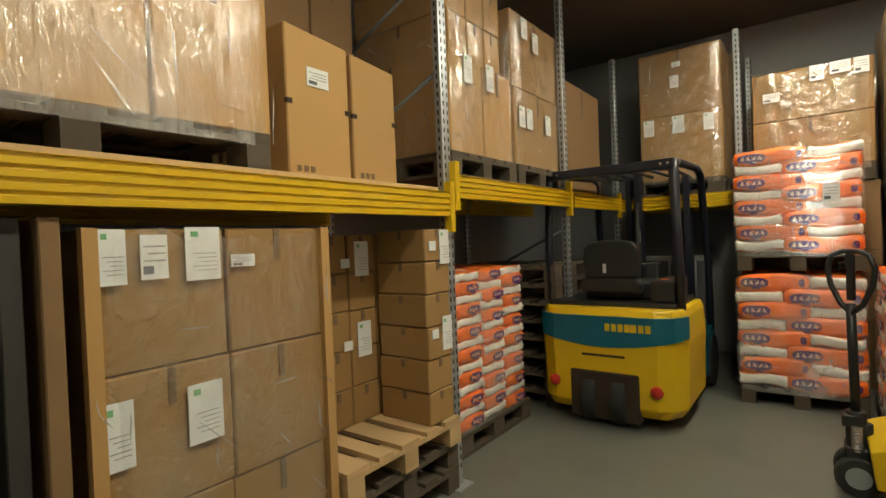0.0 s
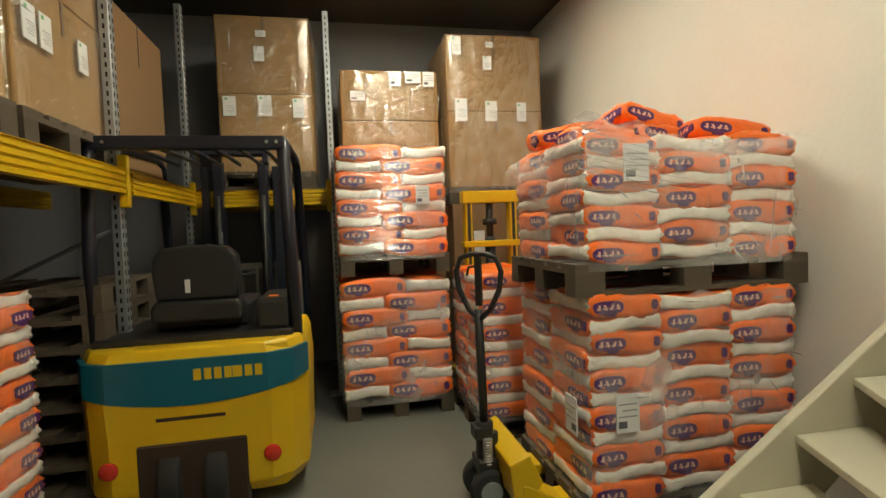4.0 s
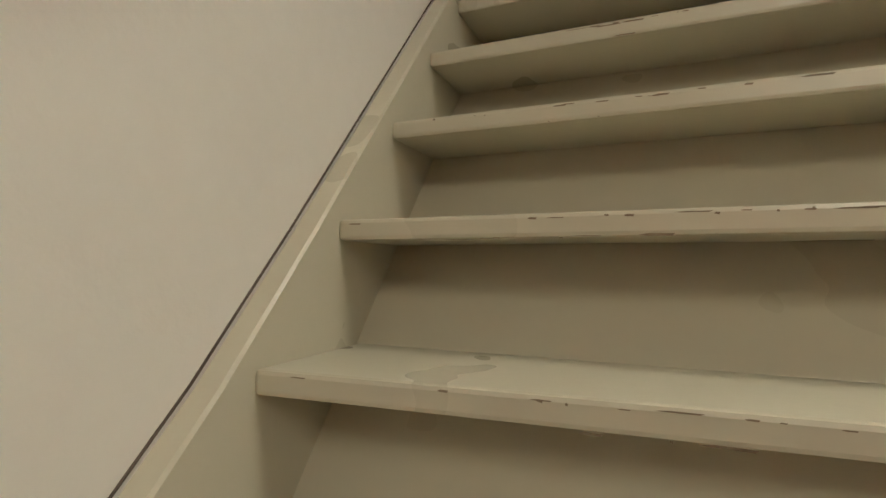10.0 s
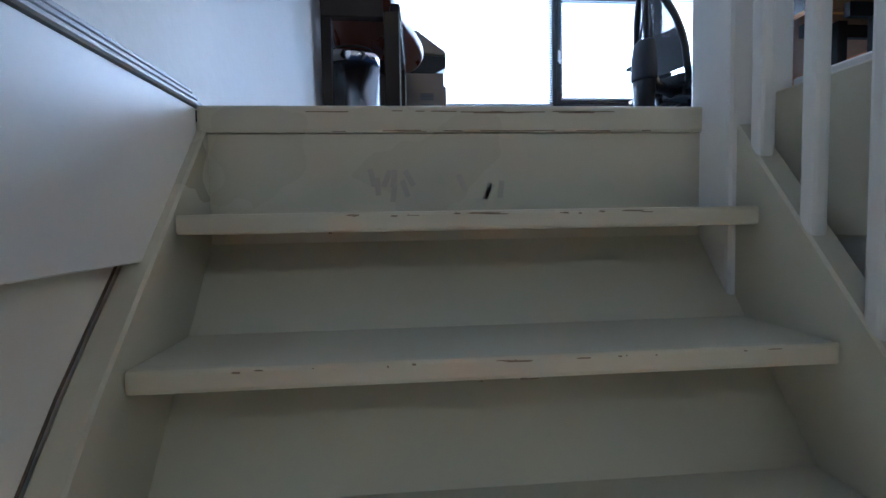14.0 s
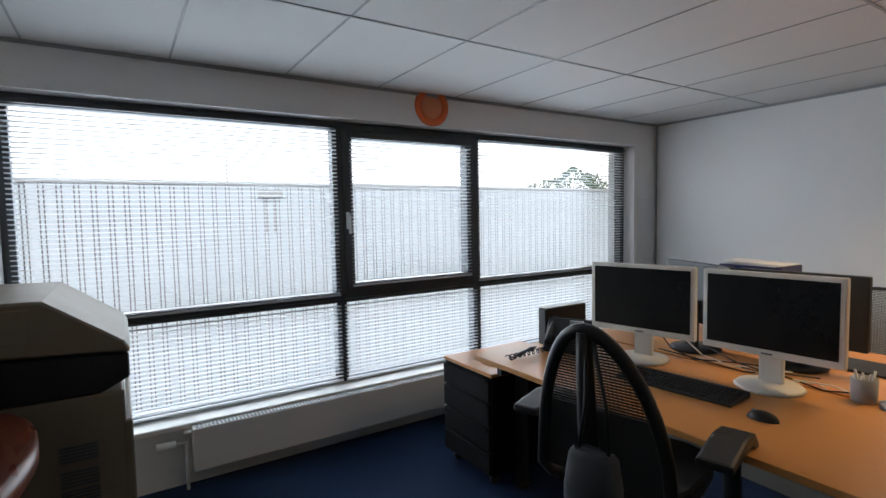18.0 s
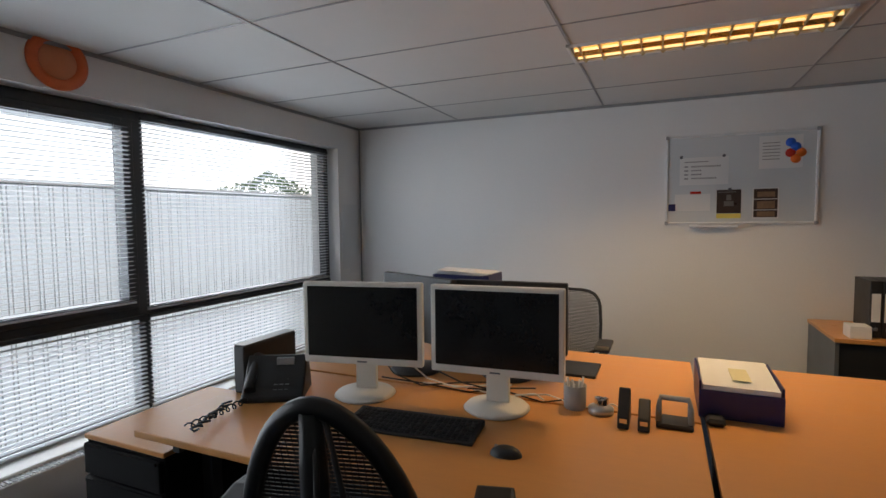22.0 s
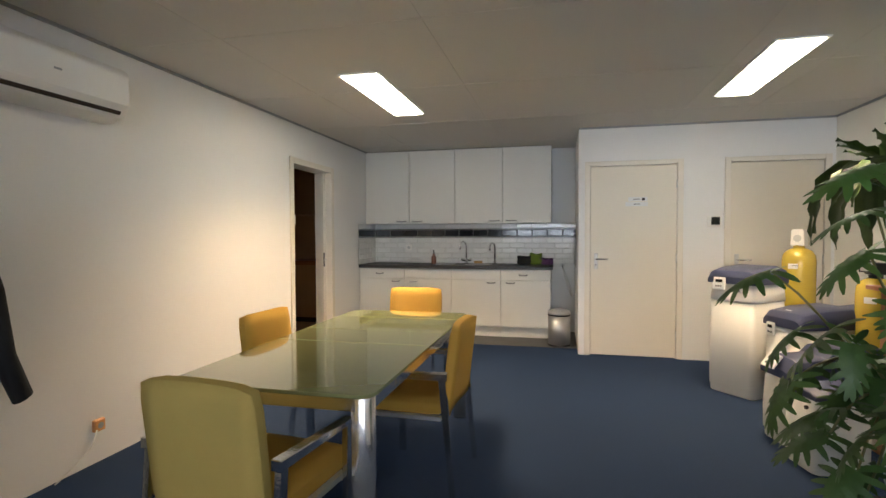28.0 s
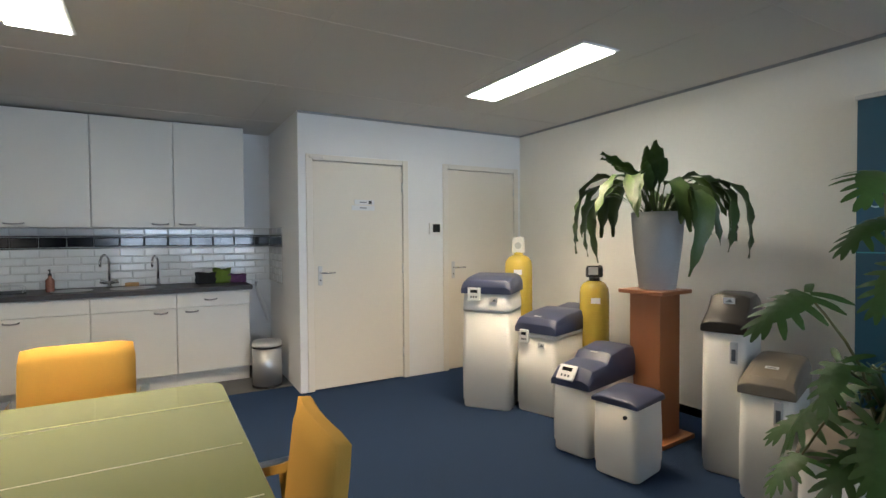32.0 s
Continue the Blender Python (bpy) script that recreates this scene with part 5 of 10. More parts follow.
for p in (RPTS[2], RPTS[5], RPTS[6]):
    bm = B()
    hose(bm, [p + Vector((0, 0, -0.02)), p + Vector((0, 0, -0.06)), p + Vector((-0.02, 0, -0.075)), p + Vector((-0.07, 0, -0.075))], 0.006, 8)
    tube(bm, (0.001, p.y, p.z - 0.075), (0.007, p.y, p.z - 0.075), 0.032, seg=20)
    br = part("bracket", bm, M_CHROME, rail, "steel rail bracket")
    for k in range(3):
        a = 2.1 * k
        bm = B()
        tube(bm, (0.006, p.y + 0.02 * math.cos(a), p.z - 0.075 + 0.02 * math.sin(a)), (0.010, p.y + 0.02 * math.cos(a), p.z - 0.075 + 0.02 * math.sin(a)), 0.005, seg=8)
        part("screw", bm, M_STEEL, br)
sw = thing("light_switch", "cream plastic light switch on the white wall", "switch", pose(0.0, -0.807, 2.106))
bm = B()
box(bm, 0.0, -0.041, -0.041, 0.012, 0.041, 0.041)
part("cover_plate", bm, M_CREAM, sw, bevel=0.004)
bm = B()
box(bm, 0.01, -0.026, -0.026, 0.02, 0.026, 0.026)
part("rocker", bm, M_CREAM, sw, bevel=0.004)
# cable bundle hung on the plank at the turn
cab = thing("cable_bundle", "looped grey cables hanging on the stair plank", "cable", pose(0, 0, 0))
for i in range(5):
    bm = B()
    x, dz = 1.062 + 0.006 * i, 0.02 * i
    pts = [(x, -0.02 + 0.008 * i, 1.78 + dz), (x + 0.006, -0.045, 1.5), (x + 0.01, -0.05 - 0.008 * i, 1.25), (x + 0.006, -0.06, 1.08 - dz), (x + 0.012, -0.02, 1.02 - dz), (x + 0.01, 0.01, 1.15), (x, 0.02 - 0.008 * i, 1.5)]
    hose(bm, pts, 0.004, 6)
    part("cable", bm, M_GALV if i % 2 else M_WALL, cab)

# ---- windows ----
M_LEAFG = mat("far_foliage", (0.085, 0.15, 0.05), 0.9, var=0.4, scale=5)
M_CLAD = mat("pale_metal_cladding", (0.64, 0.72, 0.78), 0.5, var=0.05, scale=2)
# darker cladding copy paints the shade in the grooves between ribs
M_CLADD = mat("shaded_trough_cladding", (0.22, 0.24, 0.26), 0.5, var=0.05, scale=2)
M_ROOFE = mat("grey_flashing", (0.42, 0.44, 0.46), 0.5)
M_ASPH = mat("asphalt", (0.06, 0.06, 0.06), 0.9, var=0.2, scale=4)
WY = YN + 0.15      # middle of the window frame
win = thing("window_1", "wide dark-framed window in three bays with an opening sash", "window", pose(0, 0, 0), kind="structure")


def bar(name, x0, z0, x1, z1, parent, d=0.035, material=M_ANTH, label=""):
    bm = B()
    box(bm, x0, WY - d, z0, x1, WY + 0.035, z1)
    return part(name, bm, material, parent, label, bevel=0.004)


TR = 4.72
bar("frame_top", WX0, WZ1 - 0.055, WX1, WZ1, win)
bar("frame_bottom", WX0, WZ0, WX1, WZ0 + 0.03, win)
bar("frame_side", WX0, WZ0 + 0.03, WX0 + 0.055, WZ1 - 0.055, win)
bar("frame_side", WX1 - 0.055, WZ0 + 0.03, WX1, WZ1 - 0.055, win)
for x in (1.972, 3.085):
    bar("mullion", x - 0.036, WZ0 + 0.03, x + 0.036, WZ1 - 0.055, win, 0.04)
for x0, x1 in ((WX0 + 0.055, 1.936), (2.008, 3.049), (3.121, WX1 - 0.055)):
    bar("transom", x0, TR - 0.035, x1, TR + 0.035, win, 0.038)
for x0, x1 in ((2.008, 2.068), (2.989, 3.049)):
    bar("sash_stile", x0, TR + 0.035, x1, WZ1 - 0.055, win, 0.055)
for z0, z1 in ((TR + 0.035, TR + 0.09), (WZ1 - 0.11, WZ1 - 0.055)):
    bar("sash_rail", 2.068, z0, 2.989, z1, win, 0.055)
bm = B()
box(bm, 2.012, WY - 0.075, 5.17, 2.032, WY - 0.055, 5.28)
box(bm, 2.014, WY - 0.105, 5.24, 2.030, WY - 0.075, 5.262)
box(bm, 2.014, WY - 0.105, 5.14, 2.030, WY - 0.092, 5.25)
part("window_handle", bm, M_ALU, win, "silver window handle", bevel=0.003)
BAYS = ((WX0 + 0.055, 1.936, TR + 0.035, WZ1 - 0.055), (2.068, 2.989, TR + 0.09, WZ1 - 0.11), (3.121, WX1 - 0.055, TR + 0.035, WZ1 - 0.055),
        (WX0 + 0.055, 1.936, WZ0 + 0.03, TR - 0.035), (2.008, 3.049, WZ0 + 0.03, TR - 0.035), (3.121, WX1 - 0.055, WZ0 + 0.03, TR - 0.035))
for x0, x1, z0, z1 in BAYS:
    bm = B()
    box(bm, x0, WY + 0.012, z0, x1, WY + 0.018, z1)
    pane = part("pane", bm, M_GLASS, win)
    pane.visible_shadow = False
    bl = thing("venetian_blind", "white slatted venetian blind let down in the window, slats open", "blind", pose((x0 + x1) / 2, WY - (0.072 if x0 == 2.068 else 0.054), z0), "blinds in the window")
    w = (x1 - x0) / 2 + 0.024
    bm = B()
    box(bm, -w, -0.012, z1 - z0 + 0.004, w, 0.012, z1 - z0 + 0.026)
    part("head_rail", bm, M_ANTH, bl, bevel=0.002)
    bm = B()
    box(bm, -w, -0.010, -0.022, w, 0.010, -0.012)
    part("bottom_rail", bm, M_SLAT, bl, bevel=0.002)
    bm = B()
    v = [bm.verts.new(c) for c in ((-w, -0.011, -0.001), (-w, 0, 0.0008), (-w, 0.011, -0.001), (w, -0.011, -0.001), (w, 0, 0.0008), (w, 0.011, -0.001))]
    lo = [bm.verts.new(c.co + Vector((0, 0, -0.0007))) for c in v]
    for a, b in ((0, 1), (1, 2)):
        bm.faces.new((v[a], v[b], v[b + 3], v[a + 3]))
        bm.faces.new((lo[b], lo[a], lo[a + 3], lo[b + 3]))
    bm.faces.new((v[0], v[3], lo[3], lo[0]))
    bm.faces.new((v[5], v[2], lo[2], lo[5]))
    me = mesh_of("slat", bm, M_SLAT)
    z = -0.004
    while z < z1 - z0 - 0.002:
        piece("slat", me, pose(0, 0, z, -16 if z0 > TR else 12, 0, 0), bl)
        z += 0.0245
    for x in (-w * 0.82, 0, w * 0.82):
        bm = B()
        tube(bm, (x, -0.012, -0.015), (x, -0.012, z1 - z0 + 0.01), 0.0008, seg=4)
        part("ladder_cord", bm, M_SLAT, bl)
bm = B()
box(bm, WX0 - 0.04, YN - 0.05, WZ0 - 0.03, WX1 + 0.04, YN + 0.113, WZ0 + 0.002)
solid("window_sill", bm, M_WHITE, "white window sill board", kind="structure", bevel=0.006)
# outside: the neighbour's ribbed facade, ground and a tree top over its roof
fac = thing("neighbour_hall", "pale ribbed metal hall facade across the yard", "building", pose(0, 16.0, 0))
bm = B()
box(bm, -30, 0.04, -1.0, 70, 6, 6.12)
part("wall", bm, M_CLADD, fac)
bm = B()
x = -14.0
while x < 48:
    box(bm, x, 0.0, -1.0, x + 0.185, 0.05, 6.1)
    box(bm, x + 0.215, 0.0, -1.0, x + 0.27, 0.05, 6.1)
    x += 0.30
ribs = part("cladding_ribs", bm, M_CLAD, fac, "upright cladding ribs")
ribs["kind"] = "stuff"
bm = B()
box(bm, -30, -0.06, 6.1, 70.06, 6, 6.20)
part("roof_edge", bm, M_ROOFE, fac)
bm = B()
box(bm, 3.75, -0.12, 5.80, 4.35, 0.0, 6.0)
box(bm, 3.92, -0.06, 4.9, 3.97, 0.0, 5.80)
box(bm, 4.12, -0.06, 4.9, 4.17, 0.0, 5.80)
part("wall_unit", bm, M_ROOFE, fac)
bm = B()
tube(bm, (3.1, 0.3, 6.15), (3.1, 0.3, 6.85), 0.02, seg=6)
part("mast", bm, M_ROOFE, fac)
bm = B()
box(bm, -300, 6.4, -1.2, 300, 600, -1.0)
solid("ground", bm, M_ASPH, "grey asphalt yard outside", kind="structure")
bm = B()
box(bm, -300, 160, -2, 420, 161, 120)
solid("backdrop", bm, glow("overcast_sky", (1.0, 0.975, 0.97), 1.3), "pale overcast sky far behind the roofs", kind="structure")
tree = thing("tree", "leafy green tree top behind the hall roof", "tree", pose(27.0, 27, -0.55))
bm = B()
hose(bm, [(0, 0, 0), (0.1, 0, 3), (0, 0.1, 6)], [0.25, 0.2, 0.1], 8)
for a in range(5):
    hose(bm, [(0, 0, 4 + 0.3 * a), (math.cos(a * 1.3), math.sin(a * 1.3), 5.6 + 0.3 * a), (1.8 * math.cos(a * 1.3), 1.8 * math.sin(a * 1.3), 6.6 + 0.2 * a)], [0.1, 0.06, 0.02], 6)
part("trunk", bm, M_WOODD, tree)
bm = B()
r = random.Random(8)
for i in range(2600):
    u, th = r.random(), r.random() * 6.283
    zc = r.uniform(-1, 1)
    rad = (0.75 + 0.35 * r.random()) * math.sqrt(1 - zc * zc) * (2.6 + 0.7 * math.sin(3 * th) + 0.5 * math.sin(5 * th + 2))
    p = Vector((rad * math.cos(th), rad * math.sin(th), 7.1 + zc * (1.5 + 0.4 * math.sin(2 * th))))
    m = Matrix.Translation(p) @ Euler((r.random() * 6, r.random() * 6, r.random() * 6)).to_matrix().to_4x4()
    vs = [bm.verts.new(m @ Vector(c)) for c in ((-0.12, 0, 0), (0, -0.06, 0.02), (0.14, 0, 0), (0, 0.06, 0.02))]
    bm.faces.new(vs)
crown = part("crown", bm, M_LEAFG, tree)

# ---- office fittings ----
M_DESK = mat("beech_laminate", (0.62, 0.285, 0.085), 0.32, var=0.10, scale=2.5, fine=24, bump=0.01, stretch=(10, 1, 1))
M_EDGE = mat("beech_edging", (0.36, 0.17, 0.06), 0.4)
M_REDW = mat("cherry_desk_top", (0.20, 0.052, 0.026), 0.30, var=0.08, scale=2, fine=60, stretch=(6, 1, 1), bump=0.004)
M_GREYM = mat("grey_sheet_metal", (0.30, 0.31, 0.32), 0.4, var=0.06)
M_DGREY = mat("tambour_grey", (0.112, 0.125, 0.136), 0.45, var=0.08)
M_BROWN = mat("dark_brown_panel", (0.040, 0.026, 0.018), 0.6, var=0.15, spec=0.25)
M_COPY = mat("copier_beige", (0.25, 0.20, 0.14), 0.5, var=0.05)
M_MONW = mat("monitor_white", (0.70, 0.68, 0.63), 0.4, var=0.03)
M_SCREEN = mat("screen_off", (0.012, 0.014, 0.016), 0.22, var=0.05, bump=0)
M_LIDG = mat("grey_white_plastic", (0.42, 0.44, 0.44), 0.45, var=0.06)
M_CASEB = mat("matt_black_steel", (0.010, 0.010, 0.011), 0.7, var=0.2, spec=0.12)
M_SLATE = mat("slate_cloth", (0.055, 0.06, 0.07), 0.8, var=0.2, fine=200)
M_MESHB = mat("black_mesh", (0.02, 0.02, 0.021), 0.6, var=0.2)
M_MESHG = mat("grey_mesh", (0.12, 0.115, 0.11), 0.6, var=0.15)
M_NAVYP = mat("blue_plastic_tray", (0.015, 0.018, 0.10), 0.35)
M_BOARD = mat("whiteboard", (0.62, 0.66, 0.69), 0.2, var=0.03, bump=0)
M_MAT = mat("chair_mat", (0.13, 0.128, 0.115), 0.42, var=0.05, bump=0.02)
M_DWOOD = mat("dark_bentwood", (0.045, 0.014, 0.008), 0.3, var=0.2)
M_LIME = mat("lime_trim", (0.42, 0.80, 0.02), 0.6)
M_CLOTH = mat("black_cloth", (0.010, 0.010, 0.011), 0.95, var=0.25, fine=300)
M_PHOTO = mat("dark_photo", (0.05, 0.03, 0.025), 0.3, var=0.6, scale=30)
M_PANEL = glow("lamp_diffuser", (1.0, 0.88, 0.66), 5.0)
M_REFL = mat("gold_reflector", (0.85, 0.60, 0.22), 0.25, 0.9, var=0.05)
M_TUBE = glow("lamp_tube", (1.0, 0.70, 0.30), 1.3)
M_BLUEB = mat("balloon_blue", (0.02, 0.12, 0.65), 0.4)
M_DISC = mat("orange_disc", (0.72, 0.14, 0.03), 0.45)
M_DISCI = mat("pale_orange_disc", (0.72, 0.27, 0.12), 0.45)

# ceiling grid lines and boards
bm = B()
for y in (1.17, 2.37, 3.57, 4.77):
    box(bm, 0.01, y - 0.006, CEIL - 0.004, XE - 0.01, y + 0.006, CEIL)
for x in (0.42, 1.02, 1.62, 2.22, 2.82, 3.42, 4.02, 4.64):
    box(bm, x - 0.005, 0.28, CEIL - 0.003, x + 0.005, YN - 0.01, CEIL)
solid("ceiling_grid", bm, M_GREYM, "thin grey joint profiles between ceiling tiles", kind="structure")
bm = B()
for y in (-1.4, -2.6, -3.8, -5.0):
    box(bm, 0.01, y - 0.003, CEILK - 0.0025, XE - 0.01, y + 0.003, CEILK)
for x in (0.9, 1.5, 2.7, 3.3, 4.5):
    box(bm, x - 0.002, -5.68, CEILK - 0.002, x + 0.002, 0.12, CEILK)
solid("ceiling_joints", bm, M_CEILK, "faint joints between ceiling boards", kind="structure")
bm = B()
for a in ((XE - 0.012, 0.28, CEIL - 0.02, XE - 0.001, YN - 0.001, CEIL - 0.001), (0.0, YN - 0.012, CEIL - 0.02, XE, YN - 0.001, CEIL - 0.001), (XE - 0.012, -5.7, CEILK - 0.02, XE - 0.001, 0.12, CEILK - 0.001), (0.001, -4.44, CEILK - 0.02, 0.012, 0.12, CEILK - 0.001), (0.012, BY + 0.001, CEILK - 0.02, 2.4, BY + 0.012, CEILK - 0.001)):
    box(bm, *a)
solid("ceiling_trim", bm, M_GREYM, "thin grey shadow trim along the ceiling", kind="structure")
for x0, x1 in ((3.835, 4.10), (1.11, 1.36)):
    lt = thing("ceiling_panel_lamp", "lit rectangular ceiling lamp with a warm diffuser", "ceiling lamp", pose(0, 0, CEILK), "panel lamps over the meeting area")
    bm = B()
    box(bm, x0 - 0.02, -3.39, -0.012, x1 + 0.02, -2.15, -0.001)
    part("frame", bm, M_ALU, lt)
    bm = B()
    box(bm, x0, -3.37, -0.018, x1, -2.17, -0.013)
    part("diffuser", bm, M_PANEL, lt, "glowing warm diffuser")
lv = thing("louvre_lamp", "ceiling lamp with a golden parabolic louvre", "ceiling lamp", pose(3.845, 3.01, CEIL))
bm = B()
box(bm, -0.145, -0.575, -0.012, -0.128, 0.575, -0.001)
box(bm, 0.128, -0.575, -0.012, 0.145, 0.575, -0.001)
box(bm, -0.145, -0.58, -0.012, 0.145, -0.565, -0.001)
box(bm, -0.145, 0.565, -0.012, 0.145, 0.58, -0.001)
part("frame", bm, M_ALU, lv)
bm = B()
box(bm, -0.127, -0.564, -0.003, 0.127, 0.564, -0.001)
part("back_plate", bm, M_REFL, lv)
for s in (-0.064, 0.064):
    bm = B()
    tube(bm, (s, -0.55, -0.009), (s, 0.55, -0.009), 0.006, seg=8)
    part("tube", bm, M_TUBE, lv, "glowing warm tube")
for i in range(12):
    y = -0.52 + i * 0.0945
    bm = B()
    prism(bm, [(y - 0.016, -0.004), (y + 0.016, -0.004), (y + 0.002, -0.020), (y - 0.002, -0.020)], "x", -0.127, 0.127)
    part("louvre_blade", bm, M_REFL, lv)
bm = B()
prism(bm, [(-0.012, -0.004), (0.012, -0.004), (0.002, -0.020), (-0.002, -0.020)], "y", -0.56, 0.56)
part("louvre_spine", bm, M_REFL, lv)

# orange round disc over the window
dsc = thing("wall_disc", "round orange plastic disc on the wall above the window", "wall disc", pose(2.63, YN, 6.085 - 0.08, 90, 0, 0))
bm = B()
lathe(bm, [(0.0, 0.004), (0.085, 0.004), (0.09, 0.012), (0.12, 0.018), (0.135, 0.010), (0.135, 0.0)], 32)
part("ring", bm, M_DISC, dsc)
bm = B()
lathe(bm, [(0.0, 0.010), (0.082, 0.009), (0.084, 0.0)], 28)
part("centre", bm, M_DISCI, dsc)

# radiator under the window
rad = thing("radiator", "long white panel radiator under the window sill", "radiator", pose(0, 0, 0))
bm = B()
box(bm, 1.03, 5.66, H + 0.10, 4.7, 5.74, H + 0.335)
pan = part("panel", bm, M_WHITE, rad, bevel=0.008, seg=2)
bm = B()
for i in range(180):
    box(bm, 1.05 + i * 0.02, 5.668, H + 0.334, 1.061 + i * 0.02, 5.732, H + 0.339)
g = part("top_grille", bm, M_GREYM, rad, "slotted top grille")
g["kind"] = "stuff"
bm = B()
tube(bm, (0.86, 5.70, H + 0.26), (0.95, 5.70, H + 0.26), 0.022, seg=14)
part("valve_knob", bm, M_WHITE, rad)
bm = B()
hose(bm, [(0.95, 5.70, H + 0.26), (1.0, 5.70, H + 0.26), (1.0, 5.70, H + 0.12), (1.0, 5.70, H + 0.0)], 0.009, 8)
tube(bm, (0.99, 5.70, H + 0.31), (1.05, 5.70, H + 0.31), 0.012, seg=8)
part("pipe", bm, M_WHITE, rad)

# glazed panel in the side wall, with a room's blank wall behind it
gp = thing("window_2", "tall glazed panel in a white frame in the side wall", "window", pose(0, 0, 0), kind="structure")
for a in ((-0.12, GY0, GZ0, 0.015, GY0 + 0.05, GZ1), (-0.12, GY1 - 0.05, GZ0, 0.015, GY1, GZ1), (-0.12, GY0 + 0.05, GZ0, 0.015, GY1 - 0.05, GZ0 + 0.05), (-0.12, GY0 + 0.05, GZ1 - 0.05, 0.015, GY1 - 0.05, GZ1)):
    bm = B()
    box(bm, *a)
    part("window_frame", bm, M_WHITE, gp, bevel=0.004)
bm = B()
box(bm, -0.03, GY0 + 0.05, GZ0 + 0.05, -0.024, GY1 - 0.05, GZ1 - 0.05)
part("pane", bm, M_GLASS, gp)
bm = B()
box(bm, -1.6, 3.0, 3.6, -1.5, 6.07, 6.4)
box(bm, -1.5, 3.0, 3.6, -0.2, 3.1, 6.4)
box(bm, -1.5, 5.97, 3.6, -0.2, 6.07, 6.4)
box(bm, -1.5, 3.1, 3.6, -0.2, 5.97, 3.7)
box(bm, -1.5, 3.1, 6.3, -0.2, 5.97, 6.4)
solid("wall_side_room", bm, M_WALLO, "plain white walls of the neighbouring room", kind="structure")


# ---- desks ----
def desk(label, x0, y0, x1, y1):
    t = thing("desk", label, "desk", pose((x0 + x1) / 2, (y0 + y1) / 2, H), "beech desks pushed together")
    w, d = (x1 - x0) / 2 - 0.004, (y1 - y0) / 2 - 0.004
    bm = B()
    box(bm, -w, -d, 0.705, w, d, 0.73)
    part("desktop", bm, M_DESK, t, "warm beech laminate top", bevel=0.004, seg=2)
    for s in (-1, 1):
        for q in (-1, 1):
            bm = B()
            box(bm, s * (w - 0.24) - 0.025, q * (d - 0.09) - 0.025, 0.02, s * (w - 0.24) + 0.025, q * (d - 0.09) + 0.025, 0.705)
            box(bm, s * (w - 0.24) - 0.035, q * (d - 0.09) - 0.035, 0.0, s * (w - 0.24) + 0.035, q * (d - 0.09) + 0.035, 0.02)
            part("leg", bm, M_BLACK, t, bevel=0.003)
    bm = B()
    box(bm, -w + 0.07, -d + 0.1, 0.64, w - 0.07, -d + 0.13, 0.70)
    box(bm, -w + 0.07, d - 0.13, 0.64, w - 0.07, d - 0.1, 0.70)
    part("apron", bm, M_BLACK, t)
    return t


desk("beech desk with two white monitors", 2.25, 3.0, 3.04, 4.80)
desk("beech desk facing the wall side", 3.05, 3.0, 3.85, 4.80)
desk("beech desk at the row's end with a blue tray", 2.25, 2.21, 3.85, 2.99)
D = H + 0.73


def monitor(label, x, y, rz, frame_m, w=0.505, hgt=0.335, lift=0.13):
    """Faces -x before turning."""
    t = thing("monitor", label, "monitor", pose(x, y, D, 0, 0, rz), "monitors on the desks")
    bm = B()
    lathe(bm, [(0.0, 0.0), (0.118, 0.0), (0.125, 0.006), (0.115, 0.016), (0.03, 0.022), (0.0, 0.022)], 28)
    part("foot", bm, frame_m, t, "round foot")
    bm = B()
    box(bm, 0.01, -0.045, 0.015, 0.035, 0.045, lift + 0.12)
    part("neck", bm, frame_m, t, bevel=0.008, seg=2)
    bm = B()
    box(bm, -0.03, -w / 2, lift, 0.005, w / 2, lift + hgt)
    case = part("housing", bm, frame_m, t, bevel=0.008, seg=2)
    bm = B()
    box(bm, -0.0315, -w / 2 + 0.02, lift + 0.03, -0.028, w / 2 - 0.02, lift + hgt - 0.018)
    part("screen", bm, M_SCREEN, t, "dark screen switched off")
    bm = B()
    box(bm, -0.0318, -0.02, lift + 0.010, -0.029, 0.02, lift + 0.016)
    part("badge", bm, M_INK, case)
    return t


monitor("white-framed monitor on a round foot, screen off", 2.86, 4.245, 11, M_MONW)
monitor("white-framed monitor on a round foot, screen off", 2.915, 3.70, 4, M_MONW)
monitor("black monitor seen from behind, facing the wall side", 3.24, 4.20, 156, M_BLACK, 0.50, 0.31, 0.14)
monitor("large black monitor seen from behind", 3.32, 3.77, 181, M_BLACK, 0.52, 0.32, 0.11)

kb = thing("keyboard", "flat black keyboard on the desk", "keyboard", pose(2.64, 3.915, D, 0, 0, 5))
bm = B()
prism(bm, [(-0.085, 0), (0.085, 0), (0.085, 0.022), (-0.085, 0.012)], "y", -0.235, 0.235)
part("base", bm, M_BLACK, kb, bevel=0.003)
bm = B()
box(bm, -0.0075, -0.0075, 0, 0.0075, 0.0075, 0.006)
me = mesh_of("key", bm, M_RUBBER, 0.0015)
for i in range(6):
    for j in range(22):
        piece("key", me, pose(-0.068 + i * 0.024, -0.21 + j * 0.02, 0.0125 + 0.0013 * i), kb)
mo = thing("mouse", "small black computer mouse on the desk", "mouse", pose(2.566, 3.561, D, 0, 0, 95))
bm = B()
bmesh.ops.create_uvsphere(bm, u_segments=18, v_segments=10, radius=1)
bmesh.ops.scale(bm, vec=(0.05, 0.03, 0.03), verts=bm.verts)
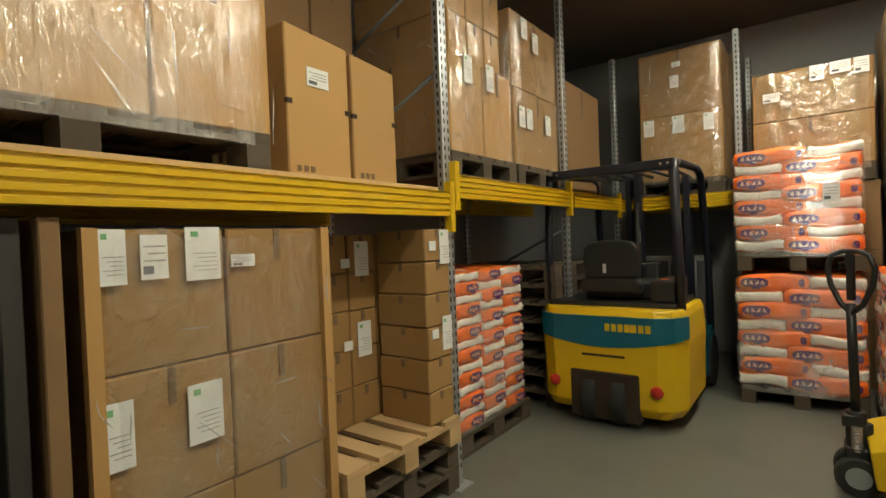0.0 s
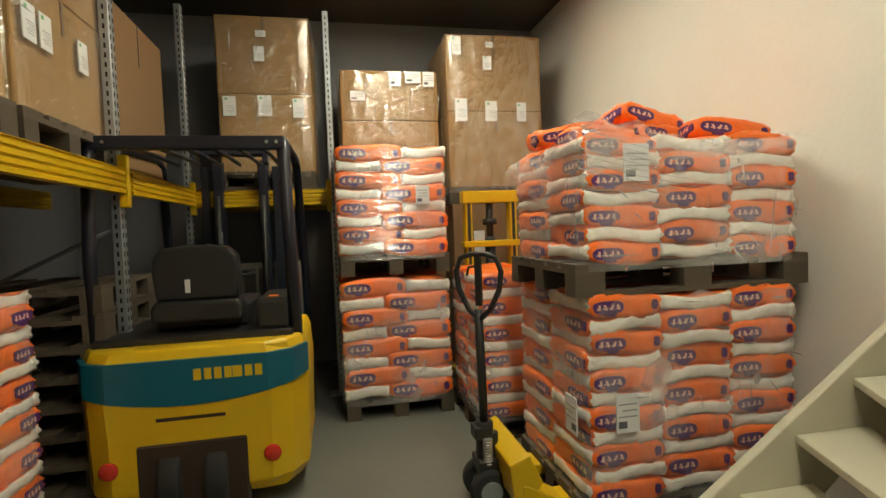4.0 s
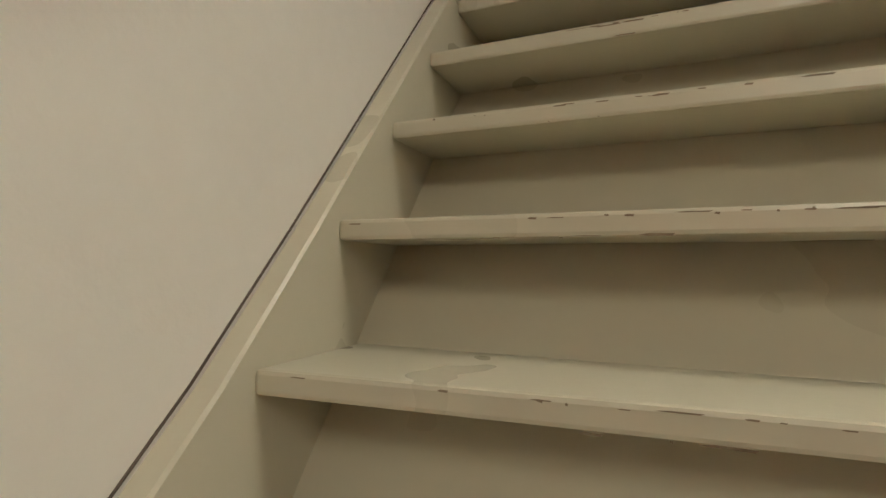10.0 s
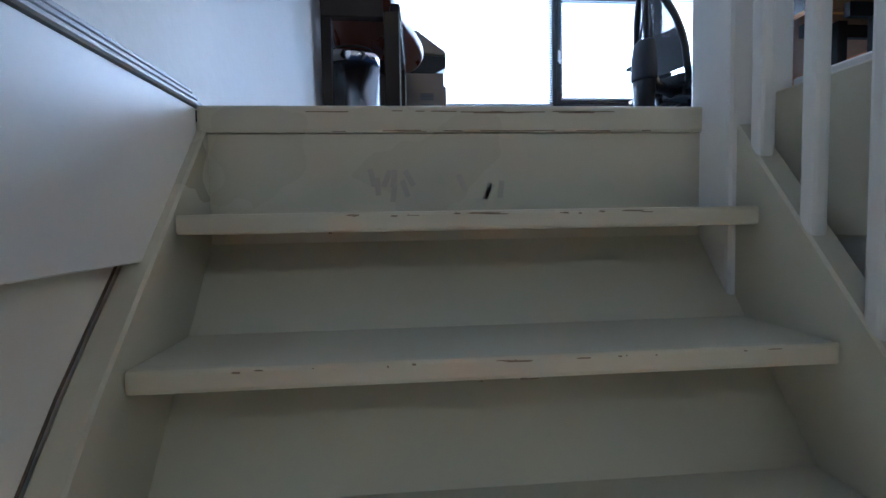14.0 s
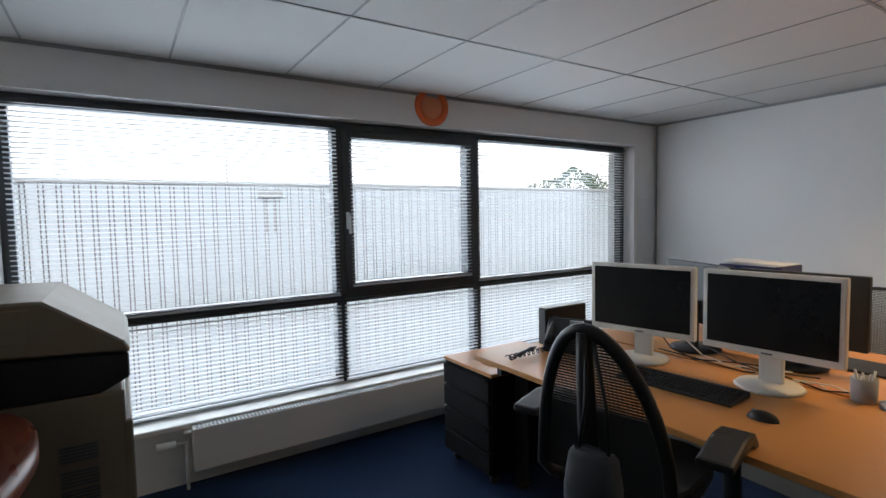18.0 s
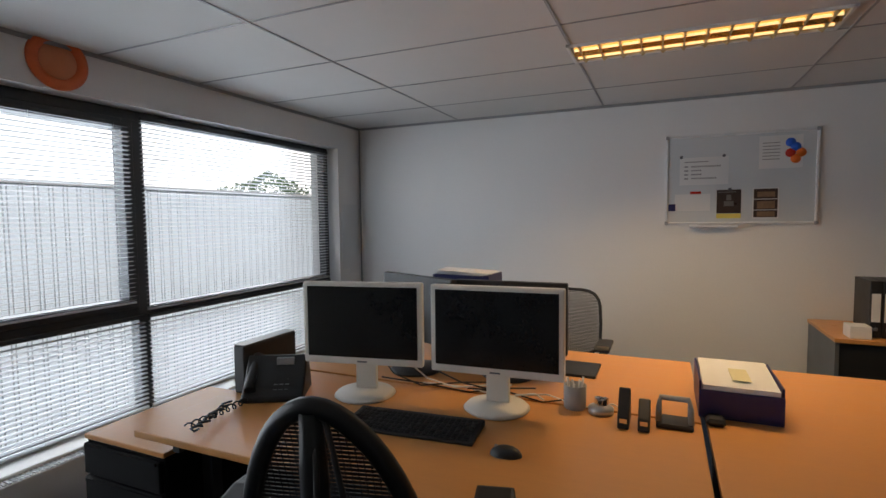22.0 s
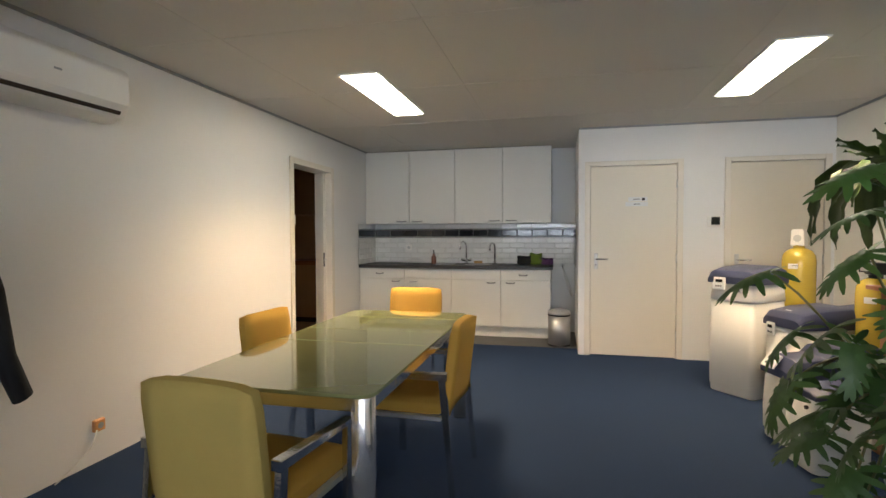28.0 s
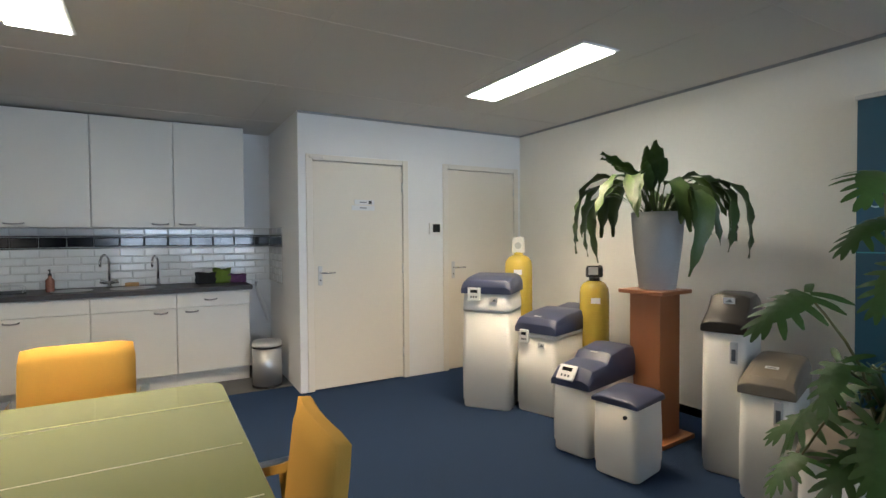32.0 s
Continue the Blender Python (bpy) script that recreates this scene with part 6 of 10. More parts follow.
bmesh.ops.delete(bm, geom=[v for v in bm.verts if v.co.z < -0.004], context="VERTS")
part("shell", bm, M_BLACK, mo, smooth=True)
bm = B()
tube(bm, (0.03, -0.003, 0.024), (0.03, 0.003, 0.024), 0.006, seg=10)
part("wheel", bm, M_GREYM, mo)

ph = thing("desk_phone", "black desk telephone with keypad and coiled cord", "telephone", pose(2.72, 4.58, D, 0, 0, -62))
bm = B()
prism(bm, [(-0.10, 0), (0.10, 0), (0.10, 0.02), (0.06, 0.14), (0.03, 0.16), (-0.06, 0.05), (-0.10, 0.02)], "x", -0.12, 0.12)
part("body", bm, M_BLACK, ph, bevel=0.006)
bm = B()
hose(bm, [(-0.085, -0.09, 0.05), (-0.09, -0.06, 0.075), (-0.09, 0.03, 0.13), (-0.085, 0.06, 0.145)], [0.024, 0.018, 0.018, 0.024], 10)
part("handset", bm, M_BLACK, ph)
for i in range(4):
    for j in range(3):
        bm = B()
        box(bm, 0.0 + j * 0.022, -0.070 + i * 0.016, 0.052 + i * 0.0165 - 0.02, 0.015 + j * 0.022, -0.059 + i * 0.016, 0.064 + i * 0.0165 - 0.02)
        part("key", bm, M_GREYM, ph)
bm = B()
box(bm, 0.0, 0.0, 0.112, 0.07, 0.045, 0.15)
part("display", bm, M_GREYM, ph)
bm = B()
hose(bm, [(-0.10 + 0.012 * math.cos(i * 0.9) - 0.002 * i, -0.10 - 0.004 * i, 0.014 + 0.012 * math.sin(i * 0.9)) for i in range(60)], 0.003, 5)
part("coiled_cord", bm, M_BLACK, ph)
pc = thing("mini_computer", "small black desktop computer beside the telephone", "computer", pose(2.83, 4.735, D))
bm = B()
box(bm, -0.16, -0.03, 0, 0.16, 0.03, 0.20)
part("case", bm, M_BLACK, pc, bevel=0.006)
bm = B()
box(bm, -0.155, -0.028, 0.2, 0.155, 0.028, 0.203)
part("lid", bm, M_GREYM, pc)
for i in range(4):
    cb = B()
    y0, y1 = 4.25 - 0.2 * i, 3.9 - 0.15 * i
    hose(cb, [(3.0, y0, D + 0.03), (3.05 + 0.02 * i, (y0 + y1) / 2, D + 0.008), (3.02, y1 - 0.05, D + 0.008), (3.10, y1 - 0.15, D + 0.008), (3.04, y1 - 0.2, D + 0.01)], 0.0035, 6)
    solid("monitor_cable", cb, M_WALL if i % 2 else M_BLACK, "thin cable lying on the desk behind monitors", "cable", group="desk cables")

pen = thing("pen_cup", "wire mesh cup full of paper clips", "pen cup", pose(3.03, 3.43, D))
bm = B()
lathe(bm, [(0.036, 0), (0.04, 0.004), (0.042, 0.09), (0.040, 0.09), (0.036, 0.004)], 18)
part("cup", bm, M_GREYM, pen)
for i in range(7):
    bm = B()
    a = i * 0.9
    tube(bm, (0.02 * math.cos(a), 0.02 * math.sin(a), 0.02), (0.032 * math.cos(a + 0.5), 0.03 * math.sin(a + 0.5), 0.10 + 0.01 * (i % 3)), 0.004, seg=6)
    part("clip", bm, M_WHITE if i % 2 else M_STEEL, pen)
tp = thing("tape_roll", "steel-rimmed paper clip dish", "dish", pose(3.02, 3.335, D))
bm = B()
lathe(bm, [(0.0, 0), (0.045, 0), (0.046, 0.02), (0.03, 0.026), (0.028, 0.03), (0.0, 0.03)], 20)
part("base", bm, M_STEEL, tp)
bm = B()
for i in range(8):
    a = i * 0.8
    box(bm, 0.015 * math.cos(a) - 0.008, 0.015 * math.sin(a) - 0.008, 0.028, 0.015 * math.cos(a) + 0.008, 0.015 * math.sin(a) + 0.008, 0.05 + 0.003 * (i % 3), pose(0, 0, 0, 0, 0, 10 * i))
part("paper_clip", bm, M_CHROME, tp)["kind"] = "stuff"
for y, up in ((3.25, 1), (3.185, 0.72)):
    sp = thing("stapler", "black stapler standing on the desk", "stapler", pose(2.95, y, D), "staplers on the desk")
    bm = B()
    prism(bm, [(-0.06, 0), (0.07, 0), (0.07, 0.03), (0.05, 0.11 * up), (0.02, 0.12 * up), (-0.05, 0.04)], "y", -0.019, 0.019)
    part("body", bm, M_BLACK, sp, bevel=0.006, seg=2)
    bm = B()
    box(bm, -0.055, -0.012, 0.012, -0.048, 0.012, 0.035)
    part("jaw", bm, M_CHROME, sp)
pu = thing("hole_punch", "black and grey hole punch on the desk", "hole punch", pose(3.0, 3.09, D))
bm = B()
box(bm, -0.05, -0.058, 0, 0.05, 0.058, 0.016)
part("base", bm, M_BLACK, pu, bevel=0.004)
bm = B()
hose(bm, [(-0.03, -0.05, 0.016), (-0.01, -0.05, 0.06), (0.02, -0.045, 0.085), (0.02, 0.045, 0.085), (-0.01, 0.05, 0.06), (-0.03, 0.05, 0.016)], 0.010, 8)
part("lever", bm, M_GREYM, pu)
tr = thing("paper_tray", "dark blue plastic tray filled with paper", "tray", pose(3.27, 2.88, D))
for a in ((-0.16, -0.13, 0, 0.16, 0.13, 0.006), (-0.16, -0.13, 0.006, -0.152, 0.13, 0.10), (-0.152, -0.13, 0.006, 0.16, -0.122, 0.13), (-0.152, 0.122, 0.006, 0.16, 0.13, 0.13)):
    bm = B()
    box(bm, *a)
    part("tray_wall", bm, M_NAVYP, tr, bevel=0.002)
bm = B()
box(bm, -0.148, -0.118, 0.008, 0.165, 0.118, 0.125, pose(0, 0, 0.0, 0, -3, 0))
part("paper_block", bm, M_PAPER, tr)
bm = B()
box(bm, -0.10, -0.04, 0.126, 0.10, 0.02, 0.128)
part("yellow_note", bm, mat("faded_note", (0.62, 0.58, 0.36), 0.7), tr)
bm = B()
box(bm, -0.035, -0.03, 0, 0.035, 0.03, 0.025)
solid("black_puck", bm, M_BLACK, "small black desk gadget beside the tray", "gadget", bevel=0.01, m=pose(3.06, 2.96, D))
fl = B()
box(fl, 0, 0, 0, 0.22, 0.31, 0.012)
solid("mobile_phone", fl, M_BLACK, "flat black folder lying on the desk", "folder", bevel=0.003, m=pose(3.40, 3.40, D))

# drawer unit
dr = thing("drawer_unit", "black steel drawer pedestal on castors under the desk", "drawer unit", pose(2.36, 4.98, H))
bm = B()
box(bm, -0.02, -0.22, 0.06, 0.56, 0.22, 0.60)
part("carcass", bm, M_CASEB, dr, bevel=0.004)
bm = B()
box(bm, -0.03, -0.225, 0.60, 0.57, 0.225, 0.62)
part("top", bm, M_DESK, dr, bevel=0.003)
for i in range(4):
    bm = B()
    box(bm, -0.04, -0.215, 0.075 + i * 0.131, -0.021, 0.215, 0.195 + i * 0.131)
    dd = part("drawer_front", bm, M_CASEB, dr, bevel=0.004)
    bm = B()
    box(bm, -0.048, -0.20, 0.18 + i * 0.131, -0.04, 0.20, 0.192 + i * 0.131)
    part("pull", bm, M_CASEB, dd)
for sx in (0.03, 0.5):
    for sy in (-0.17, 0.17):
        bm = B()
        tube(bm, (sx, sy - 0.012, 0.03), (sx, sy + 0.012, 0.03), 0.03, seg=14)
        part("castor", bm, M_RUBBER, dr)
bm = B()
box(bm, 0, 0, 0, 0.15, 0.10, 0.006)
solid("red_note", bm, M_DISCI, "small reddish note pad on the drawer unit", "note", m=pose(2.42, 4.86, H + 0.62))


# ---- office chairs ----
def task_chair(label, m, mesh_m, tall=True):
    """Faces +y before turning; the back stands at -y."""
    t = thing("office_chair", label, "office chair", m, "office chairs")
    lift = 0.135 if tall else 0.0
    for i in range(5):
        a = math.radians((55 if tall else 90) + i * 72)
        bm = B()
        hose(bm, [(0.03 * math.cos(a), 0.03 * math.sin(a), 0.115), (0.16 * math.cos(a), 0.16 * math.sin(a), 0.10), (0.325 * math.cos(a), 0.325 * math.sin(a), 0.065)], [0.026, 0.022, 0.014], 8)
        arm = part("base_arm", bm, M_CHROME, t, "polished five-star base arm")
        bm = B()
        x, y = 0.315 * math.cos(a), 0.315 * math.sin(a)
        tube(bm, (x - 0.025 * math.sin(a), y + 0.025 * math.cos(a), 0.028), (x + 0.025 * math.sin(a), y - 0.025 * math.cos(a), 0.028), 0.028, seg=14)
        part("castor", bm, M_RUBBER, arm)
    bm = B()
    tube(bm, (0, 0, 0.08), (0, 0, 0.25), 0.028, seg=14)
    part("column_sleeve", bm, M_BLACK, t)
    bm = B()
    tube(bm, (0, 0, 0.22), (0, 0, 0.38 + lift), 0.016, seg=12)
    part("gas_column", bm, M_CHROME if tall else M_BLACK, t)
    bm = B()
    box(bm, -0.09, -0.14, 0.37 + lift, 0.09, 0.14, 0.42 + lift)
    part("mechanism", bm, M_BLACK, t, bevel=0.01)
    for s in (-1, 1):
        bm = B()
        tube(bm, (s * 0.09, 0.05, 0.39 + lift), (s * 0.20, 0.06, 0.37 + lift), 0.006, seg=6)
        tube(bm, (s * 0.20, 0.06, 0.37 + lift), (s * 0.25, 0.06, 0.365 + lift), 0.012, seg=8)
        part("lever", bm, M_BLACK, t)
    bm = B()
    pts = [(0.22 * math.copysign(abs(math.cos(q)) ** 0.6, math.cos(q)), 0.02 + 0.23 * math.copysign(abs(math.sin(q)) ** 0.6, math.sin(q))) for q in (6.2832 * k / 20 for k in range(20))]
    prism(bm, pts, "z", 0.42 + lift, 0.485 + lift)
    part("seat", bm, M_MESHB, t, "black padded seat", bevel=0.022, seg=3)
    # back: an oval hoop with mesh strips
    hgt, wide = (0.59, 0.215) if tall else (0.43, 0.25)
    cz, yb = (0.55 if tall else 0.52) + hgt / 2, -0.24
    oval_pts = []
    for k in range(29):
        q = 6.2832 * k / 28
        wx = wide * (1 - (0.28 if tall else 0.06) * max(0, math.sin(q)))
        e = 0.85 if tall else 0.42
        oval_pts.append((wx * math.copysign(abs(math.cos(q)) ** e, math.cos(q)), yb - 0.06 * (0.5 + 0.5 * math.sin(q)) ** 2 - 0.02, cz + hgt / 2 * math.copysign(abs(math.sin(q)) ** e, math.sin(q))))
    if tall:
        # an arch that widens towards the seat
        oval_pts = [(-0.10, -0.13, 0.55), (-0.19, -0.20, 0.59)]
        for k in range(25):
            q = math.pi * k / 24
            rise = math.sin(q)
            oval_pts.append((-math.cos(q) * (0.205 - 0.05 * rise), -0.23 - 0.11 * rise ** 1.4, 0.63 + 0.485 * rise ** 0.75))
        oval_pts += [(0.19, -0.20, 0.59), (0.10, -0.13, 0.55)]
    bm = B()
    hose(bm, oval_pts, 0.020 if tall else 0.011, 8)
    hoop = part("back_hoop", bm, M_BLACK, t, "dark back frame")
    if tall:
        bm = B()
        hose(bm, [(0, -0.14, 0.53), (0, -0.29, 0.58), (0, -0.31, 0.75), (0, -0.335, 1.0), (0, -0.345, 1.11)], [0.03, 0.035, 0.03, 0.026, 0.02], 8)
        part("back_spine", bm, M_BLACK, t)
    else:
        bm = B()
        hose(bm, [(0, -0.12, 0.40), (0, -0.27, 0.44), (0, -0.285, 0.60)], 0.025, 8)
        part("back_spine", bm, M_BLACK, t)
    # woven back: thin weft and warp strips in one sheet
    bm = B()

    def sheet(z):
        """Half width and depth of the back at height z."""
        if tall:
            rise = max(0.0, min(1.0, (z - 0.63) / 0.485)) ** (1 / 0.75)
            return math.sqrt(max(0.0, 1 - rise * rise)) * (0.205 - 0.05 * rise), -0.23 - 0.11 * rise ** 1.4
        sn = max(-1, min(1, (z - cz) / (hgt / 2)))
        q = math.asin(math.copysign(abs(sn) ** (1 / 0.42), sn))
        return wide * (1 - 0.06 * max(0, math.sin(q))) * abs(math.cos(q)) ** 0.42, yb - 0.06 * (0.5 + 0.5 * math.sin(q)) ** 2 - 0.02

    z0, z1 = (0.635, 1.105) if tall else (cz - hgt / 2 + 0.01, cz + hgt / 2 - 0.008)
    n = int((z1 - z0) / 0.0095)
    for k in range(n):
        z = z0 + (z1 - z0) * k / n
        half, y = sheet(z)
        thick = 0.0045 if tall and z < 0.86 else 0.0028
        box(bm, -half, y - 0.0015, z - thick, half, y + 0.0015, z + thick)
    for k in range(-16, 17):
        x = k * 0.0135
        prev = None
        for s in range(41):
            z = z0 + (z1 - z0) * s / 40
            half, y = sheet(z)
            if half < abs(x) + 0.002:
                prev = None
                continue
            cur = [bm.verts.new((x - 0.0012, y - 0.0005, z)), bm.verts.new((x + 0.0012, y - 0.0005, z))]
            if prev:
                bm.faces.new((prev[0], prev[1], cur[1], cur[0]))
            prev = cur
    net = part("back_mesh", bm, mesh_m, hoop, "see-through woven mesh")
    net["kind"] = "stuff"
    for s in (-1, 1):
        bm = B()
        hose(bm, [(s * 0.10, 0.02, 0.41 + lift), (s * 0.27, 0.02, 0.38 + lift), (s * 0.295, 0.03, 0.41 + lift), (s * 0.295, 0.01, 0.53 + lift), (s * 0.295, -0.03, 0.62 + lift)], [0.02, 0.024, 0.026, 0.024, 0.03], 8)
        post = part("arm_post", bm, M_BLACK, t)
        bm = B()
        if tall:
            prism(bm, [(-0.20, 0.640 + lift), (-0.20, 0.615 + lift), (0.02, 0.62 + lift), (0.09, 0.585 + lift), (0.105, 0.60 + lift), (0.05, 0.65 + lift), (-0.05, 0.66 + lift)], "x", s * 0.30 - 0.048, s * 0.30 + 0.048)
        else:
            prism(bm, [(-0.13, 0.665), (-0.13, 0.64), (0.12, 0.64), (0.15, 0.655), (0.13, 0.68)], "x", s * 0.30 - 0.045, s * 0.30 + 0.045)
        part("arm_pad", bm, M_BLACK, post, bevel=0.010, seg=2)
    return t


task_chair("black office chair with an oval mesh back and polished base", pose(2.17, 3.784, H, 0, 0, -76), M_MESHB, True)
task_chair("grey mesh-backed office chair on the wall side", pose(4.33, 3.76, H, 0, 0, 90), M_MESHG, False)
task_chair("grey mesh-backed office chair at the desk end", pose(3.06, 2.38, H, 0, 0, -3), M_MESHG, False)
bm = B()
prism(bm, [(1.575, 4.34), (3.03, 4.26), (3.10, 3.35), (1.75, 3.2)], "z", H, H + 0.004)
solid("chair_mat", bm, M_MAT, "translucent grey floor mat under the desk chair", "floor mat")
bm = B()
prism(bm, [(3.55, 4.66), (4.5, 4.62), (4.62, 3.5), (3.5, 3.6)], "z", H, H + 0.004)
solid("chair_mat", bm, M_MAT, "translucent grey floor mat on the wall side", "floor mat")
wb = thing("waste_bin", "round black waste paper bin on the carpet", "waste bin", pose(2.76, 3.24, H))
bm = B()
lathe(bm, [(0.0, 0.01), (0.118, 0.01), (0.143, 0.33), (0.150, 0.33), (0.125, 0.0), (0.0, 0.0)], 24)
part("bucket", bm, M_CASEB, wb)
bm = B()
lathe(bm, [(0.143, 0.318), (0.154, 0.318), (0.156, 0.330), (0.152, 0.336), (0.144, 0.334)], 24)
part("rim", bm, M_CASEB, wb, "rolled black rim")
# added black box fills the dark under the desks, sized to the view
sc = thing("under_desk_filler", "black filler box for the dark area under the desks", "cabinet", pose(0, 0, H))
bm = B()
box(bm, 4.49, 4.24, 0.02, 4.86, 5.06, 0.66)
part("body", bm, M_CASEB, sc, bevel=0.006)
for y in (4.25, 4.66):
    bm = B()
    box(bm, 4.478, y, 0.03, 4.489, y + 0.395, 0.65)
    part("front_panel", bm, M_CASEB, sc, bevel=0.004)
bm = B()
box(bm, 4.52, 4.26, 0, 4.84, 5.04, 0.02)
part("plinth", bm, M_CASEB, sc)
bx = B()
box(bx, 2.95, 4.86, H, 3.2, 5.1, H + 0.16)
solid("small_carton", bx, M_CARD, "small open brown carton on the carpet", "carton", bevel=0.004)
for i in range(6):
    cb = B()
    hose(cb, [(2.75 + 0.07 * i, 4.6 - 0.12 * i, H + 0.68), (2.8 + 0.06 * i, 4.5 - 0.1 * i, H + 0.45 - 0.04 * (i % 3)), (2.95 + 0.05 * i, 4.3 - 0.05 * i, H + 0.5), (3.1, 4.2 - 0.05 * i, H + 0.67)], 0.005, 6)
    solid("hanging_cable", cb, M_BLACK if i % 2 else M_WHITE, "loose cable hanging under the desk", "cable", group="cables under the desk")

# ---- reception desk and copier by the side wall ----
rd = thing("side_desk", "cherry-topped desk with a rounded end on metal legs", "desk", pose(0, 0, H))
bm = B()
top = [(0.02, 3.26)]
for k in range(15):
    q = k / 14
    top.append(((1 - q) ** 3 * 0.36 + 3 * q * (1 - q) ** 2 * 0.42 + 3 * q * q * (1 - q) * 0.60 + q ** 3 * 0.56, (1 - q) ** 3 * 3.26 + 3 * q * (1 - q) ** 2 * 3.75 + 3 * q * q * (1 - q) * 4.0 + q ** 3 * 4.30))
for k in range(1, 9):
    q = k / 8
    top.append(((1 - q) ** 2 * 0.56 + 2 * q * (1 - q) * 0.53 + q * q * 0.34, (1 - q) ** 2 * 4.30 + 2 * q * (1 - q) * 4.60 + q * q * 4.63))
top.append((0.02, 4.63))
rings = []
for z, inset in ((0.865, 0.016), (0.869, 0.006), (0.878, 0.0), (0.906, 0.0), (0.914, 0.003), (0.9185, 0.009), (0.92, 0.018)):
    ring = []
    for k, (x, y) in enumerate(top):
        (ax, ay), (bx_, by_) = top[k - 1], top[(k + 1) % len(top)]
        n_ = Vector((ay - by_, bx_ - ax)).normalized() if 0 < k < len(top) - 1 else Vector((0, 0))
        ring.append(bm.verts.new((x + n_.x * inset, y + n_.y * inset, z)))
    rings.append(ring)
for a, b in zip(rings, rings[1:]):
    for k in range(len(top)):
        bm.faces.new((a[k], a[(k + 1) % len(top)], b[(k + 1) % len(top)], b[k])).smooth = True
bm.faces.new(rings[0][::-1])
bm.faces.new(rings[-1])
part("desktop", bm, M_REDW, rd, "glossy cherry top with a rounded edge")
for y, x0, x1 in ((3.32, 0.328, 0.404), (4.25, 0.395, 0.447)):
    bm = B()
    box(bm, x0, y - 0.03, 0, x1, y + 0.03, 0.80)
    leg = part("leg", bm, M_BROWN, rd, "dark brown square leg", bevel=0.006, seg=2)
    bm = B()
    box(bm, x1 - 0.005, y - 0.031, 0.02, x1 + 0.003, y - 0.022, 0.795)
    part("edge_strip", bm, M_STEELD, leg, "worn metal edge strip")
    bm = B()
    box(bm, 0.03, y - 0.03, 0.77, x0 - 0.002, y + 0.03, 0.863)
    part("cross_rail", bm, M_BROWN, rd, bevel=0.004)
    bm = B()
    box(bm, 0.03, y - 0.03, 0, 0.08, y + 0.03, 0.768)
    part("leg", bm, M_BROWN, rd, "dark brown square leg", bevel=0.006, seg=2)
bm = B()
prism(bm, [(0.362, 3.352), (0.404, 3.352), (0.446, 4.218), (0.404, 4.218)], "z", 0.79, 0.862)
part("apron", bm, M_BROWN, rd, bevel=0.004)
bm = B()
prism(bm, [(0.405, 3.352), (0.410, 3.352), (0.452, 4.218), (0.447, 4.218)], "z", 0.835, 0.861)
part("rail_edge", bm, M_STEELD, rd, "worn metal edge strip")
for y, a in ((3.62, -4), (3.86, 3)):
    dt = thing("document_tray", "black open document tray with curling papers on the side desk", "tray", pose(0.15, y, H + 0.921, 0, 0, a), "trays on the side desk")
    for b in ((-0.13, -0.11, 0, 0.12, 0.10, 0.005), (-0.13, -0.11, 0.005, 0.12, -0.103, 0.082), (-0.13, -0.102, 0.005, -0.123, 0.10, 0.075)):
        bm = B()
        box(bm, *b)
        part("tray_wall", bm, M_BLACK, dt, bevel=0.002)
    for i in range(5):
        bm = B()
        pts = []
        for k in range(9):
            q = k / 8
            pts.append((-0.085 + 0.18 * q, 0.050 * (1 - q) ** 2.2 + 0.006 + 0.0025 * i))
        prism(bm, pts + [(u, v + 0.0012) for u, v in reversed(pts)], "x", -0.115 + 0.004 * i, 0.105 + 0.006 * i)
        part("sheet", bm, M_PAPER, dt)
sb = thing("steel_bin", "brushed steel waste bin with a black rim under the desk", "waste bin", pose(0.155, 3.56, H))
bm = B()
lathe(bm, [(0.0, 0.0), (0.135, 0.0), (0.14, 0.01), (0.14, 0.66), (0.0, 0.66)], 32)
part("drum", bm, M_STEELD, sb)
bm = B()
lathe(bm, [(0.142, 0.61), (0.144, 0.66), (0.13, 0.675), (0.10, 0.67), (0.0, 0.66)], 32)
part("rim", bm, M_CHROME, sb)
bm = B()
lathe(bm, [(0.0, 0.705), (0.11, 0.693), (0.128, 0.674)], 32)
part("lid", bm, M_BLACK, sb)
pr = thing("printer", "black inkjet printer on the cherry desk", "printer", pose(0.17, 4.42, H + 0.92, 0, 0, -42) @ Matrix.Diagonal((1, 1.05, 1.2, 1)))
bm = B()
prism(bm, [(0.0, -0.215), (0.10, -0.225), (0.145, -0.20), (0.15, -0.12), (0.15, 0.12), (0.145, 0.20), (0.10, 0.225), (-0.12, 0.215), (-0.13, 0.08)], "z", 0.012, 0.145)
part("body", bm, M_BLACK, pr, bevel=0.022, seg=3)
bm = B()
prism(bm, [(0.02, -0.19), (0.13, -0.19), (0.13, 0.19), (-0.10, 0.19), (-0.11, 0.05)], "z", 0.0, 0.014)
part("foot", bm, M_RUBBER, pr)
bm = B()
prism(bm, [(0.05, 0.147), (0.10, 0.147), (0.154, 0.10), (0.154, 0.05), (0.12, 0.05)], "y", -0.105, 0.105)
front = part("front_panel", bm, M_GREYM, pr, "silver grey sloping front", bevel=0.004)
for i, z in enumerate((0.055, 0.072, 0.089)):
    bm = B()
    box(bm, 0.150, -0.10, z, 0.160 - 0.002 * i, 0.10, z + 0.009)
    part("paper_slot", bm, M_STEEL if i != 1 else M_BLACK, front, "silver paper outlet", bevel=0.002)
bm = B()
prism(bm, [(0.06, 0.1485), (0.098, 0.1485), (0.115, 0.136), (0.112, 0.133)], "y", -0.09, 0.09)
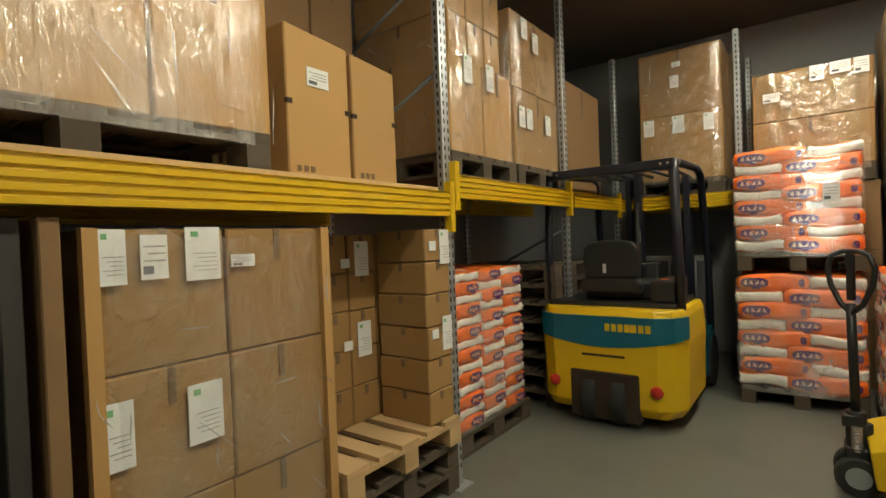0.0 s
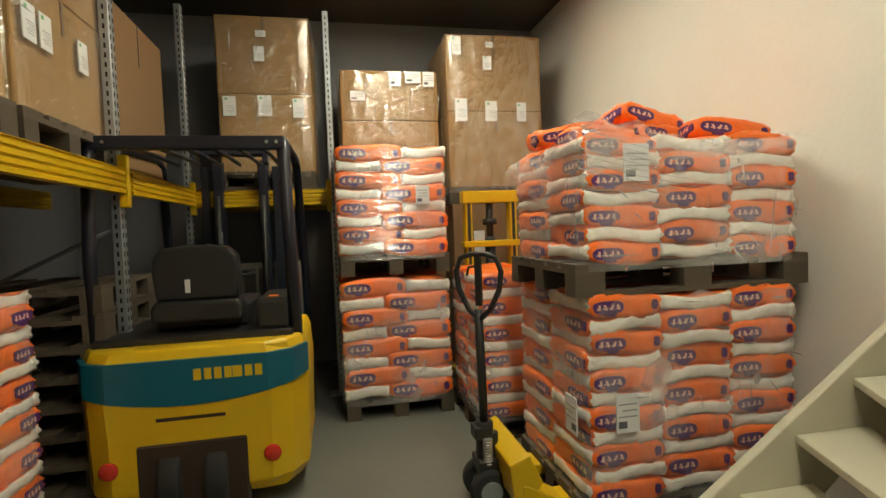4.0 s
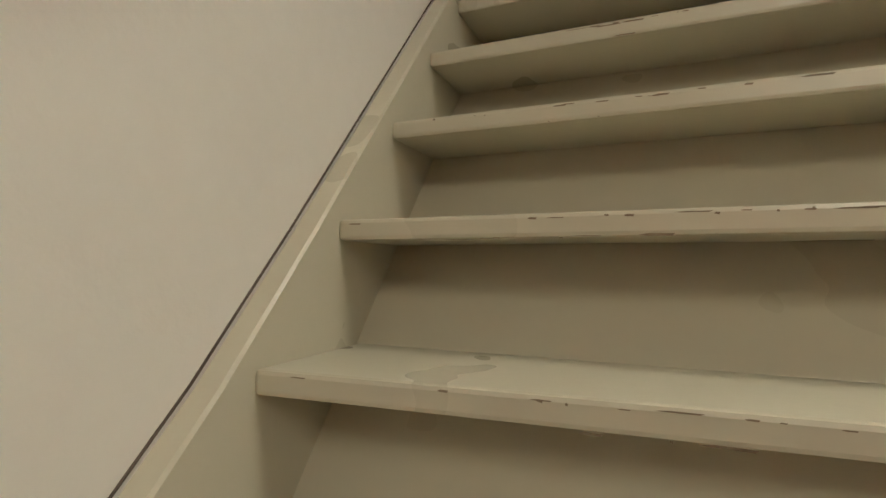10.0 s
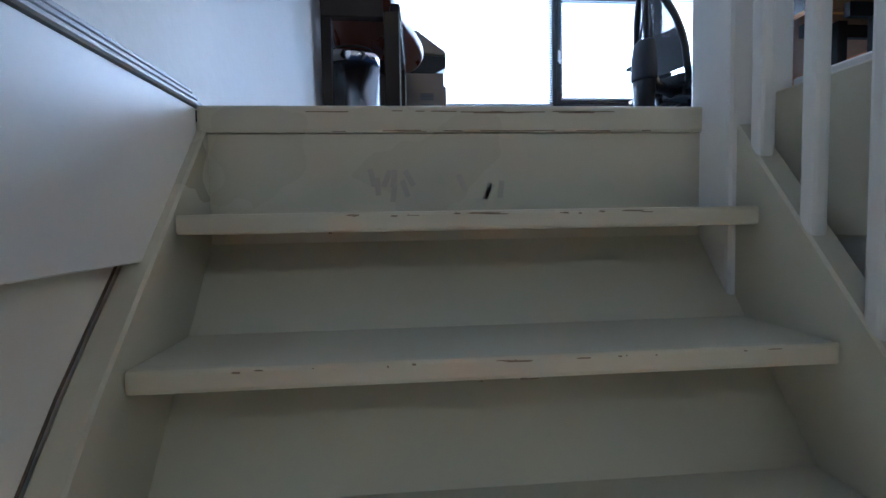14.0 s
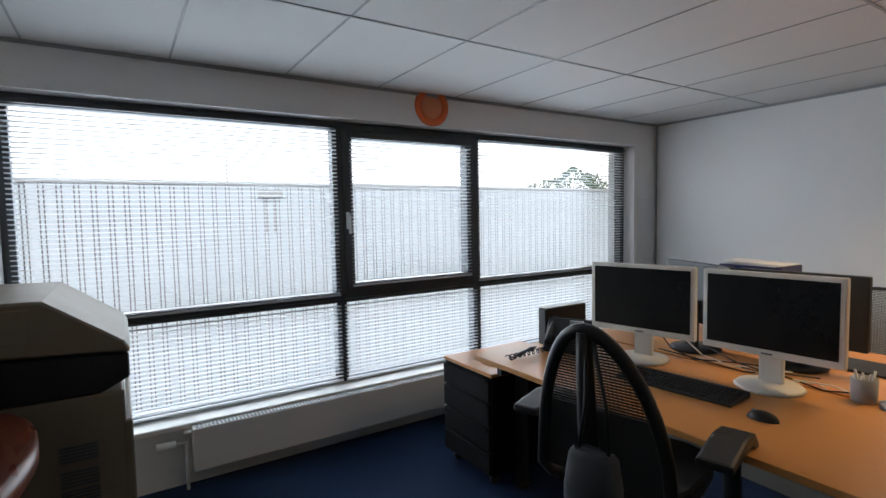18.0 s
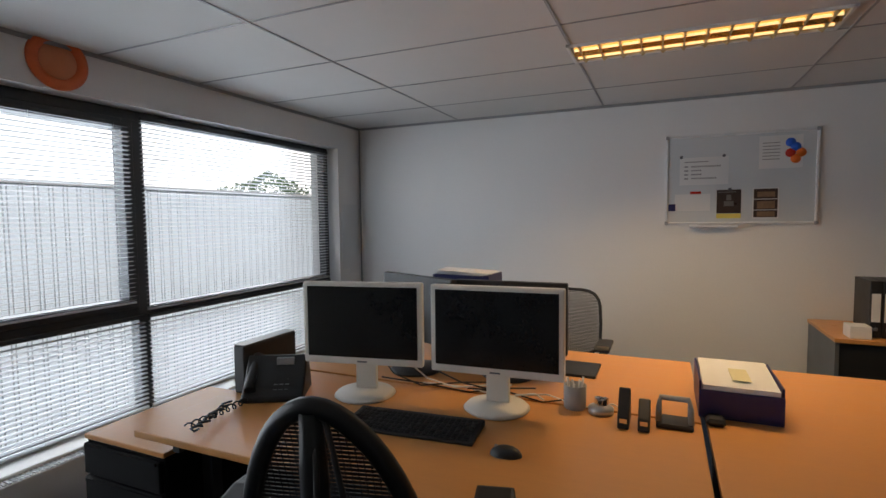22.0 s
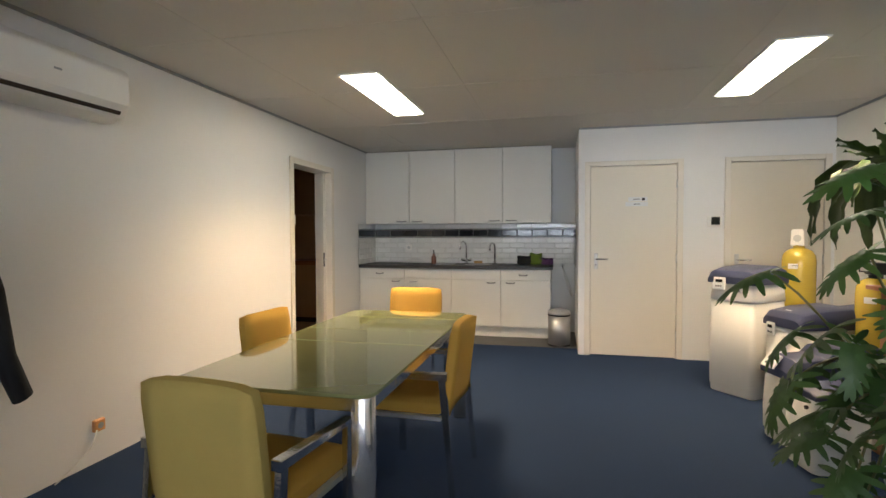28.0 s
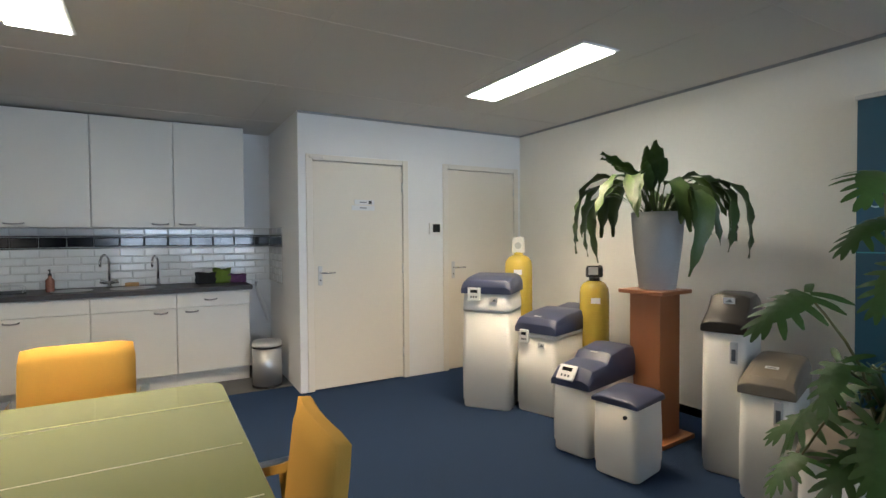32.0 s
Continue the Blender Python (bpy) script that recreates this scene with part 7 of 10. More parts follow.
part("window_strip", bm, M_BLACK, front)
bm = B()
box(bm, -0.06, -0.03, 0.143, -0.02, 0.02, 0.155)
part("button_pad", bm, M_BLACK, pr, bevel=0.005)
ap = thing("coffee_maker", "grey-white appliance with a domed lid on the side desk", "appliance", pose(0.115, 4.12, H + 0.921))
bm = B()
prism(bm, [(-0.15, 0.0), (0.13, 0.0), (0.12, 0.02), (0.06, 0.03), (0.05, 0.185), (-0.15, 0.185)], "x", -0.07, 0.015)
part("stand", bm, M_DESK, ap, bevel=0.01, seg=2)
bm = B()
dome = [(0.17 * math.copysign(abs(math.cos(math.pi * k / 14)) ** 0.7, math.cos(math.pi * k / 14)), 0.187 + 0.105 * math.sin(math.pi * k / 14) ** 0.8) for k in range(15)]
prism(bm, dome, "x", -0.085, 0.025)
part("lid", bm, M_LIDG, ap, "grey-white domed lid", bevel=0.014, seg=3)
pb = thing("pump_bottle", "small white pump bottle beside the printer", "bottle", pose(0.185, 4.00, H + 0.921))
bm = B()
lathe(bm, [(0.0, 0.0), (0.024, 0.0), (0.026, 0.01), (0.026, 0.09), (0.012, 0.105), (0.010, 0.12)], 16)
part("body", bm, M_MONW, pb)
bm = B()
hose(bm, [(0, 0, 0.12), (0, 0, 0.145), (0.03, 0, 0.15)], 0.005, 8)
part("pump", bm, M_WHITE, pb)
cp = thing("copier", "beige floor-standing copier with a hinged cover on castors", "copier", pose(0.465, 4.95, H) @ Matrix.Diagonal((0.82, 1, 1, 1)))
bm = B()
box(bm, -0.53, -0.30, 0.13, 0.34, 0.30, 0.90)
part("cabinet", bm, M_COPY, cp, bevel=0.012, seg=2)
bm = B()
prism(bm, [(-0.34, 0.90), (0.26, 0.90), (0.36, 0.94), (0.36, 1.02), (-0.34, 1.06)], "y", -0.30, 0.30)
part("scanner_bed", bm, M_BLACK, cp, bevel=0.006)
bm = B()
prism(bm, [(-0.34, 1.065), (0.37, 1.025), (0.35, 1.06), (0.10, 1.21), (-0.34, 1.22)], "y", -0.31, 0.31)
part("cover", bm, M_COPY, cp, "beige document cover", bevel=0.008)
bm = B()
box(bm, -0.22, -0.315, 1.09, 0.06, -0.309, 1.19)
part("cover_inset", bm, M_COPY, cp, bevel=0.002)
bm = B()
box(bm, 0.33, -0.30, 0.15, 0.36, 0.30, 0.80)
part("front_door", bm, M_COPY, cp, "beige front cover", bevel=0.006)
for z in (0.70, 0.62, 0.56, 0.40):
    for k in range(5):
        bm = B()
        box(bm, 0.12 - 0.3 * (z < 0.5), -0.304, z + k * 0.011, 0.24 - 0.3 * (z < 0.5), -0.299, z + 0.005 + k * 0.011)
        part("vent_slot", bm, M_DGREY, cp)
bm = B()
tube(bm, (0.12, -0.304, 0.43), (0.12, -0.299, 0.43), 0.022, seg=16)
part("grip", bm, M_WHITE, cp)
bm = B()
box(bm, -0.54, -0.33, 0.07, 0.41, 0.33, 0.13)
part("stand", bm, M_COPY, cp, bevel=0.01)
for sx in (-0.30, 0.37):
    for sy in (-0.27, 0.27):
        bm = B()
        tube(bm, (sx, sy - 0.015, 0.035), (sx, sy + 0.015, 0.035), 0.035, seg=16)
        part("castor", bm, M_RUBBER, cp)

# ---- right wall: board, binders, cabinets ----
XW = XE
bd = thing("whiteboard", "framed magnetic whiteboard with notes and photos", "whiteboard", pose(XW, 2.665, H))
bm = B()
box(bm, -0.012, -0.445, 1.40, -0.001, 0.445, 2.0)
part("panel", bm, M_BOARD, bd)
for a in ((-0.022, -0.46, 1.385, -0.001, 0.46, 1.40), (-0.022, -0.46, 2.0, -0.001, 0.46, 2.015), (-0.022, -0.46, 1.40, -0.001, -0.445, 2.0), (-0.022, 0.445, 1.40, -0.001, 0.46, 2.0)):
    bm = B()
    box(bm, *a)
    part("frame_edge", bm, M_ALU, bd, bevel=0.003)
for s in (-1, 1):
    for z in (1.393, 2.008):
        bm = B()
        box(bm, -0.026, s * 0.453 - 0.012, z - 0.012, -0.001, s * 0.453 + 0.012, z + 0.012)
        part("corner", bm, M_GREYM, bd, bevel=0.004)
bm = B()
box(bm, -0.06, 0.0, 1.362, -0.001, 0.30, 1.378)
part("pen_tray", bm, M_ALU, bd, bevel=0.003)


def note(name, y0, z0, y1, z1, material, d=0.0135, label=""):
    bm = B()
    box(bm, -d, y0, z0, -0.012, y1, z1)
    return part(name, bm, material, bd, label)


n1 = note("note_sheet", 0.06, 1.665, 0.37, 1.86, M_PAPER)
for k, wide in enumerate((0.20, 0.075, 0.075, 0.17)):
    note("print", 0.315, 1.79 - k * 0.028, 0.34, 1.801 - k * 0.028, M_GREYM, 0.0142)
    for j in range(int(wide / 0.0135)):
        y = 0.295 - j * 0.0135
        note("print", y - 0.010, 1.79 - k * 0.028, y, 1.801 - k * 0.028, M_GREYM, 0.0142)
note("print", 0.185, 1.825, 0.34, 1.832, M_GREYM, 0.0142)
n2 = note("note_sheet", -0.37, 1.76, -0.12, 1.98, M_PAPER)
for k in range(6):
    note("print", -0.24, 1.93 - k * 0.022, -0.14, 1.936 - k * 0.022, M_GREYM, 0.0142)
for (y, z, m_) in ((-0.33, 1.90, M_BLUEB), (-0.30, 1.86, M_RED), (-0.36, 1.86, M_ORANGE), (-0.33, 1.82, M_ORANGE), (-0.30, 1.93, M_BLUEB)):
    bm = B()
    lathe(bm, [(0.0, 0.0145), (0.03, 0.0143), (0.03, 0.0135)], 16)
    ob = part("balloon_print", bm, m_, bd)
    ob.matrix_basis = pose(0, y, z, 0, -90, 0)
note("note_sheet", 0.17, 1.48, 0.40, 1.60, M_PAPER)
note("red_magnet", 0.23, 1.60, 0.30, 1.618, M_RED, 0.02)
note("blue_magnet", 0.395, 1.48, 0.44, 1.53, M_NAVYP, 0.02)
note("photo", -0.02, 1.46, 0.13, 1.625, M_PHOTO, 0.0145, "dark glossy photograph")
note("yellow_strip", -0.02, 1.425, 0.13, 1.458, mat("yellow_note_strip", (0.72, 0.62, 0.14), 0.7))
M_PHOTOG = mat("photo_grey", (0.16, 0.15, 0.14), 0.4, var=0.5, scale=30)
M_PHOTOT = mat("photo_tan", (0.24, 0.15, 0.09), 0.4, var=0.5, scale=30)
note("photo_spot", 0.025, 1.51, 0.085, 1.545, M_PHOTOG, 0.0150)
note("photo_spot", 0.04, 1.55, 0.07, 1.59, M_PHOTOG, 0.0150)
note("photo_spot", 0.01, 1.605, 0.12, 1.612, M_PHOTOG, 0.0150)
note("photo_card", -0.242, 1.422, -0.088, 1.632, M_PAPER, 0.0138)
for z0, z1 in ((1.435, 1.47), (1.49, 1.54), (1.57, 1.605)):
    note("photo_spot", -0.22, z0, -0.115, z1, M_PHOTOT, 0.0150)
for z0 in (1.478, 1.552):
    note("photo_line", -0.235, z0, -0.095, z0 + 0.005, M_PAPER, 0.0151)
ob = note("photo", -0.235, 1.43, -0.095, 1.625, M_PHOTO, 0.0145, "dark glossy photograph")
for y, z in ((0.36, 1.865), (0.09, 1.865), (0.05, 1.628)):
    bm = B()
    tube(bm, (-0.018, y, z), (-0.012, y, z), 0.011, seg=12)
    part("magnet", bm, M_INK, bd)

lc = thing("low_cabinet", "low black cabinet with a beech top", "cabinet", pose(4.58, 1.82, H))
bm = B()
box(bm, 0.01, -0.385, 0.02, 0.58, 0.40, 0.725)
part("carcass", bm, M_BLACK, lc, bevel=0.003)
bm = B()
box(bm, 0.0, 0.40, 0.0, 0.58, 0.42, 0.725)
part("side_panel", bm, M_DGREY, lc)
bm = B()
box(bm, -0.01, -0.39, 0.725, 0.59, 0.425, 0.75)
part("top", bm, M_DESK, lc, "beech laminate top", bevel=0.003)
for i in range(7):
    y = 2.04 - i * 0.058
    bd2 = thing("ring_binder", "black lever-arch binder with a white spine label", "binder", pose(4.66, y, H + 0.75), "binders on the low cabinet")
    bm = B()
    box(bm, 0, -0.028, 0, 0.26, 0.028, 0.32)
    part("cover", bm, M_BLACK, bd2, bevel=0.003)
    if i not in (5,):
        bm = B()
        box(bm, -0.002, -0.020, 0.09, 0.001, 0.020, 0.25)
        part("spine_label", bm, M_PAPER, bd2, "white spine label")
    bm = B()
    tube(bm, (-0.002, 0, 0.05), (0.001, 0, 0.05), 0.012, seg=12)
    part("finger_ring", bm, M_CHROME, bd2)
for i in range(4):
    lt = thing("letter_tray", "dark blue letter tray stacked on the low cabinet", "letter tray", pose(4.62, 1.52, H + 0.75 + i * 0.06), "stacked letter trays")
    for a in ((0, -0.12, 0, 0.32, 0.12, 0.004), (0, 0.116, 0.004, 0.32, 0.12, 0.05), (0, -0.12, 0.004, 0.32, -0.116, 0.05)):
        bm = B()
        box(bm, *a)
        part("tray_panel", bm, M_NAVYP, lt)
    bm = B()
    box(bm, 0.01, -0.11, 0.005, 0.30, 0.11, 0.02)
    part("paper", bm, M_PAPER, lt)
bx = B()
box(bx, 4.64, 1.41, H + 0.99, 4.92, 1.63, H + 1.05)
solid("small_carton", bx, M_CARD, "flat brown carton on the letter trays", "carton", bevel=0.003)
bx = B()
box(bx, 4.60, 2.07, H + 0.75, 4.72, 2.17, H + 0.82)
solid("note_block", bx, M_PAPER, "white note block on the low cabinet", "note block", bevel=0.002)
tc = thing("tambour_cabinet", "tall grey office cabinet with ribbed roller doors", "cabinet", pose(4.62, 0.845, H))
bm = B()
box(bm, 0.03, -0.585, 0.0, 0.52, 0.585, 1.90)
part("carcass", bm, M_GREYM, tc, bevel=0.004)
for a in ((0, -0.585, 0, 0.03, -0.55, 1.90), (0, 0.55, 0, 0.03, 0.585, 1.90), (0, -0.55, 1.87, 0.03, 0.55, 1.90), (0, -0.55, 0, 0.03, 0.55, 0.07), (0.0, -0.03, 0.07, 0.03, 0.03, 1.87)):
    bm = B()
    box(bm, *a)
    part("front_frame", bm, M_GREYM, tc, bevel=0.002)
for y0, y1 in ((-0.55, -0.03), (0.03, 0.55)):
    n = 21
    wd = (y1 - y0) / n
    bm = B()
    box(bm, 0.0285, y0, 0.07, 0.0295, y1, 1.87)
    dd = part("roller_door", bm, M_DGREY, tc, "vertically ribbed grey roller door")
    bm = B()
    prism(bm, [(0.02, 0), (0.008, 0.004), (0.006, wd / 2), (0.008, wd - 0.004), (0.02, wd), (0.028, wd), (0.028, 0)], "z", 0.07, 1.87)
    me = mesh_of("slat", bm, M_DGREY)
    for k in range(n):
        piece("slat", me, pose(0, y0 + wd * k, 0), dd)
    s = -1 if y0 < 0 else 1
    bm = B()
    hose(bm, [(0.0, s * 0.022, 0.88), (-0.03, s * 0.022, 0.89), (-0.03, s * 0.022, 1.02), (0.0, s * 0.022, 1.03)], 0.008, 8)
    part("handle", bm, M_BLACK, dd, "black bow handle")
for y, z0, z1 in ((0.40, 1.55, 1.84), (0.30, 1.72, 1.88)):
    bm = B()
    box(bm, 0.06 + (0.45 - y) * 0.8, 0.586, z0, 0.16 + (0.45 - y) * 0.8, 0.588, z1)
    part("stuck_sheet", bm, M_PAPER, tc, "white paper sheet held by magnets")
bm = B()
prism(bm, [(0, 0), (0.30, 0), (0.28, 0.05), (0.02, 0.09)], "y", -0.16, 0.16)
bi = solid("ring_binder", bm, M_BLACK, "black binder lying on the tall cabinet", "binder", bevel=0.004, m=pose(4.66, 0.62, H + 1.90))
bm = B()
box(bm, -0.002, -0.12, 0.02, 0.002, 0.10, 0.06, pose(0.006, 0, 0, 0, 12, 0))
part("spine_label", bm, M_PAPER, bi, "white spine label")
fig = B()
bmesh.ops.create_uvsphere(fig, u_segments=14, v_segments=8, radius=0.045, matrix=Matrix.Diagonal((0.7, 1.5, 0.9, 1)))
for s in (-0.04, 0.04):
    tube(fig, (0, s, -0.09), (0, s, -0.02), 0.016, 0.02, 8)
bmesh.ops.create_uvsphere(fig, u_segments=10, v_segments=6, radius=0.026, matrix=Matrix.Translation((0, 0.075, 0.035)))
for s in (-1, 1):
    hose(fig, [(s * 0.012, 0.08, 0.055), (s * 0.03, 0.085, 0.065), (s * 0.034, 0.08, 0.085)], [0.006, 0.005, 0.002], 6)
solid("bull_figurine", fig, mat("bronze", (0.16, 0.10, 0.045), 0.4, 0.6), "small bronze bull figurine on the cabinet", "figurine", m=pose(4.74, 0.34, H + 1.99), smooth=True)

ac = thing("air_conditioner", "white wall-mounted split air conditioner", "air conditioner", pose(XW, -0.80, 5.76))
bm = B()
prism(bm, [(0, 0.30), (-0.17, 0.30), (-0.205, 0.26), (-0.205, 0.09), (-0.16, 0.02), (-0.08, 0), (0, 0)], "y", -0.47, 0.47)
part("housing", bm, M_WHITE, ac, "white plastic housing", bevel=0.015, seg=3)
bm = B()
prism(bm, [(-0.183, 0.052), (-0.1885, 0.054), (-0.176, 0.034), (-0.170, 0.036)], "y", -0.42, 0.38)
part("air_outlet", bm, M_SLOT, ac, "dark outlet slot")
bm = B()
box(bm, -0.208, -0.06, 0.17, -0.204, -0.02, 0.18)
part("badge", bm, M_GREYM, ac)
bm = B()
box(bm, -0.10, 0.50, 0.12, 0.0, 0.60, 0.42)
part("pipe_duct", bm, M_WHITE, ac, bevel=0.006)

cr = thing("coat_stand", "dark bentwood coat stand with two jackets hanging on it", "coat stand", pose(4.85, -0.03, H))
bm = B()
hose(bm, [(0, 0, 0.25), (0, 0, 1.0), (0, 0, 1.70), (0, 0, 1.78), (0, 0, 1.82)], [0.02, 0.022, 0.02, 0.026, 0.006], 12)
part("pole", bm, M_DWOOD, cr)
for i in range(4):
    a = math.radians(45 + 90 * i)
    c, s = math.cos(a), math.sin(a)
    bm = B()
    hose(bm, [(0.02 * c, 0.02 * s, 0.52), (0.10 * c, 0.10 * s, 0.42), (0.05 * c, 0.05 * s, 0.25), (0.10 * c, 0.10 * s, 0.10), (0.20 * c, 0.20 * s, 0.03), (0.25 * c, 0.25 * s, 0.012)], 0.013, 8)
    part("foot", bm, M_DWOOD, cr, "bent foot")
    bm = B()
    hose(bm, [(0.02 * c, 0.02 * s, 1.42), (0.06 * c, 0.06 * s, 1.50), (0.12 * c, 0.12 * s, 1.56), (0.20 * c, 0.20 * s, 1.58), (0.25 * c, 0.25 * s, 1.63), (0.23 * c, 0.23 * s, 1.69), (0.19 * c, 0.19 * s, 1.69)], 0.011, 8)
    part("hook", bm, M_DWOOD, cr, "curved hook")
for z, rr in ((0.52, 0.15), (1.50, 0.10)):
    bm = B()
    hose(bm, [(rr * math.cos(k * 0.3307), rr * math.sin(k * 0.3307), z) for k in range(20)], 0.009, 6)
    part("ring", bm, M_DWOOD, cr)
jk = thing("jacket", "black work jacket with lime green trim on the coat stand", "jacket", pose(4.76, -0.20, H, 0, 0, -30) @ Matrix.Diagonal((1, 0.78, 1, 1)))
bm = B()
rings = []
for z, wx, wy, ox in ((1.43, 0.02, 0.03, 0), (1.36, 0.05, 0.075, 0), (1.2, 0.075, 0.115, -0.005), (0.95, 0.09, 0.15, -0.01), (0.72, 0.095, 0.17, -0.01), (0.56, 0.085, 0.165, 0.0)):
    rings.append([bm.verts.new((ox + wx * math.cos(k * 0.3927) * (1 + 0.12 * math.sin(3 * k + z * 7)), wy * math.sin(k * 0.3927), z + 0.02 * math.sin(k * 2.1))) for k in range(16)])
for a, b in zip(rings, rings[1:]):
    for k in range(16):
        bm.faces.new((a[k], a[(k + 1) % 16], b[(k + 1) % 16], b[k])).smooth = True
bm.faces.new(rings[0])
part("body", bm, M_CLOTH, jk)
for s in (-1, 1):
    bm = B()
    hose(bm, [(0, s * 0.09, 1.32), (-0.02, s * 0.15, 1.1), (-0.03, s * 0.19, 0.85), (-0.02, s * (0.17 if s > 0 else 0.26), 0.68)], [0.05, 0.055, 0.05, 0.045], 10)
    part("sleeve", bm, M_CLOTH, jk)
bm = B()
prism(bm, [(0.035, 1.43), (0.075, 1.42), (0.02, 1.06), (-0.06, 1.05), (0.0, 1.13)], "x", -0.118, -0.104)
bmesh.ops.transform(bm, matrix=pose(0.01, 0, 0, 0, -2, 0), verts=bm.verts[:])
part("collar", bm, M_LIME, jk, "lime green lining folded out", bevel=0.003)
bm = B()
hose(bm, [(-0.112, 0.01, 1.06), (-0.125, 0.035, 1.0), (-0.124, 0.03, 0.8), (-0.118, 0.0, 0.54)], 0.0035, 6)
part("piping", bm, M_GREYM, jk, "grey front zip")
bm = B()
prism(bm, [(-0.02, 0.56), (0.02, 0.55), (0.005, 0.50), (-0.012, 0.50)], "x", -0.116, -0.106)
part("hem_tag", bm, M_LIME, jk, "lime hem tag")
bm = B()
box(bm, -0.126, -0.055, 0.90, -0.116, -0.045, 1.0)
part("pocket_zip", bm, M_RED, jk, "red pocket zip")
j2 = thing("jacket", "dark olive jacket hanging behind the coat stand's pole", "jacket", pose(4.98, 0.03, H, 0, 0, -30))
bm = B()
rings = []
for z, wx, wy in ((1.40, 0.03, 0.03), (1.30, 0.05, 0.08), (1.05, 0.06, 0.10), (0.75, 0.065, 0.115), (0.62, 0.06, 0.11)):
    rings.append([bm.verts.new((wx * math.cos(k * 0.3927) * (1 + 0.15 * math.sin(3 * k + z * 5)), wy * math.sin(k * 0.3927), z + 0.015 * math.sin(k * 2.3))) for k in range(16)])
for a, b in zip(rings, rings[1:]):
    for k in range(16):
        bm.faces.new((a[k], a[(k + 1) % 16], b[(k + 1) % 16], b[k])).smooth = True
bm.faces.new(rings[0])
part("body", bm, mat("olive_grey_cloth", (0.045, 0.042, 0.034), 0.95, var=0.25, fine=300), j2)
for y, z in ((-1.185, 4.0), (-1.592, 3.99)):
    so = thing("wall_socket", "double wall socket low on the wall", "socket", pose(XW, y, z + 0.02), "wall sockets")
    bm = B()
    box(bm, -0.03, -0.035, -0.05 if y < -1.4 else -0.035, -0.001, 0.035, 0.05 if y < -1.4 else 0.035)
    part("cover", bm, M_WHITE if y < -1.4 else M_DESK, so, bevel=0.006)
    for z2 in ((-0.025, 0.025) if y < -1.4 else (0,)):
        bm = B()
        tube(bm, (-0.033, 0, z2), (-0.029, 0, z2), 0.018, seg=14)
        part("outlet", bm, M_GREYM, so)
cb = B()
hose(cb, [(XW - 0.03, -1.16, 4.0), (XW - 0.06, -1.10, 3.93), (XW - 0.05, -1.0, 3.86), (XW - 0.04, -0.9, 3.81)], 0.004, 6)
solid("white_cable", cb, M_WHITE, "white cable hanging from a wall socket", "cable")
# papers and cable at the window corner
for y0, z0, z1 in ((5.52, 4.78, 5.18),):
    bm = B()
    box(bm, XE - 0.20, YN - 0.003, 4.75, XE - 0.04, YN - 0.001, 5.33)
    solid("wall_chart", bm, M_PAPER, "white paper chart on the wall beside the window", "chart")
cb = B()
hose(cb, [(XE - 0.02, YN - 0.03, CEIL - 0.02), (XE - 0.025, YN - 0.035, 5.4), (XE - 0.02, YN - 0.03, 4.9), (XE - 0.03, YN - 0.04, 4.0)], 0.006, 6)
solid("wall_cable", cb, M_WHITE, "white cable down the room corner", "cable")
bm = B()
box(bm, XE - 0.012, 2.3, H, XE - 0.001, YN, H + 0.06)
box(bm, 0.001, -4.44, H, 0.012, -1.15, H + 0.06)
solid("baseboard", bm, M_DGREY, "dark skirting along the carpet", kind="structure")

# ---- handbag on the chair back ----
hb = thing("handbag", "narrow black and slate handbag hanging on the office chair's back", "handbag", pose(2.17, 3.784, H, 0, 0, -76) @ pose(0.055, -0.395, 0))
for name_, m_, prof in (("body", M_BLACK, ((0.36, 0.050, 0.030), (0.375, 0.058, 0.036), (0.50, 0.068, 0.042), (0.60, 0.070, 0.045))), ("flap", M_SLATE, ((0.575, 0.074, 0.049), (0.59, 0.078, 0.052), (0.70, 0.078, 0.050), (0.785, 0.068, 0.036), (0.80, 0.055, 0.024)))):
    bm = B()
    rings = []
    for z, wx, wy in prof:
        rings.append([bm.verts.new((wx * math.copysign(abs(math.cos(k * 0.3927)) ** 0.6, math.cos(k * 0.3927)), wy * math.copysign(abs(math.sin(k * 0.3927)) ** 0.7, math.sin(k * 0.3927)), z + 0.005 * math.sin(k * 1.7))) for k in range(16)])
    for a, b in zip(rings, rings[1:]):
        for k in range(16):
            bm.faces.new((a[k], a[(k + 1) % 16], b[(k + 1) % 16], b[k])).smooth = True
    bm.faces.new(rings[0][::-1])
    bm.faces.new(rings[-1])
    part(name_, bm, m_, hb, "slate grey upper half" if name_ == "flap" else "")
for s in (-1, 1):
    bm = B()
    hose(bm, [(s * 0.045, 0.0, 0.78), (s * 0.03, 0.015, 0.92), (-0.03 + s * 0.014, 0.045, 1.06), (-0.045 + s * 0.01, 0.055, 1.115), (-0.045 + s * 0.01, 0.085, 1.10)], 0.006, 8)
    part("strap", bm, M_BLACK, hb)

# ---- paper tray behind the dark monitors ----
pt2 = thing("letter_tray", "purple paper tray with loose sheets behind the monitors", "paper tray", pose(3.72, 4.12, H + 0.745))
bm = B()
box(bm, -0.12, -0.16, 0.0, 0.12, 0.16, 0.40)
part("box", bm, M_NAVYP, pt2, bevel=0.004)
for k in range(3):
    bm = B()
    box(bm, -0.11, -0.15, 0.0, 0.11, 0.15, 0.003, pose(0, 0.0, 0.402 + 0.004 * k, 1.5 * k, -1 + k, 8 * k - 9))
    part("sheet", bm, M_PAPER, pt2)
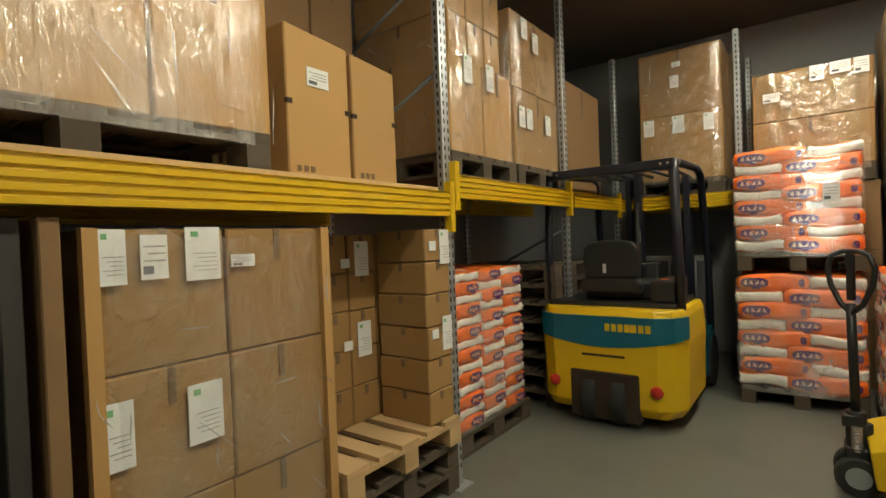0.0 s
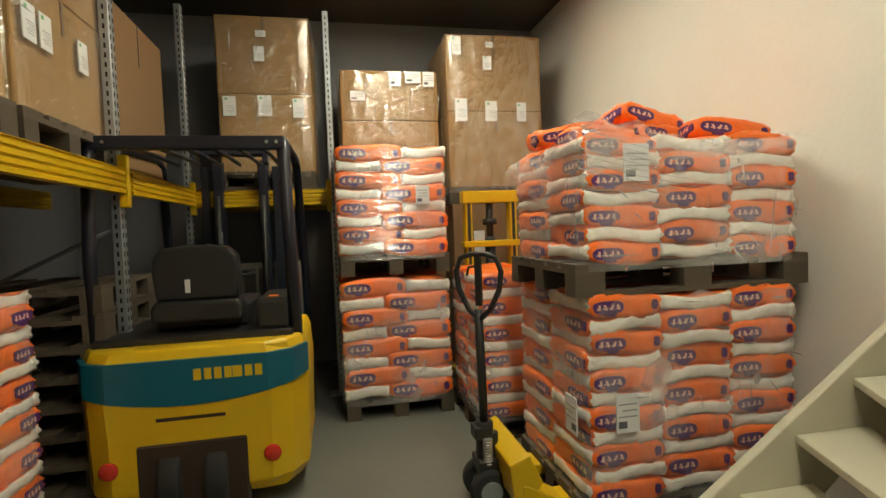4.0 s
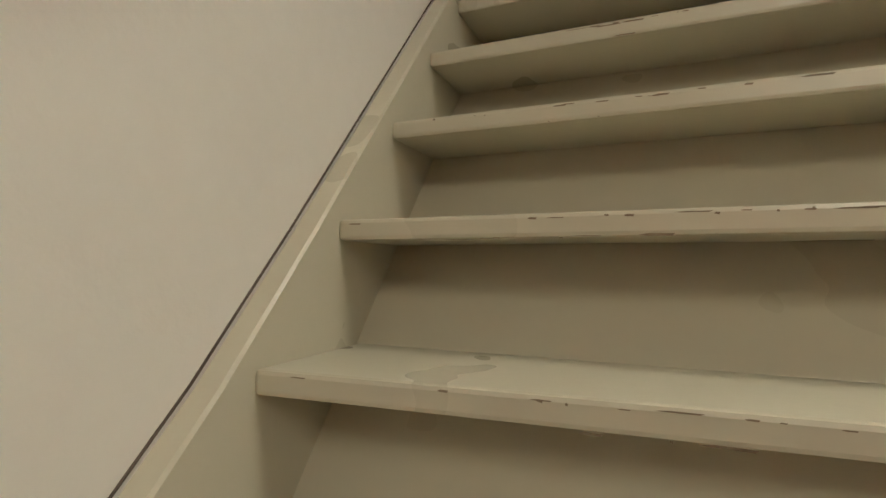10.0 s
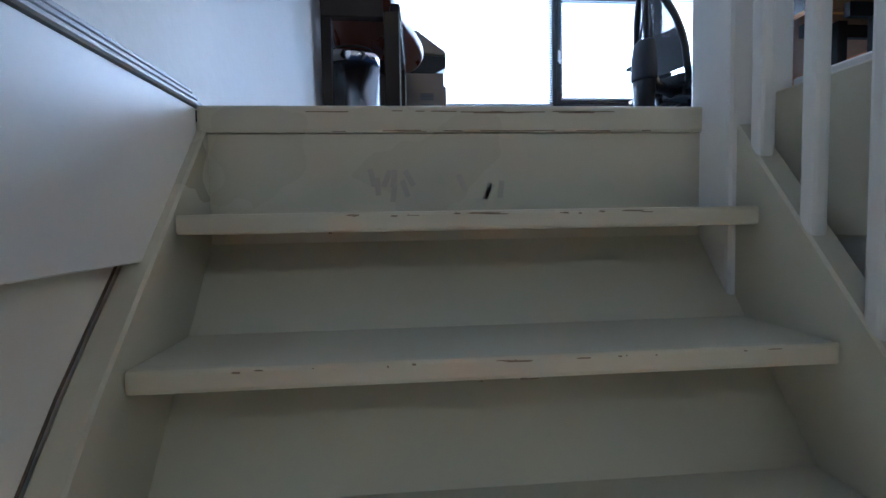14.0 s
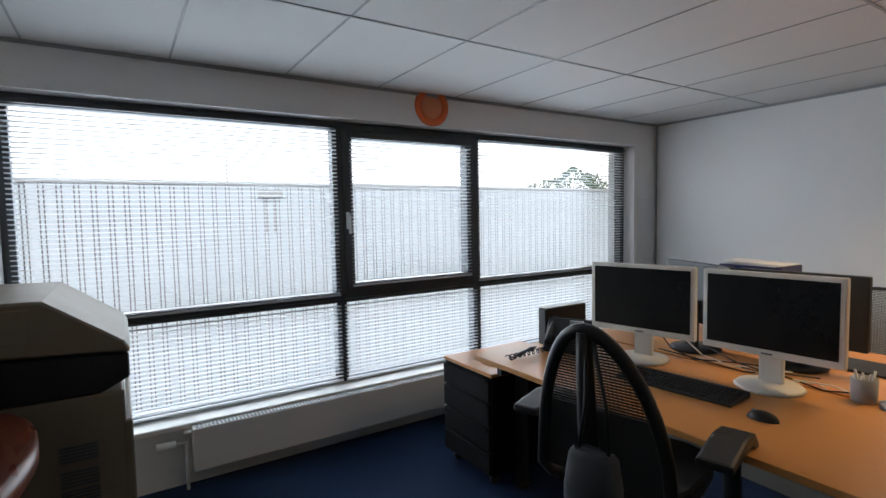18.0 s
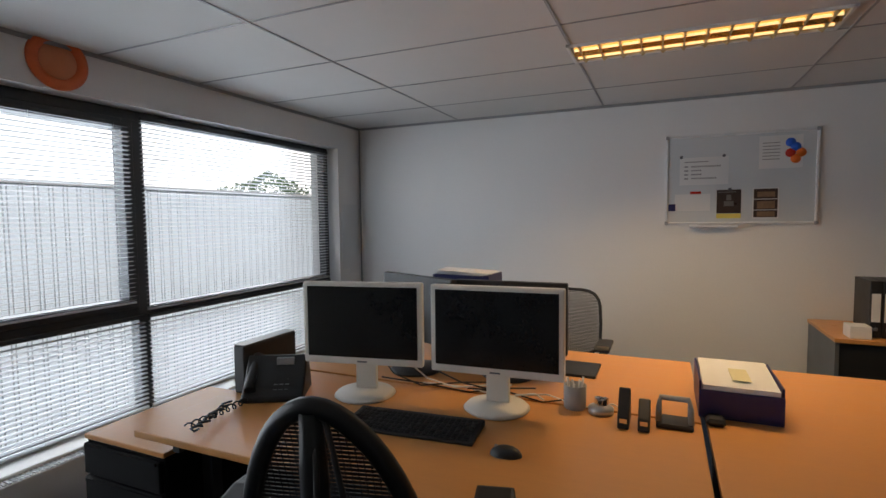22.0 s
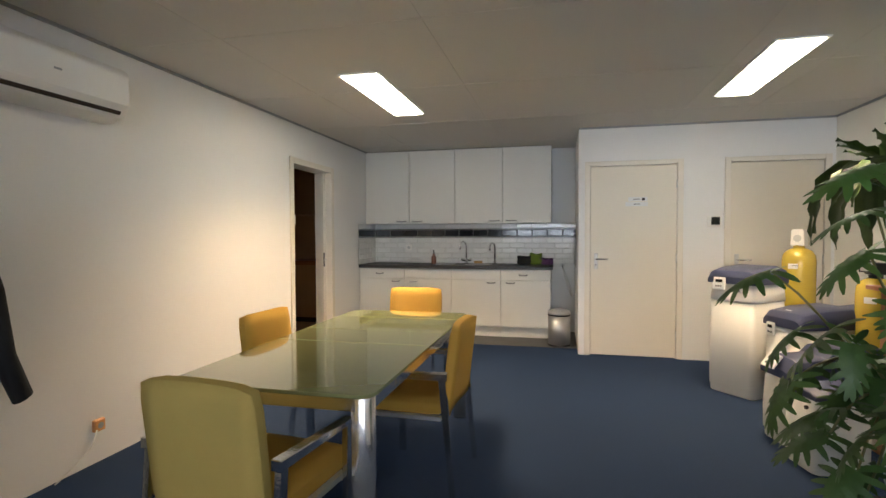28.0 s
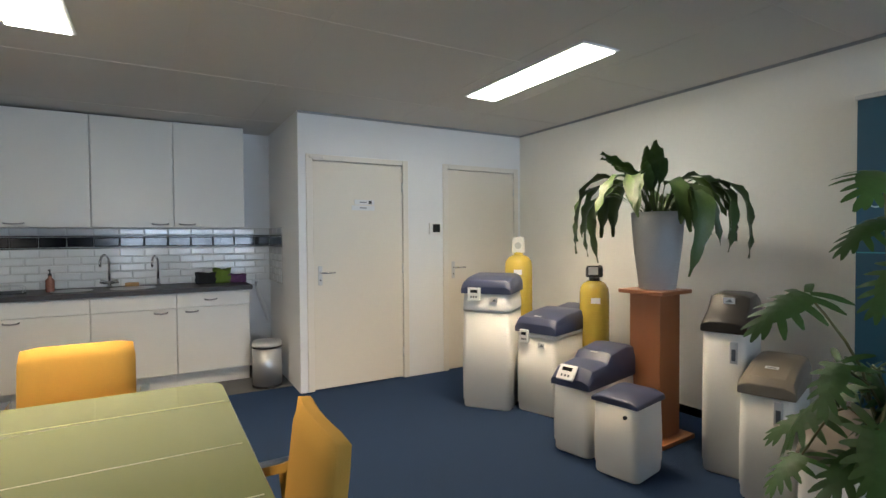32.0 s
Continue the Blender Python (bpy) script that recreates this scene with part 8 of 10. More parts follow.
# telephone cord and cables on the desk
cw = B()
hose(cw, [(2.50 - 0.010 * k + 0.02 * math.cos(k * 1.9), 4.62 - 0.004 * k + 0.016 * math.sin(k * 1.9), H + 0.765) for k in range(24)], 0.004, 6)
solid("telephone_cord", cw, M_BLACK, "coiled black telephone cord on the desk", "cord")
for k, (m_, lab) in enumerate(((M_BLACK, "black monitor cable lying on the desk"), (M_WHITE, "white monitor cable lying on the desk"), (M_BLACK, "black power cable lying on the desk"))):
    cw = B()
    hose(cw, [(3.0 + 0.03 * k, 4.30 - 0.14 * k, H + 0.90 - 0.05 * k), (3.06, 4.22 - 0.16 * k, H + 0.76), (2.98 + 0.03 * k, 4.05 - 0.14 * k, H + 0.754), (3.08, 3.90 - 0.1 * k, H + 0.754), (3.12, 3.80 - 0.1 * k, H + 0.754)], 0.0035, 6)
    solid("desk_cable", cw, m_, lab, "cable", group="cables on the desk")

# sheet and conduit in the corner by the window
bm = B()
box(bm, 4.900, YN - 0.004, 4.798, 5.148, YN - 0.0005, 5.379)
solid("wall_sheet", bm, M_PAPER, "white printed sheet pinned beside the window", "sheet")
bm = B()
tube(bm, (XE - 0.014, YN - 0.016, H), (XE - 0.014, YN - 0.016, CEIL - 0.022), 0.009, seg=8)
solid("corner_conduit", bm, M_GREYM, "thin grey cable conduit in the corner", "conduit")

# ---- meeting area: materials ----
M_KITCH = mat("kitchen_front", (0.72, 0.70, 0.65), 0.38, var=0.03, scale=2, bump=0.02)
M_DOOR = mat("door_leaf_paint", (0.74, 0.69, 0.60), 0.4, var=0.03, scale=2, fine=40, bump=0.03)
M_FRAME = mat("door_frame_paint", (0.74, 0.70, 0.63), 0.35, var=0.03, bump=0.02)
M_TILE = mat("white_glazed_tile", (0.74, 0.74, 0.73), 0.08, var=0.03, scale=3, bump=0.0, rand=0.05)
M_TILEB = mat("black_glazed_tile", (0.012, 0.012, 0.016), 0.07, var=0.1, bump=0.0)
M_GROUT = mat("tile_grout", (0.50, 0.49, 0.46), 0.85, var=0.1)
M_HANDK = mat("dull_handle_steel", (0.30, 0.29, 0.28), 0.45, 0.8, var=0.05)
M_TOP = mat("dark_worktop", (0.030, 0.026, 0.024), 0.42, var=0.35, scale=14, fine=160)
M_TSEAM = mat("table_seam", (0.42, 0.42, 0.27), 0.4, var=0.1)
M_TGLASS = mat("green_table_glass", (0.185, 0.205, 0.095), 0.07, var=0.03, scale=1, bump=0.0, coat=0.6)
M_MUSTARD = mat("mustard_wool", (0.44, 0.265, 0.050), 0.9, var=0.14, scale=5, fine=320, bump=0.35, spec=0.2)
M_LEGST = mat("polished_leg_steel", (0.80, 0.79, 0.77), 0.22, 0.85, var=0.02, scale=2, stretch=(1, 1, 0.2), bump=0.0)
# mustard wool copy with the window's daylight put into its colour
M_MUSTDAY = mat("daylit_mustard_wool", (0.40, 0.31, 0.095), 0.9, var=0.12, scale=5, fine=320, bump=0.35, spec=0.2)
M_SOFT = mat("softener_white", (0.68, 0.68, 0.66), 0.42, var=0.04, scale=3, bump=0.03)
M_LID = mat("softener_blue_lid", (0.040, 0.050, 0.105), 0.42, var=0.12, scale=6, bump=0.04)
M_LIDK = mat("softener_dark_lid", (0.030, 0.026, 0.022), 0.35, var=0.15)
M_LIDG = mat("softener_taupe_lid", (0.20, 0.17, 0.13), 0.42, var=0.1)
M_TANK = mat("yellow_resin_tank", (0.50, 0.38, 0.055), 0.22, var=0.10, scale=6, fine=60, bump=0.03, stretch=(1, 1, 12), coat=0.3)
M_PINE = mat("orange_wood_veneer", (0.36, 0.15, 0.065), 0.42, var=0.12, scale=3, fine=30, stretch=(8, 8, 1), bump=0.03)
M_POT = mat("grey_fibre_pot", (0.40, 0.41, 0.41), 0.6, var=0.12, scale=9, fine=90, bump=0.15)
M_POTW = mat("pale_ribbed_pot", (0.62, 0.66, 0.68), 0.5, var=0.08, scale=4, fine=30, stretch=(1, 1, 9), bump=0.5)
M_LEAFD = mat("glossy_green_leaf", (0.045, 0.082, 0.018), 0.48, var=0.5, scale=7, fine=60, bump=0.08, rand=0.35)
M_LEAFP = mat("split_leaf_green", (0.050, 0.115, 0.022), 0.5, var=0.35, scale=9, fine=60, bump=0.06, rand=0.35)
M_STALK = mat("leaf_stalk", (0.12, 0.12, 0.04), 0.5, var=0.2)
M_SOIL = mat("potting_soil", (0.03, 0.022, 0.015), 0.95, var=0.4, fine=200, bump=0.6)
M_BANNER = mat("teal_banner_print", (0.012, 0.085, 0.14), 0.45, var=0.35, scale=1.2, fine=4, bump=0.0, dark=(0.006, 0.035, 0.075))
M_TEAL = mat("banner_light_line", (0.05, 0.26, 0.34), 0.45)
M_LETTER = mat("banner_letters", (0.45, 0.60, 0.66), 0.5)
M_CLOTHG = mat("green_cloth", (0.13, 0.20, 0.02), 0.9, var=0.2)
M_CLOTHP = mat("purple_cloth", (0.12, 0.045, 0.13), 0.9, var=0.5, scale=30)
M_SIDEW = mat("side_room_wall", (0.52, 0.36, 0.20), 0.7, var=0.08)
M_AMBER = mat("soap_bottle", (0.22, 0.09, 0.06), 0.25)
M_GREY = mat("light_grey_plastic", (0.52, 0.53, 0.54), 0.4)


def text_mesh(name, word, size, m, material, parent, label=""):
    """Flat lettering in the built-in font, as a mesh."""
    cu = bpy.data.curves.new(name, "FONT")
    cu.body, cu.size, cu.extrude = word, size, 0.0004
    ob = bpy.data.objects.new(name, cu)
    scene.collection.objects.link(ob)
    me = bpy.data.meshes.new_from_object(ob.evaluated_get(bpy.context.evaluated_depsgraph_get()))
    bpy.data.objects.remove(ob)
    me.materials.clear()
    me.materials.append(material)
    t = new(name, me)
    t.parent = parent
    t.matrix_basis = m
    if label:
        t["label"] = label
    return t


# ---- lavatory doors ----
def lever(parent, x, z, d, y):
    """A lever handle on its back plate; d is the way the lever points."""
    bm = B()
    box(bm, x - 0.019, y, z - 0.11, x + 0.019, y + 0.009, z + 0.06)
    h_ = part("handle_plate", bm, M_STEEL, parent, "brushed steel plate", bevel=0.004)
    bm = B()
    hose(bm, [(x, y + 0.005, z), (x, y + 0.045, z), (x + d * 0.015, y + 0.052, z), (x + d * 0.12, y + 0.052, z)], 0.0085)
    part("lever", bm, M_CHROME, h_)
    bm = B()
    tube(bm, (x, y + 0.008, z - 0.065), (x, y + 0.011, z - 0.065), 0.007)
    part("keyhole", bm, M_BLACK, h_)


def flush_door(name, label, x0, x1, y):
    d = thing(name, label, kind="structure", category="door")
    bm = B()
    box(bm, x0 + 0.006, y - 0.045, H + 0.012, x1 - 0.006, y - 0.003, H + 2.02)
    part("leaf", bm, M_DOOR, d, bevel=0.002)
    for n, a in (("jamb", (x0 - 0.055, H, x0 + 0.002)), ("jamb", (x1 - 0.002, H, x1 + 0.055))):
        bm = B()
        box(bm, a[0], y - 0.06, H + 0.002, a[2], y + 0.014, H + 2.075)
        part(n, bm, M_FRAME, d, bevel=0.003)
    bm = B()
    box(bm, x0 + 0.003, y - 0.06, H + 2.026, x1 - 0.003, y + 0.013, H + 2.074)
    part("head", bm, M_FRAME, d, bevel=0.003)
    for z in (0.25, 1.05, 1.82):
        bm = B()
        tube(bm, (x0 + 0.006, y + 0.006, H + z - 0.045), (x0 + 0.006, y + 0.006, H + z + 0.045), 0.007)
        part("hinge", bm, M_STEEL, d)
    lever(d, x1 - 0.062, H + 1.04, -1, y - 0.003)
    return d


d1 = flush_door("door_1", "closed cream flush lavatory door with a lever handle and signs", 1.415, 2.28, BY)
for z, w, dx in ((1.670, 0.19, 0.0), (1.618, 0.22, 0.012)):
    bm = B()
    box(bm, 1.80 - w / 2 + dx, BY - 0.003, H + z - 0.022, 1.80 + w / 2 + dx, BY + 0.001, H + z + 0.022)
    s = part("sign", bm, M_PAPER, d1, "small white door sign")
    bm = B()
    box(bm, 1.80 - 0.02, BY + 0.001, H + z - 0.004, 1.80 + 0.045, BY + 0.002, H + z + 0.004)
    part("print_bar", bm, M_INK, s)
    if z > 1.65:
        bm = B()
        box(bm, 1.73, BY + 0.001, H + z - 0.015, 1.76, BY + 0.002, H + z + 0.015)
        part("pictogram", bm, M_BLACK, s)
bm = B()
box(bm, 2.18, BY + 0.013, H + 2.036, 2.31, BY + 0.03, H + 2.062)
part("top_catch", bm, M_FRAME, d1, bevel=0.004)
flush_door("door_2", "closed cream flush door beside the yellow tank", 0.09, 0.92, BY)
for x0, x1 in ((0.09, 0.92), (1.415, 2.28)):
    bm = B()
    box(bm, x0 - 0.02, BY - 0.10, H, x1 + 0.02, BY - 0.08, H + 2.03)
    solid("wall_behind_door", bm, M_DARK, "dark closing board behind the door", kind="structure")
th = thing("thermostat", "white wall thermostat with a dark display", "thermostat")
bm = B()
box(bm, 1.005, BY, H + 1.375, 1.135, BY + 0.022, H + 1.485)
part("housing", bm, M_WHITE, th, bevel=0.006, seg=2)
bm = B()
box(bm, 1.02, BY + 0.022, H + 1.395, 1.10, BY + 0.0245, H + 1.475)
part("display", bm, M_SCREEN, th, "dark glass display")

# ---- door to the side room ----
d3 = thing("door_3", "open cream door and frame to a dim side room", kind="structure", category="door")
for y0, y1 in ((-3.425, -3.355), (-4.335, -4.265)):
    bm = B()
    box(bm, XE - 0.014, y0, H + 0.002, XE + 0.2, y1 - (0 if y0 > -4 else 0), H + 2.09)
    part("jamb", bm, M_FRAME, d3, bevel=0.004)
bm = B()
box(bm, XE - 0.013, -4.264, H + 2.026, XE + 0.2, -3.426, H + 2.088)
part("head", bm, M_FRAME, d3, bevel=0.004)
bm = B()
box(bm, XE + 0.06, -4.264, H + 0.01, XE + 0.10, -4.20, H + 2.02)
part("leaf_edge", bm, M_FRAME, d3, bevel=0.003)
bm = B()
box(bm, XE + 0.055, -4.215, H + 0.94, XE + 0.0595, -4.19, H + 1.10)
latch = part("latch_plate", bm, M_BLACK, d3, "dark latch plate")
bm = B()
tube(bm, (XE + 0.058, -4.205, H + 1.02), (XE + 0.03, -4.205, H + 1.02), 0.01)
part("latch_knob", bm, M_STEEL, latch)
bm = B()
box(bm, XE + 0.2, -6.3, H - 0.02, 7.3, -2.9, H - 0.004)
solid("floor_side_room", bm, M_SIDEW, "brown side-room floor", kind="structure")
bm = B()
box(bm, XE + 0.2, -6.3, H, 7.3, -6.2, 6.3)
box(bm, 7.2, -6.2, H, 7.3, -2.9, 6.3)
box(bm, XE + 0.2, -3.0, H, 7.2, -2.9, 6.3)
box(bm, XE + 0.2, -6.2, H, XE + 0.3, -5.9, 6.3)
solid("wall_side_room", bm, M_SIDEW, "brown-beige side-room walls", kind="structure")
bm = B()
box(bm, XE + 0.2, -6.3, 6.2, 7.3, -2.9, 6.3)
solid("ceiling_side_room", bm, M_SIDEW, "side-room ceiling", kind="structure")
sr = thing("side_counter", "brown counter in the side room", "counter", pose(6.4, -6.2, H))
bm = B()
box(bm, -0.85, 0.0, 0.08, 0.8, 0.55, 0.86)
part("body", bm, M_SIDEW, sr)
bm = B()
box(bm, -0.87, 0.0, 0.86, 0.8, 0.58, 0.92)
part("top", bm, M_EDGE, sr, bevel=0.004)
bm = B()
box(bm, -0.82, 0.02, 0.0, 0.78, 0.50, 0.08)
part("plinth", bm, M_DARK, sr)
sh = thing("wall_shelf", "small wall shelf in the side room", "shelf", pose(6.35, -6.2, H + 1.62))
bm = B()
box(bm, -0.5, 0, 0, 0.5, 0.2, 0.03)
part("board", bm, M_SIDEW, sh)
for x in (-0.4, 0.4):
    bm = B()
    prism(bm, [(0, 0), (0, -0.15), (0.02, -0.15), (0.16, 0)], "x", x - 0.01, x + 0.01)
    part("bracket", bm, M_STEEL, sh)
pt = thing("small_plant_pot", "small round dried plant in a pot on the shelf", "plant", pose(6.25, -6.08, H + 1.65))
bm = B()
lathe(bm, [(0.04, 0), (0.055, 0.07)], 14)
part("pot", bm, M_SIDEW, pt)
bm = B()
bmesh.ops.create_icosphere(bm, subdivisions=2, radius=0.075, matrix=pose(0, 0, 0.12))
rnd = random.Random(4)
for v in bm.verts:
    v.co += Vector((rnd.uniform(-1, 1), rnd.uniform(-1, 1), rnd.uniform(-1, 1))) * 0.018
part("foliage", bm, M_DARK, pt)
bm = B()
prism(bm, [(0, 0), (0.10, 0), (0.10, 0.02), (0.05, 0.05), (0.035, 0.42), (0.0, 0.42)], "x", -0.03, 0.03)
solid("iron_bracket", bm, M_BLACK, "black iron bracket high on the side-room wall", "bracket", m=pose(6.1, -6.2, H + 1.95))

# ---- kitchen ----
KY = -5.7
XS = [2.70, 3.315, 3.946, 4.573, 5.197]


def bow(parent, x, y, z, w=0.10, d=1):
    bm = B()
    hose(bm, [(x - w / 2, y, z), (x - w * 0.42, y + 0.018 * d, z - 0.004), (x, y + 0.026 * d, z - 0.008), (x + w * 0.42, y + 0.018 * d, z - 0.004), (x + w / 2, y, z)], 0.007, 6)
    part("handle", bm, M_HANDK, parent, "slim bowed steel handle")


for i in range(4):
    x0, x1 = XS[i], XS[i + 1]
    k = thing("base_cabinet", "white kitchen base cabinet with drawer and door", "cabinet", pose((x0 + x1) / 2, KY, H), group="kitchen base cabinets")
    w = (x1 - x0) / 2 - 0.001
    bm = B()
    box(bm, -w, 0.01, 0.14, w, 0.56, 0.866)
    part("body", bm, M_KITCH, k)
    bm = B()
    box(bm, -w, 0.03, 0.006, w, 0.50, 0.138)
    part("plinth", bm, M_KITCH, k)
    bm = B()
    box(bm, -w + 0.0025, 0.562, 0.736, w - 0.0025, 0.58, 0.862)
    dr = part("drawer_front", bm, M_KITCH, k, bevel=0.002)
    if i in (0, 3):
        bow(dr, 0.03, 0.58, 0.80)
    bm = B()
    box(bm, -w + 0.0025, 0.562, 0.145, w - 0.0025, 0.58, 0.730)
    dd = part("door", bm, M_KITCH, k, bevel=0.002)
    bow(dd, (w - 0.12) * (1 if i in (0, 2) else 1) * (1 if i % 2 == 0 else -1) if i != 0 else w - 0.12, 0.58, 0.70)
    u = thing("wall_cabinet", "white kitchen wall cabinet with a flush door", "cabinet", pose((x0 + x1) / 2, KY, H), group="kitchen wall cabinets")
    bm = B()
    box(bm, -w, 0.014, 1.453, w, 0.33, 2.425)
    part("body", bm, M_KITCH, u)
    bm = B()
    box(bm, -w + 0.0025, 0.332, 1.45, w - 0.0025, 0.35, 2.42)
    dd = part("door", bm, M_KITCH, u, bevel=0.002)
    bow(dd, (-w + 0.11) if i in (1, 3) else (w - 0.11), 0.35, 1.485, 0.13)
# worktop with two basins
wt = thing("worktop", "dark speckled kitchen worktop with inset steel sink", "worktop")
bm = B()
for a in ((2.68, 3.42), (4.32, 5.198)):
    box(bm, a[0], KY + 0.012, H + 0.868, a[1], KY + 0.615, H + 0.908)
BOWLS = ((3.645, 0.450, 0.165), (4.095, 0.450, 0.135))
for cx, wide, rad in BOWLS:
    # a slab with a round hole for the basin
    hx, lo_, hi_ = wide / 2, -0.298, 0.305
    turns = sorted([2 * math.pi * k / 32 + 0.05 for k in range(32)] + [math.atan2(sy, sx) % (2 * math.pi) for sx in (-hx, hx) for sy in (lo_, hi_)])
    loops = []
    for q in turns:
        c, s_ = math.cos(q), math.sin(q)
        far = min(hx / max(1e-6, abs(c)), (hi_ if s_ > 0 else -lo_) / max(1e-6, abs(s_)))
        loops.append([bm.verts.new((cx + r_ * c, KY + 0.31 + r_ * s_, H + z)) for r_, z in ((rad, 0.868), (rad, 0.908), (far, 0.908), (far, 0.868))])
    for a, b in zip(loops, loops[1:] + loops[:1]):
        for k in range(4):
            bm.faces.new((a[k], a[(k + 1) % 4], b[(k + 1) % 4], b[k]))
part("top", bm, M_TOP, wt)
sink = thing("sink", "two round stainless steel basins set into the worktop", "sink", pose(0, 0, H + 0.908))
for cx, wide, rad in BOWLS:
    bm = B()
    lathe(bm, [(rad + 0.014, 0.0005), (rad + 0.012, 0.004), (rad - 0.002, 0.004), (rad - 0.008, -0.006), (rad - 0.014, -0.035), (rad - 0.05, -0.0375), (0.0, -0.038)], 32)
    ob = part("basin", bm, M_STEEL, sink, "round steel basin")
    ob.matrix_basis = pose(cx, KY + 0.31, 0)


def tap(x, hgt, reach, label, mixer):
    t = thing("tap", label, "tap", pose(x, KY + 0.10, H + 0.908))
    bm = B()
    lathe(bm, [(0.026, 0), (0.026, 0.012), (0.016, 0.02), (0.014, 0.06)], 16)
    part("base", bm, M_CHROME, t)
    bm = B()
    pts = [(0, 0, 0.05), (0, 0, hgt * 0.75)]
    for i in range(1, 8):
        a = math.pi * i / 7
        pts.append((reach * (1 - math.cos(a)) / 2 * 0.35, reach * (1 - math.cos(a)) / 2, hgt * 0.75 + math.sin(a) * hgt * 0.25))
    pts.append((pts[-1][0], pts[-1][1], pts[-1][2] - 0.03))
    hose(bm, pts, 0.010, 10)
    part("spout", bm, M_CHROME, t)
    if mixer:
        for s in (-1, 1):
            bm = B()
            tube(bm, (s * 0.012, 0, 0.04), (s * 0.07, 0.01, 0.06), 0.012, 0.02)
            part("knob", bm, M_CHROME, t)
    return t


tap(3.84, 0.30, 0.16, "tall chrome mixer tap with two knobs", True)
tap(3.45, 0.28, 0.14, "slim curved chrome tap", False)
so = thing("soap_bottle", "amber soap pump bottle beside the sink", "bottle", pose(4.24, KY + 0.33, H + 0.908))
bm = B()
lathe(bm, [(0.028, 0), (0.032, 0.015), (0.032, 0.10), (0.013, 0.125), (0.013, 0.14)], 14)
part("bottle", bm, M_AMBER, so)
bm = B()
lathe(bm, [(0.014, 0.14), (0.014, 0.155), (0.005, 0.158), (0.005, 0.18)], 10)
box(bm, -0.006, -0.006, 0.18, 0.006, 0.04, 0.192)
part("pump", bm, M_BLACK, so)
rk = thing("dish_rack", "small wire dish rack by the sink", "rack", pose(4.50, KY + 0.33, H + 0.908))
bm = B()
for y in (-0.05, 0.05):
    hose(bm, [(-0.09, y, 0.006), (-0.09, y, 0.05), (-0.06, y, 0.065), (0.06, y, 0.065), (0.09, y, 0.05), (0.09, y, 0.006)], 0.005, 6)
part("hoop", bm, M_STEEL, rk)
bm = B()
box(bm, -0.1, -0.06, 0, 0.1, 0.06, 0.008)
part("tray", bm, M_BLACK, rk)
sp = thing("sponge_block", "pale wooden brush block beside the sink", "sponge", pose(3.66, KY + 0.20, H + 0.916))
bm = B()
box(bm, -0.055, -0.025, 0, 0.055, 0.025, 0.035)
part("block", bm, M_CARDL, sp, bevel=0.008, seg=2)
rnd = random.Random(9)
for nm, x, lx, lz, m_, lab in (("kitchen_cloth", 3.05, 0.11, 0.115, M_CLOTH, "crumpled black kitchen cloth"), ("kitchen_cloth", 2.90, 0.10, 0.15, M_CLOTHG, "folded green kitchen cloth"), ("kitchen_cloth", 2.77, 0.085, 0.085, M_CLOTHP, "crumpled purple patterned cloth"), ("kitchen_cloth", 2.72, 0.05, 0.08, M_CLOTHP, "small crumpled purple kitchen cloth")):
    bm = B()
    bmesh.ops.create_cube(bm, size=1)
    bmesh.ops.subdivide_edges(bm, edges=bm.edges[:], cuts=5, use_grid_fill=True)
    for v in bm.verts:
        c = v.co
        n_ = 0.10 * math.sin(9 * c.x + 5 * c.y + x * 30) + 0.08 * math.sin(11 * c.z + 7 * c.x)
        v.co = Vector((c.x * 2 * lx * (0.75 + n_ * 0.6), c.y * 0.12 * (0.8 + n_), (c.z + 0.5) * lz * (0.9 + n_ * 0.8)))
        if c.z < -0.49:
            v.co.z = 0
    solid(nm, bm, m_, lab, "cloth", m=pose(x, KY + 0.20, H + 0.909, 0, 0, rnd.uniform(-10, 10)), smooth=True, group="kitchen cloths")
# tiles: five rows over the worktop, then the dark row and one more
TW, TH = 0.20, 0.10
tiles = thing("wall_tiles", "white glazed brick tiles with one black row", kind="structure", category="tiles")
bm = B()
box(bm, 2.404, KY + 0.001, H + 0.908, 5.196, KY + 0.006, H + 1.452)
part("grout", bm, M_GROUT, tiles)
bm = B()
box(bm, 2.401, KY + 0.006, H + 0.90, 2.405, KY + 0.60, H + 1.452)
box(bm, 5.195, KY + 0.62, H + 0.908, 5.199, KY + 0.62, H + 1.452)
part("side_grout", bm, M_GROUT, tiles)


def tile_mesh(w, h_, material):
    bm = B()
    a = [bm.verts.new(p) for p in ((0.0015, 0, 0.0015), (w - 0.0015, 0, 0.0015), (w - 0.0015, 0, h_ - 0.0015), (0.0015, 0, h_ - 0.0015))]
    b = [bm.verts.new((x, 0.006, z)) for x, z in ((0.010, 0.010), (w - 0.010, 0.010), (w - 0.010, h_ - 0.010), (0.010, h_ - 0.010))]
    bm.faces.new(b[::-1])
    for i in range(4):
        bm.faces.new((a[i], a[(i + 1) % 4], b[(i + 1) % 4], b[i]))
    return mesh_of("tile", bm, material)


ROWS = [(0.908 + 0.07 * i, 0.07, False) for i in range(5)] + [(1.262, 0.012, True), (1.276, 0.092, True), (1.370, 0.012, True), (1.384, 0.066, False)]
CUT = {}


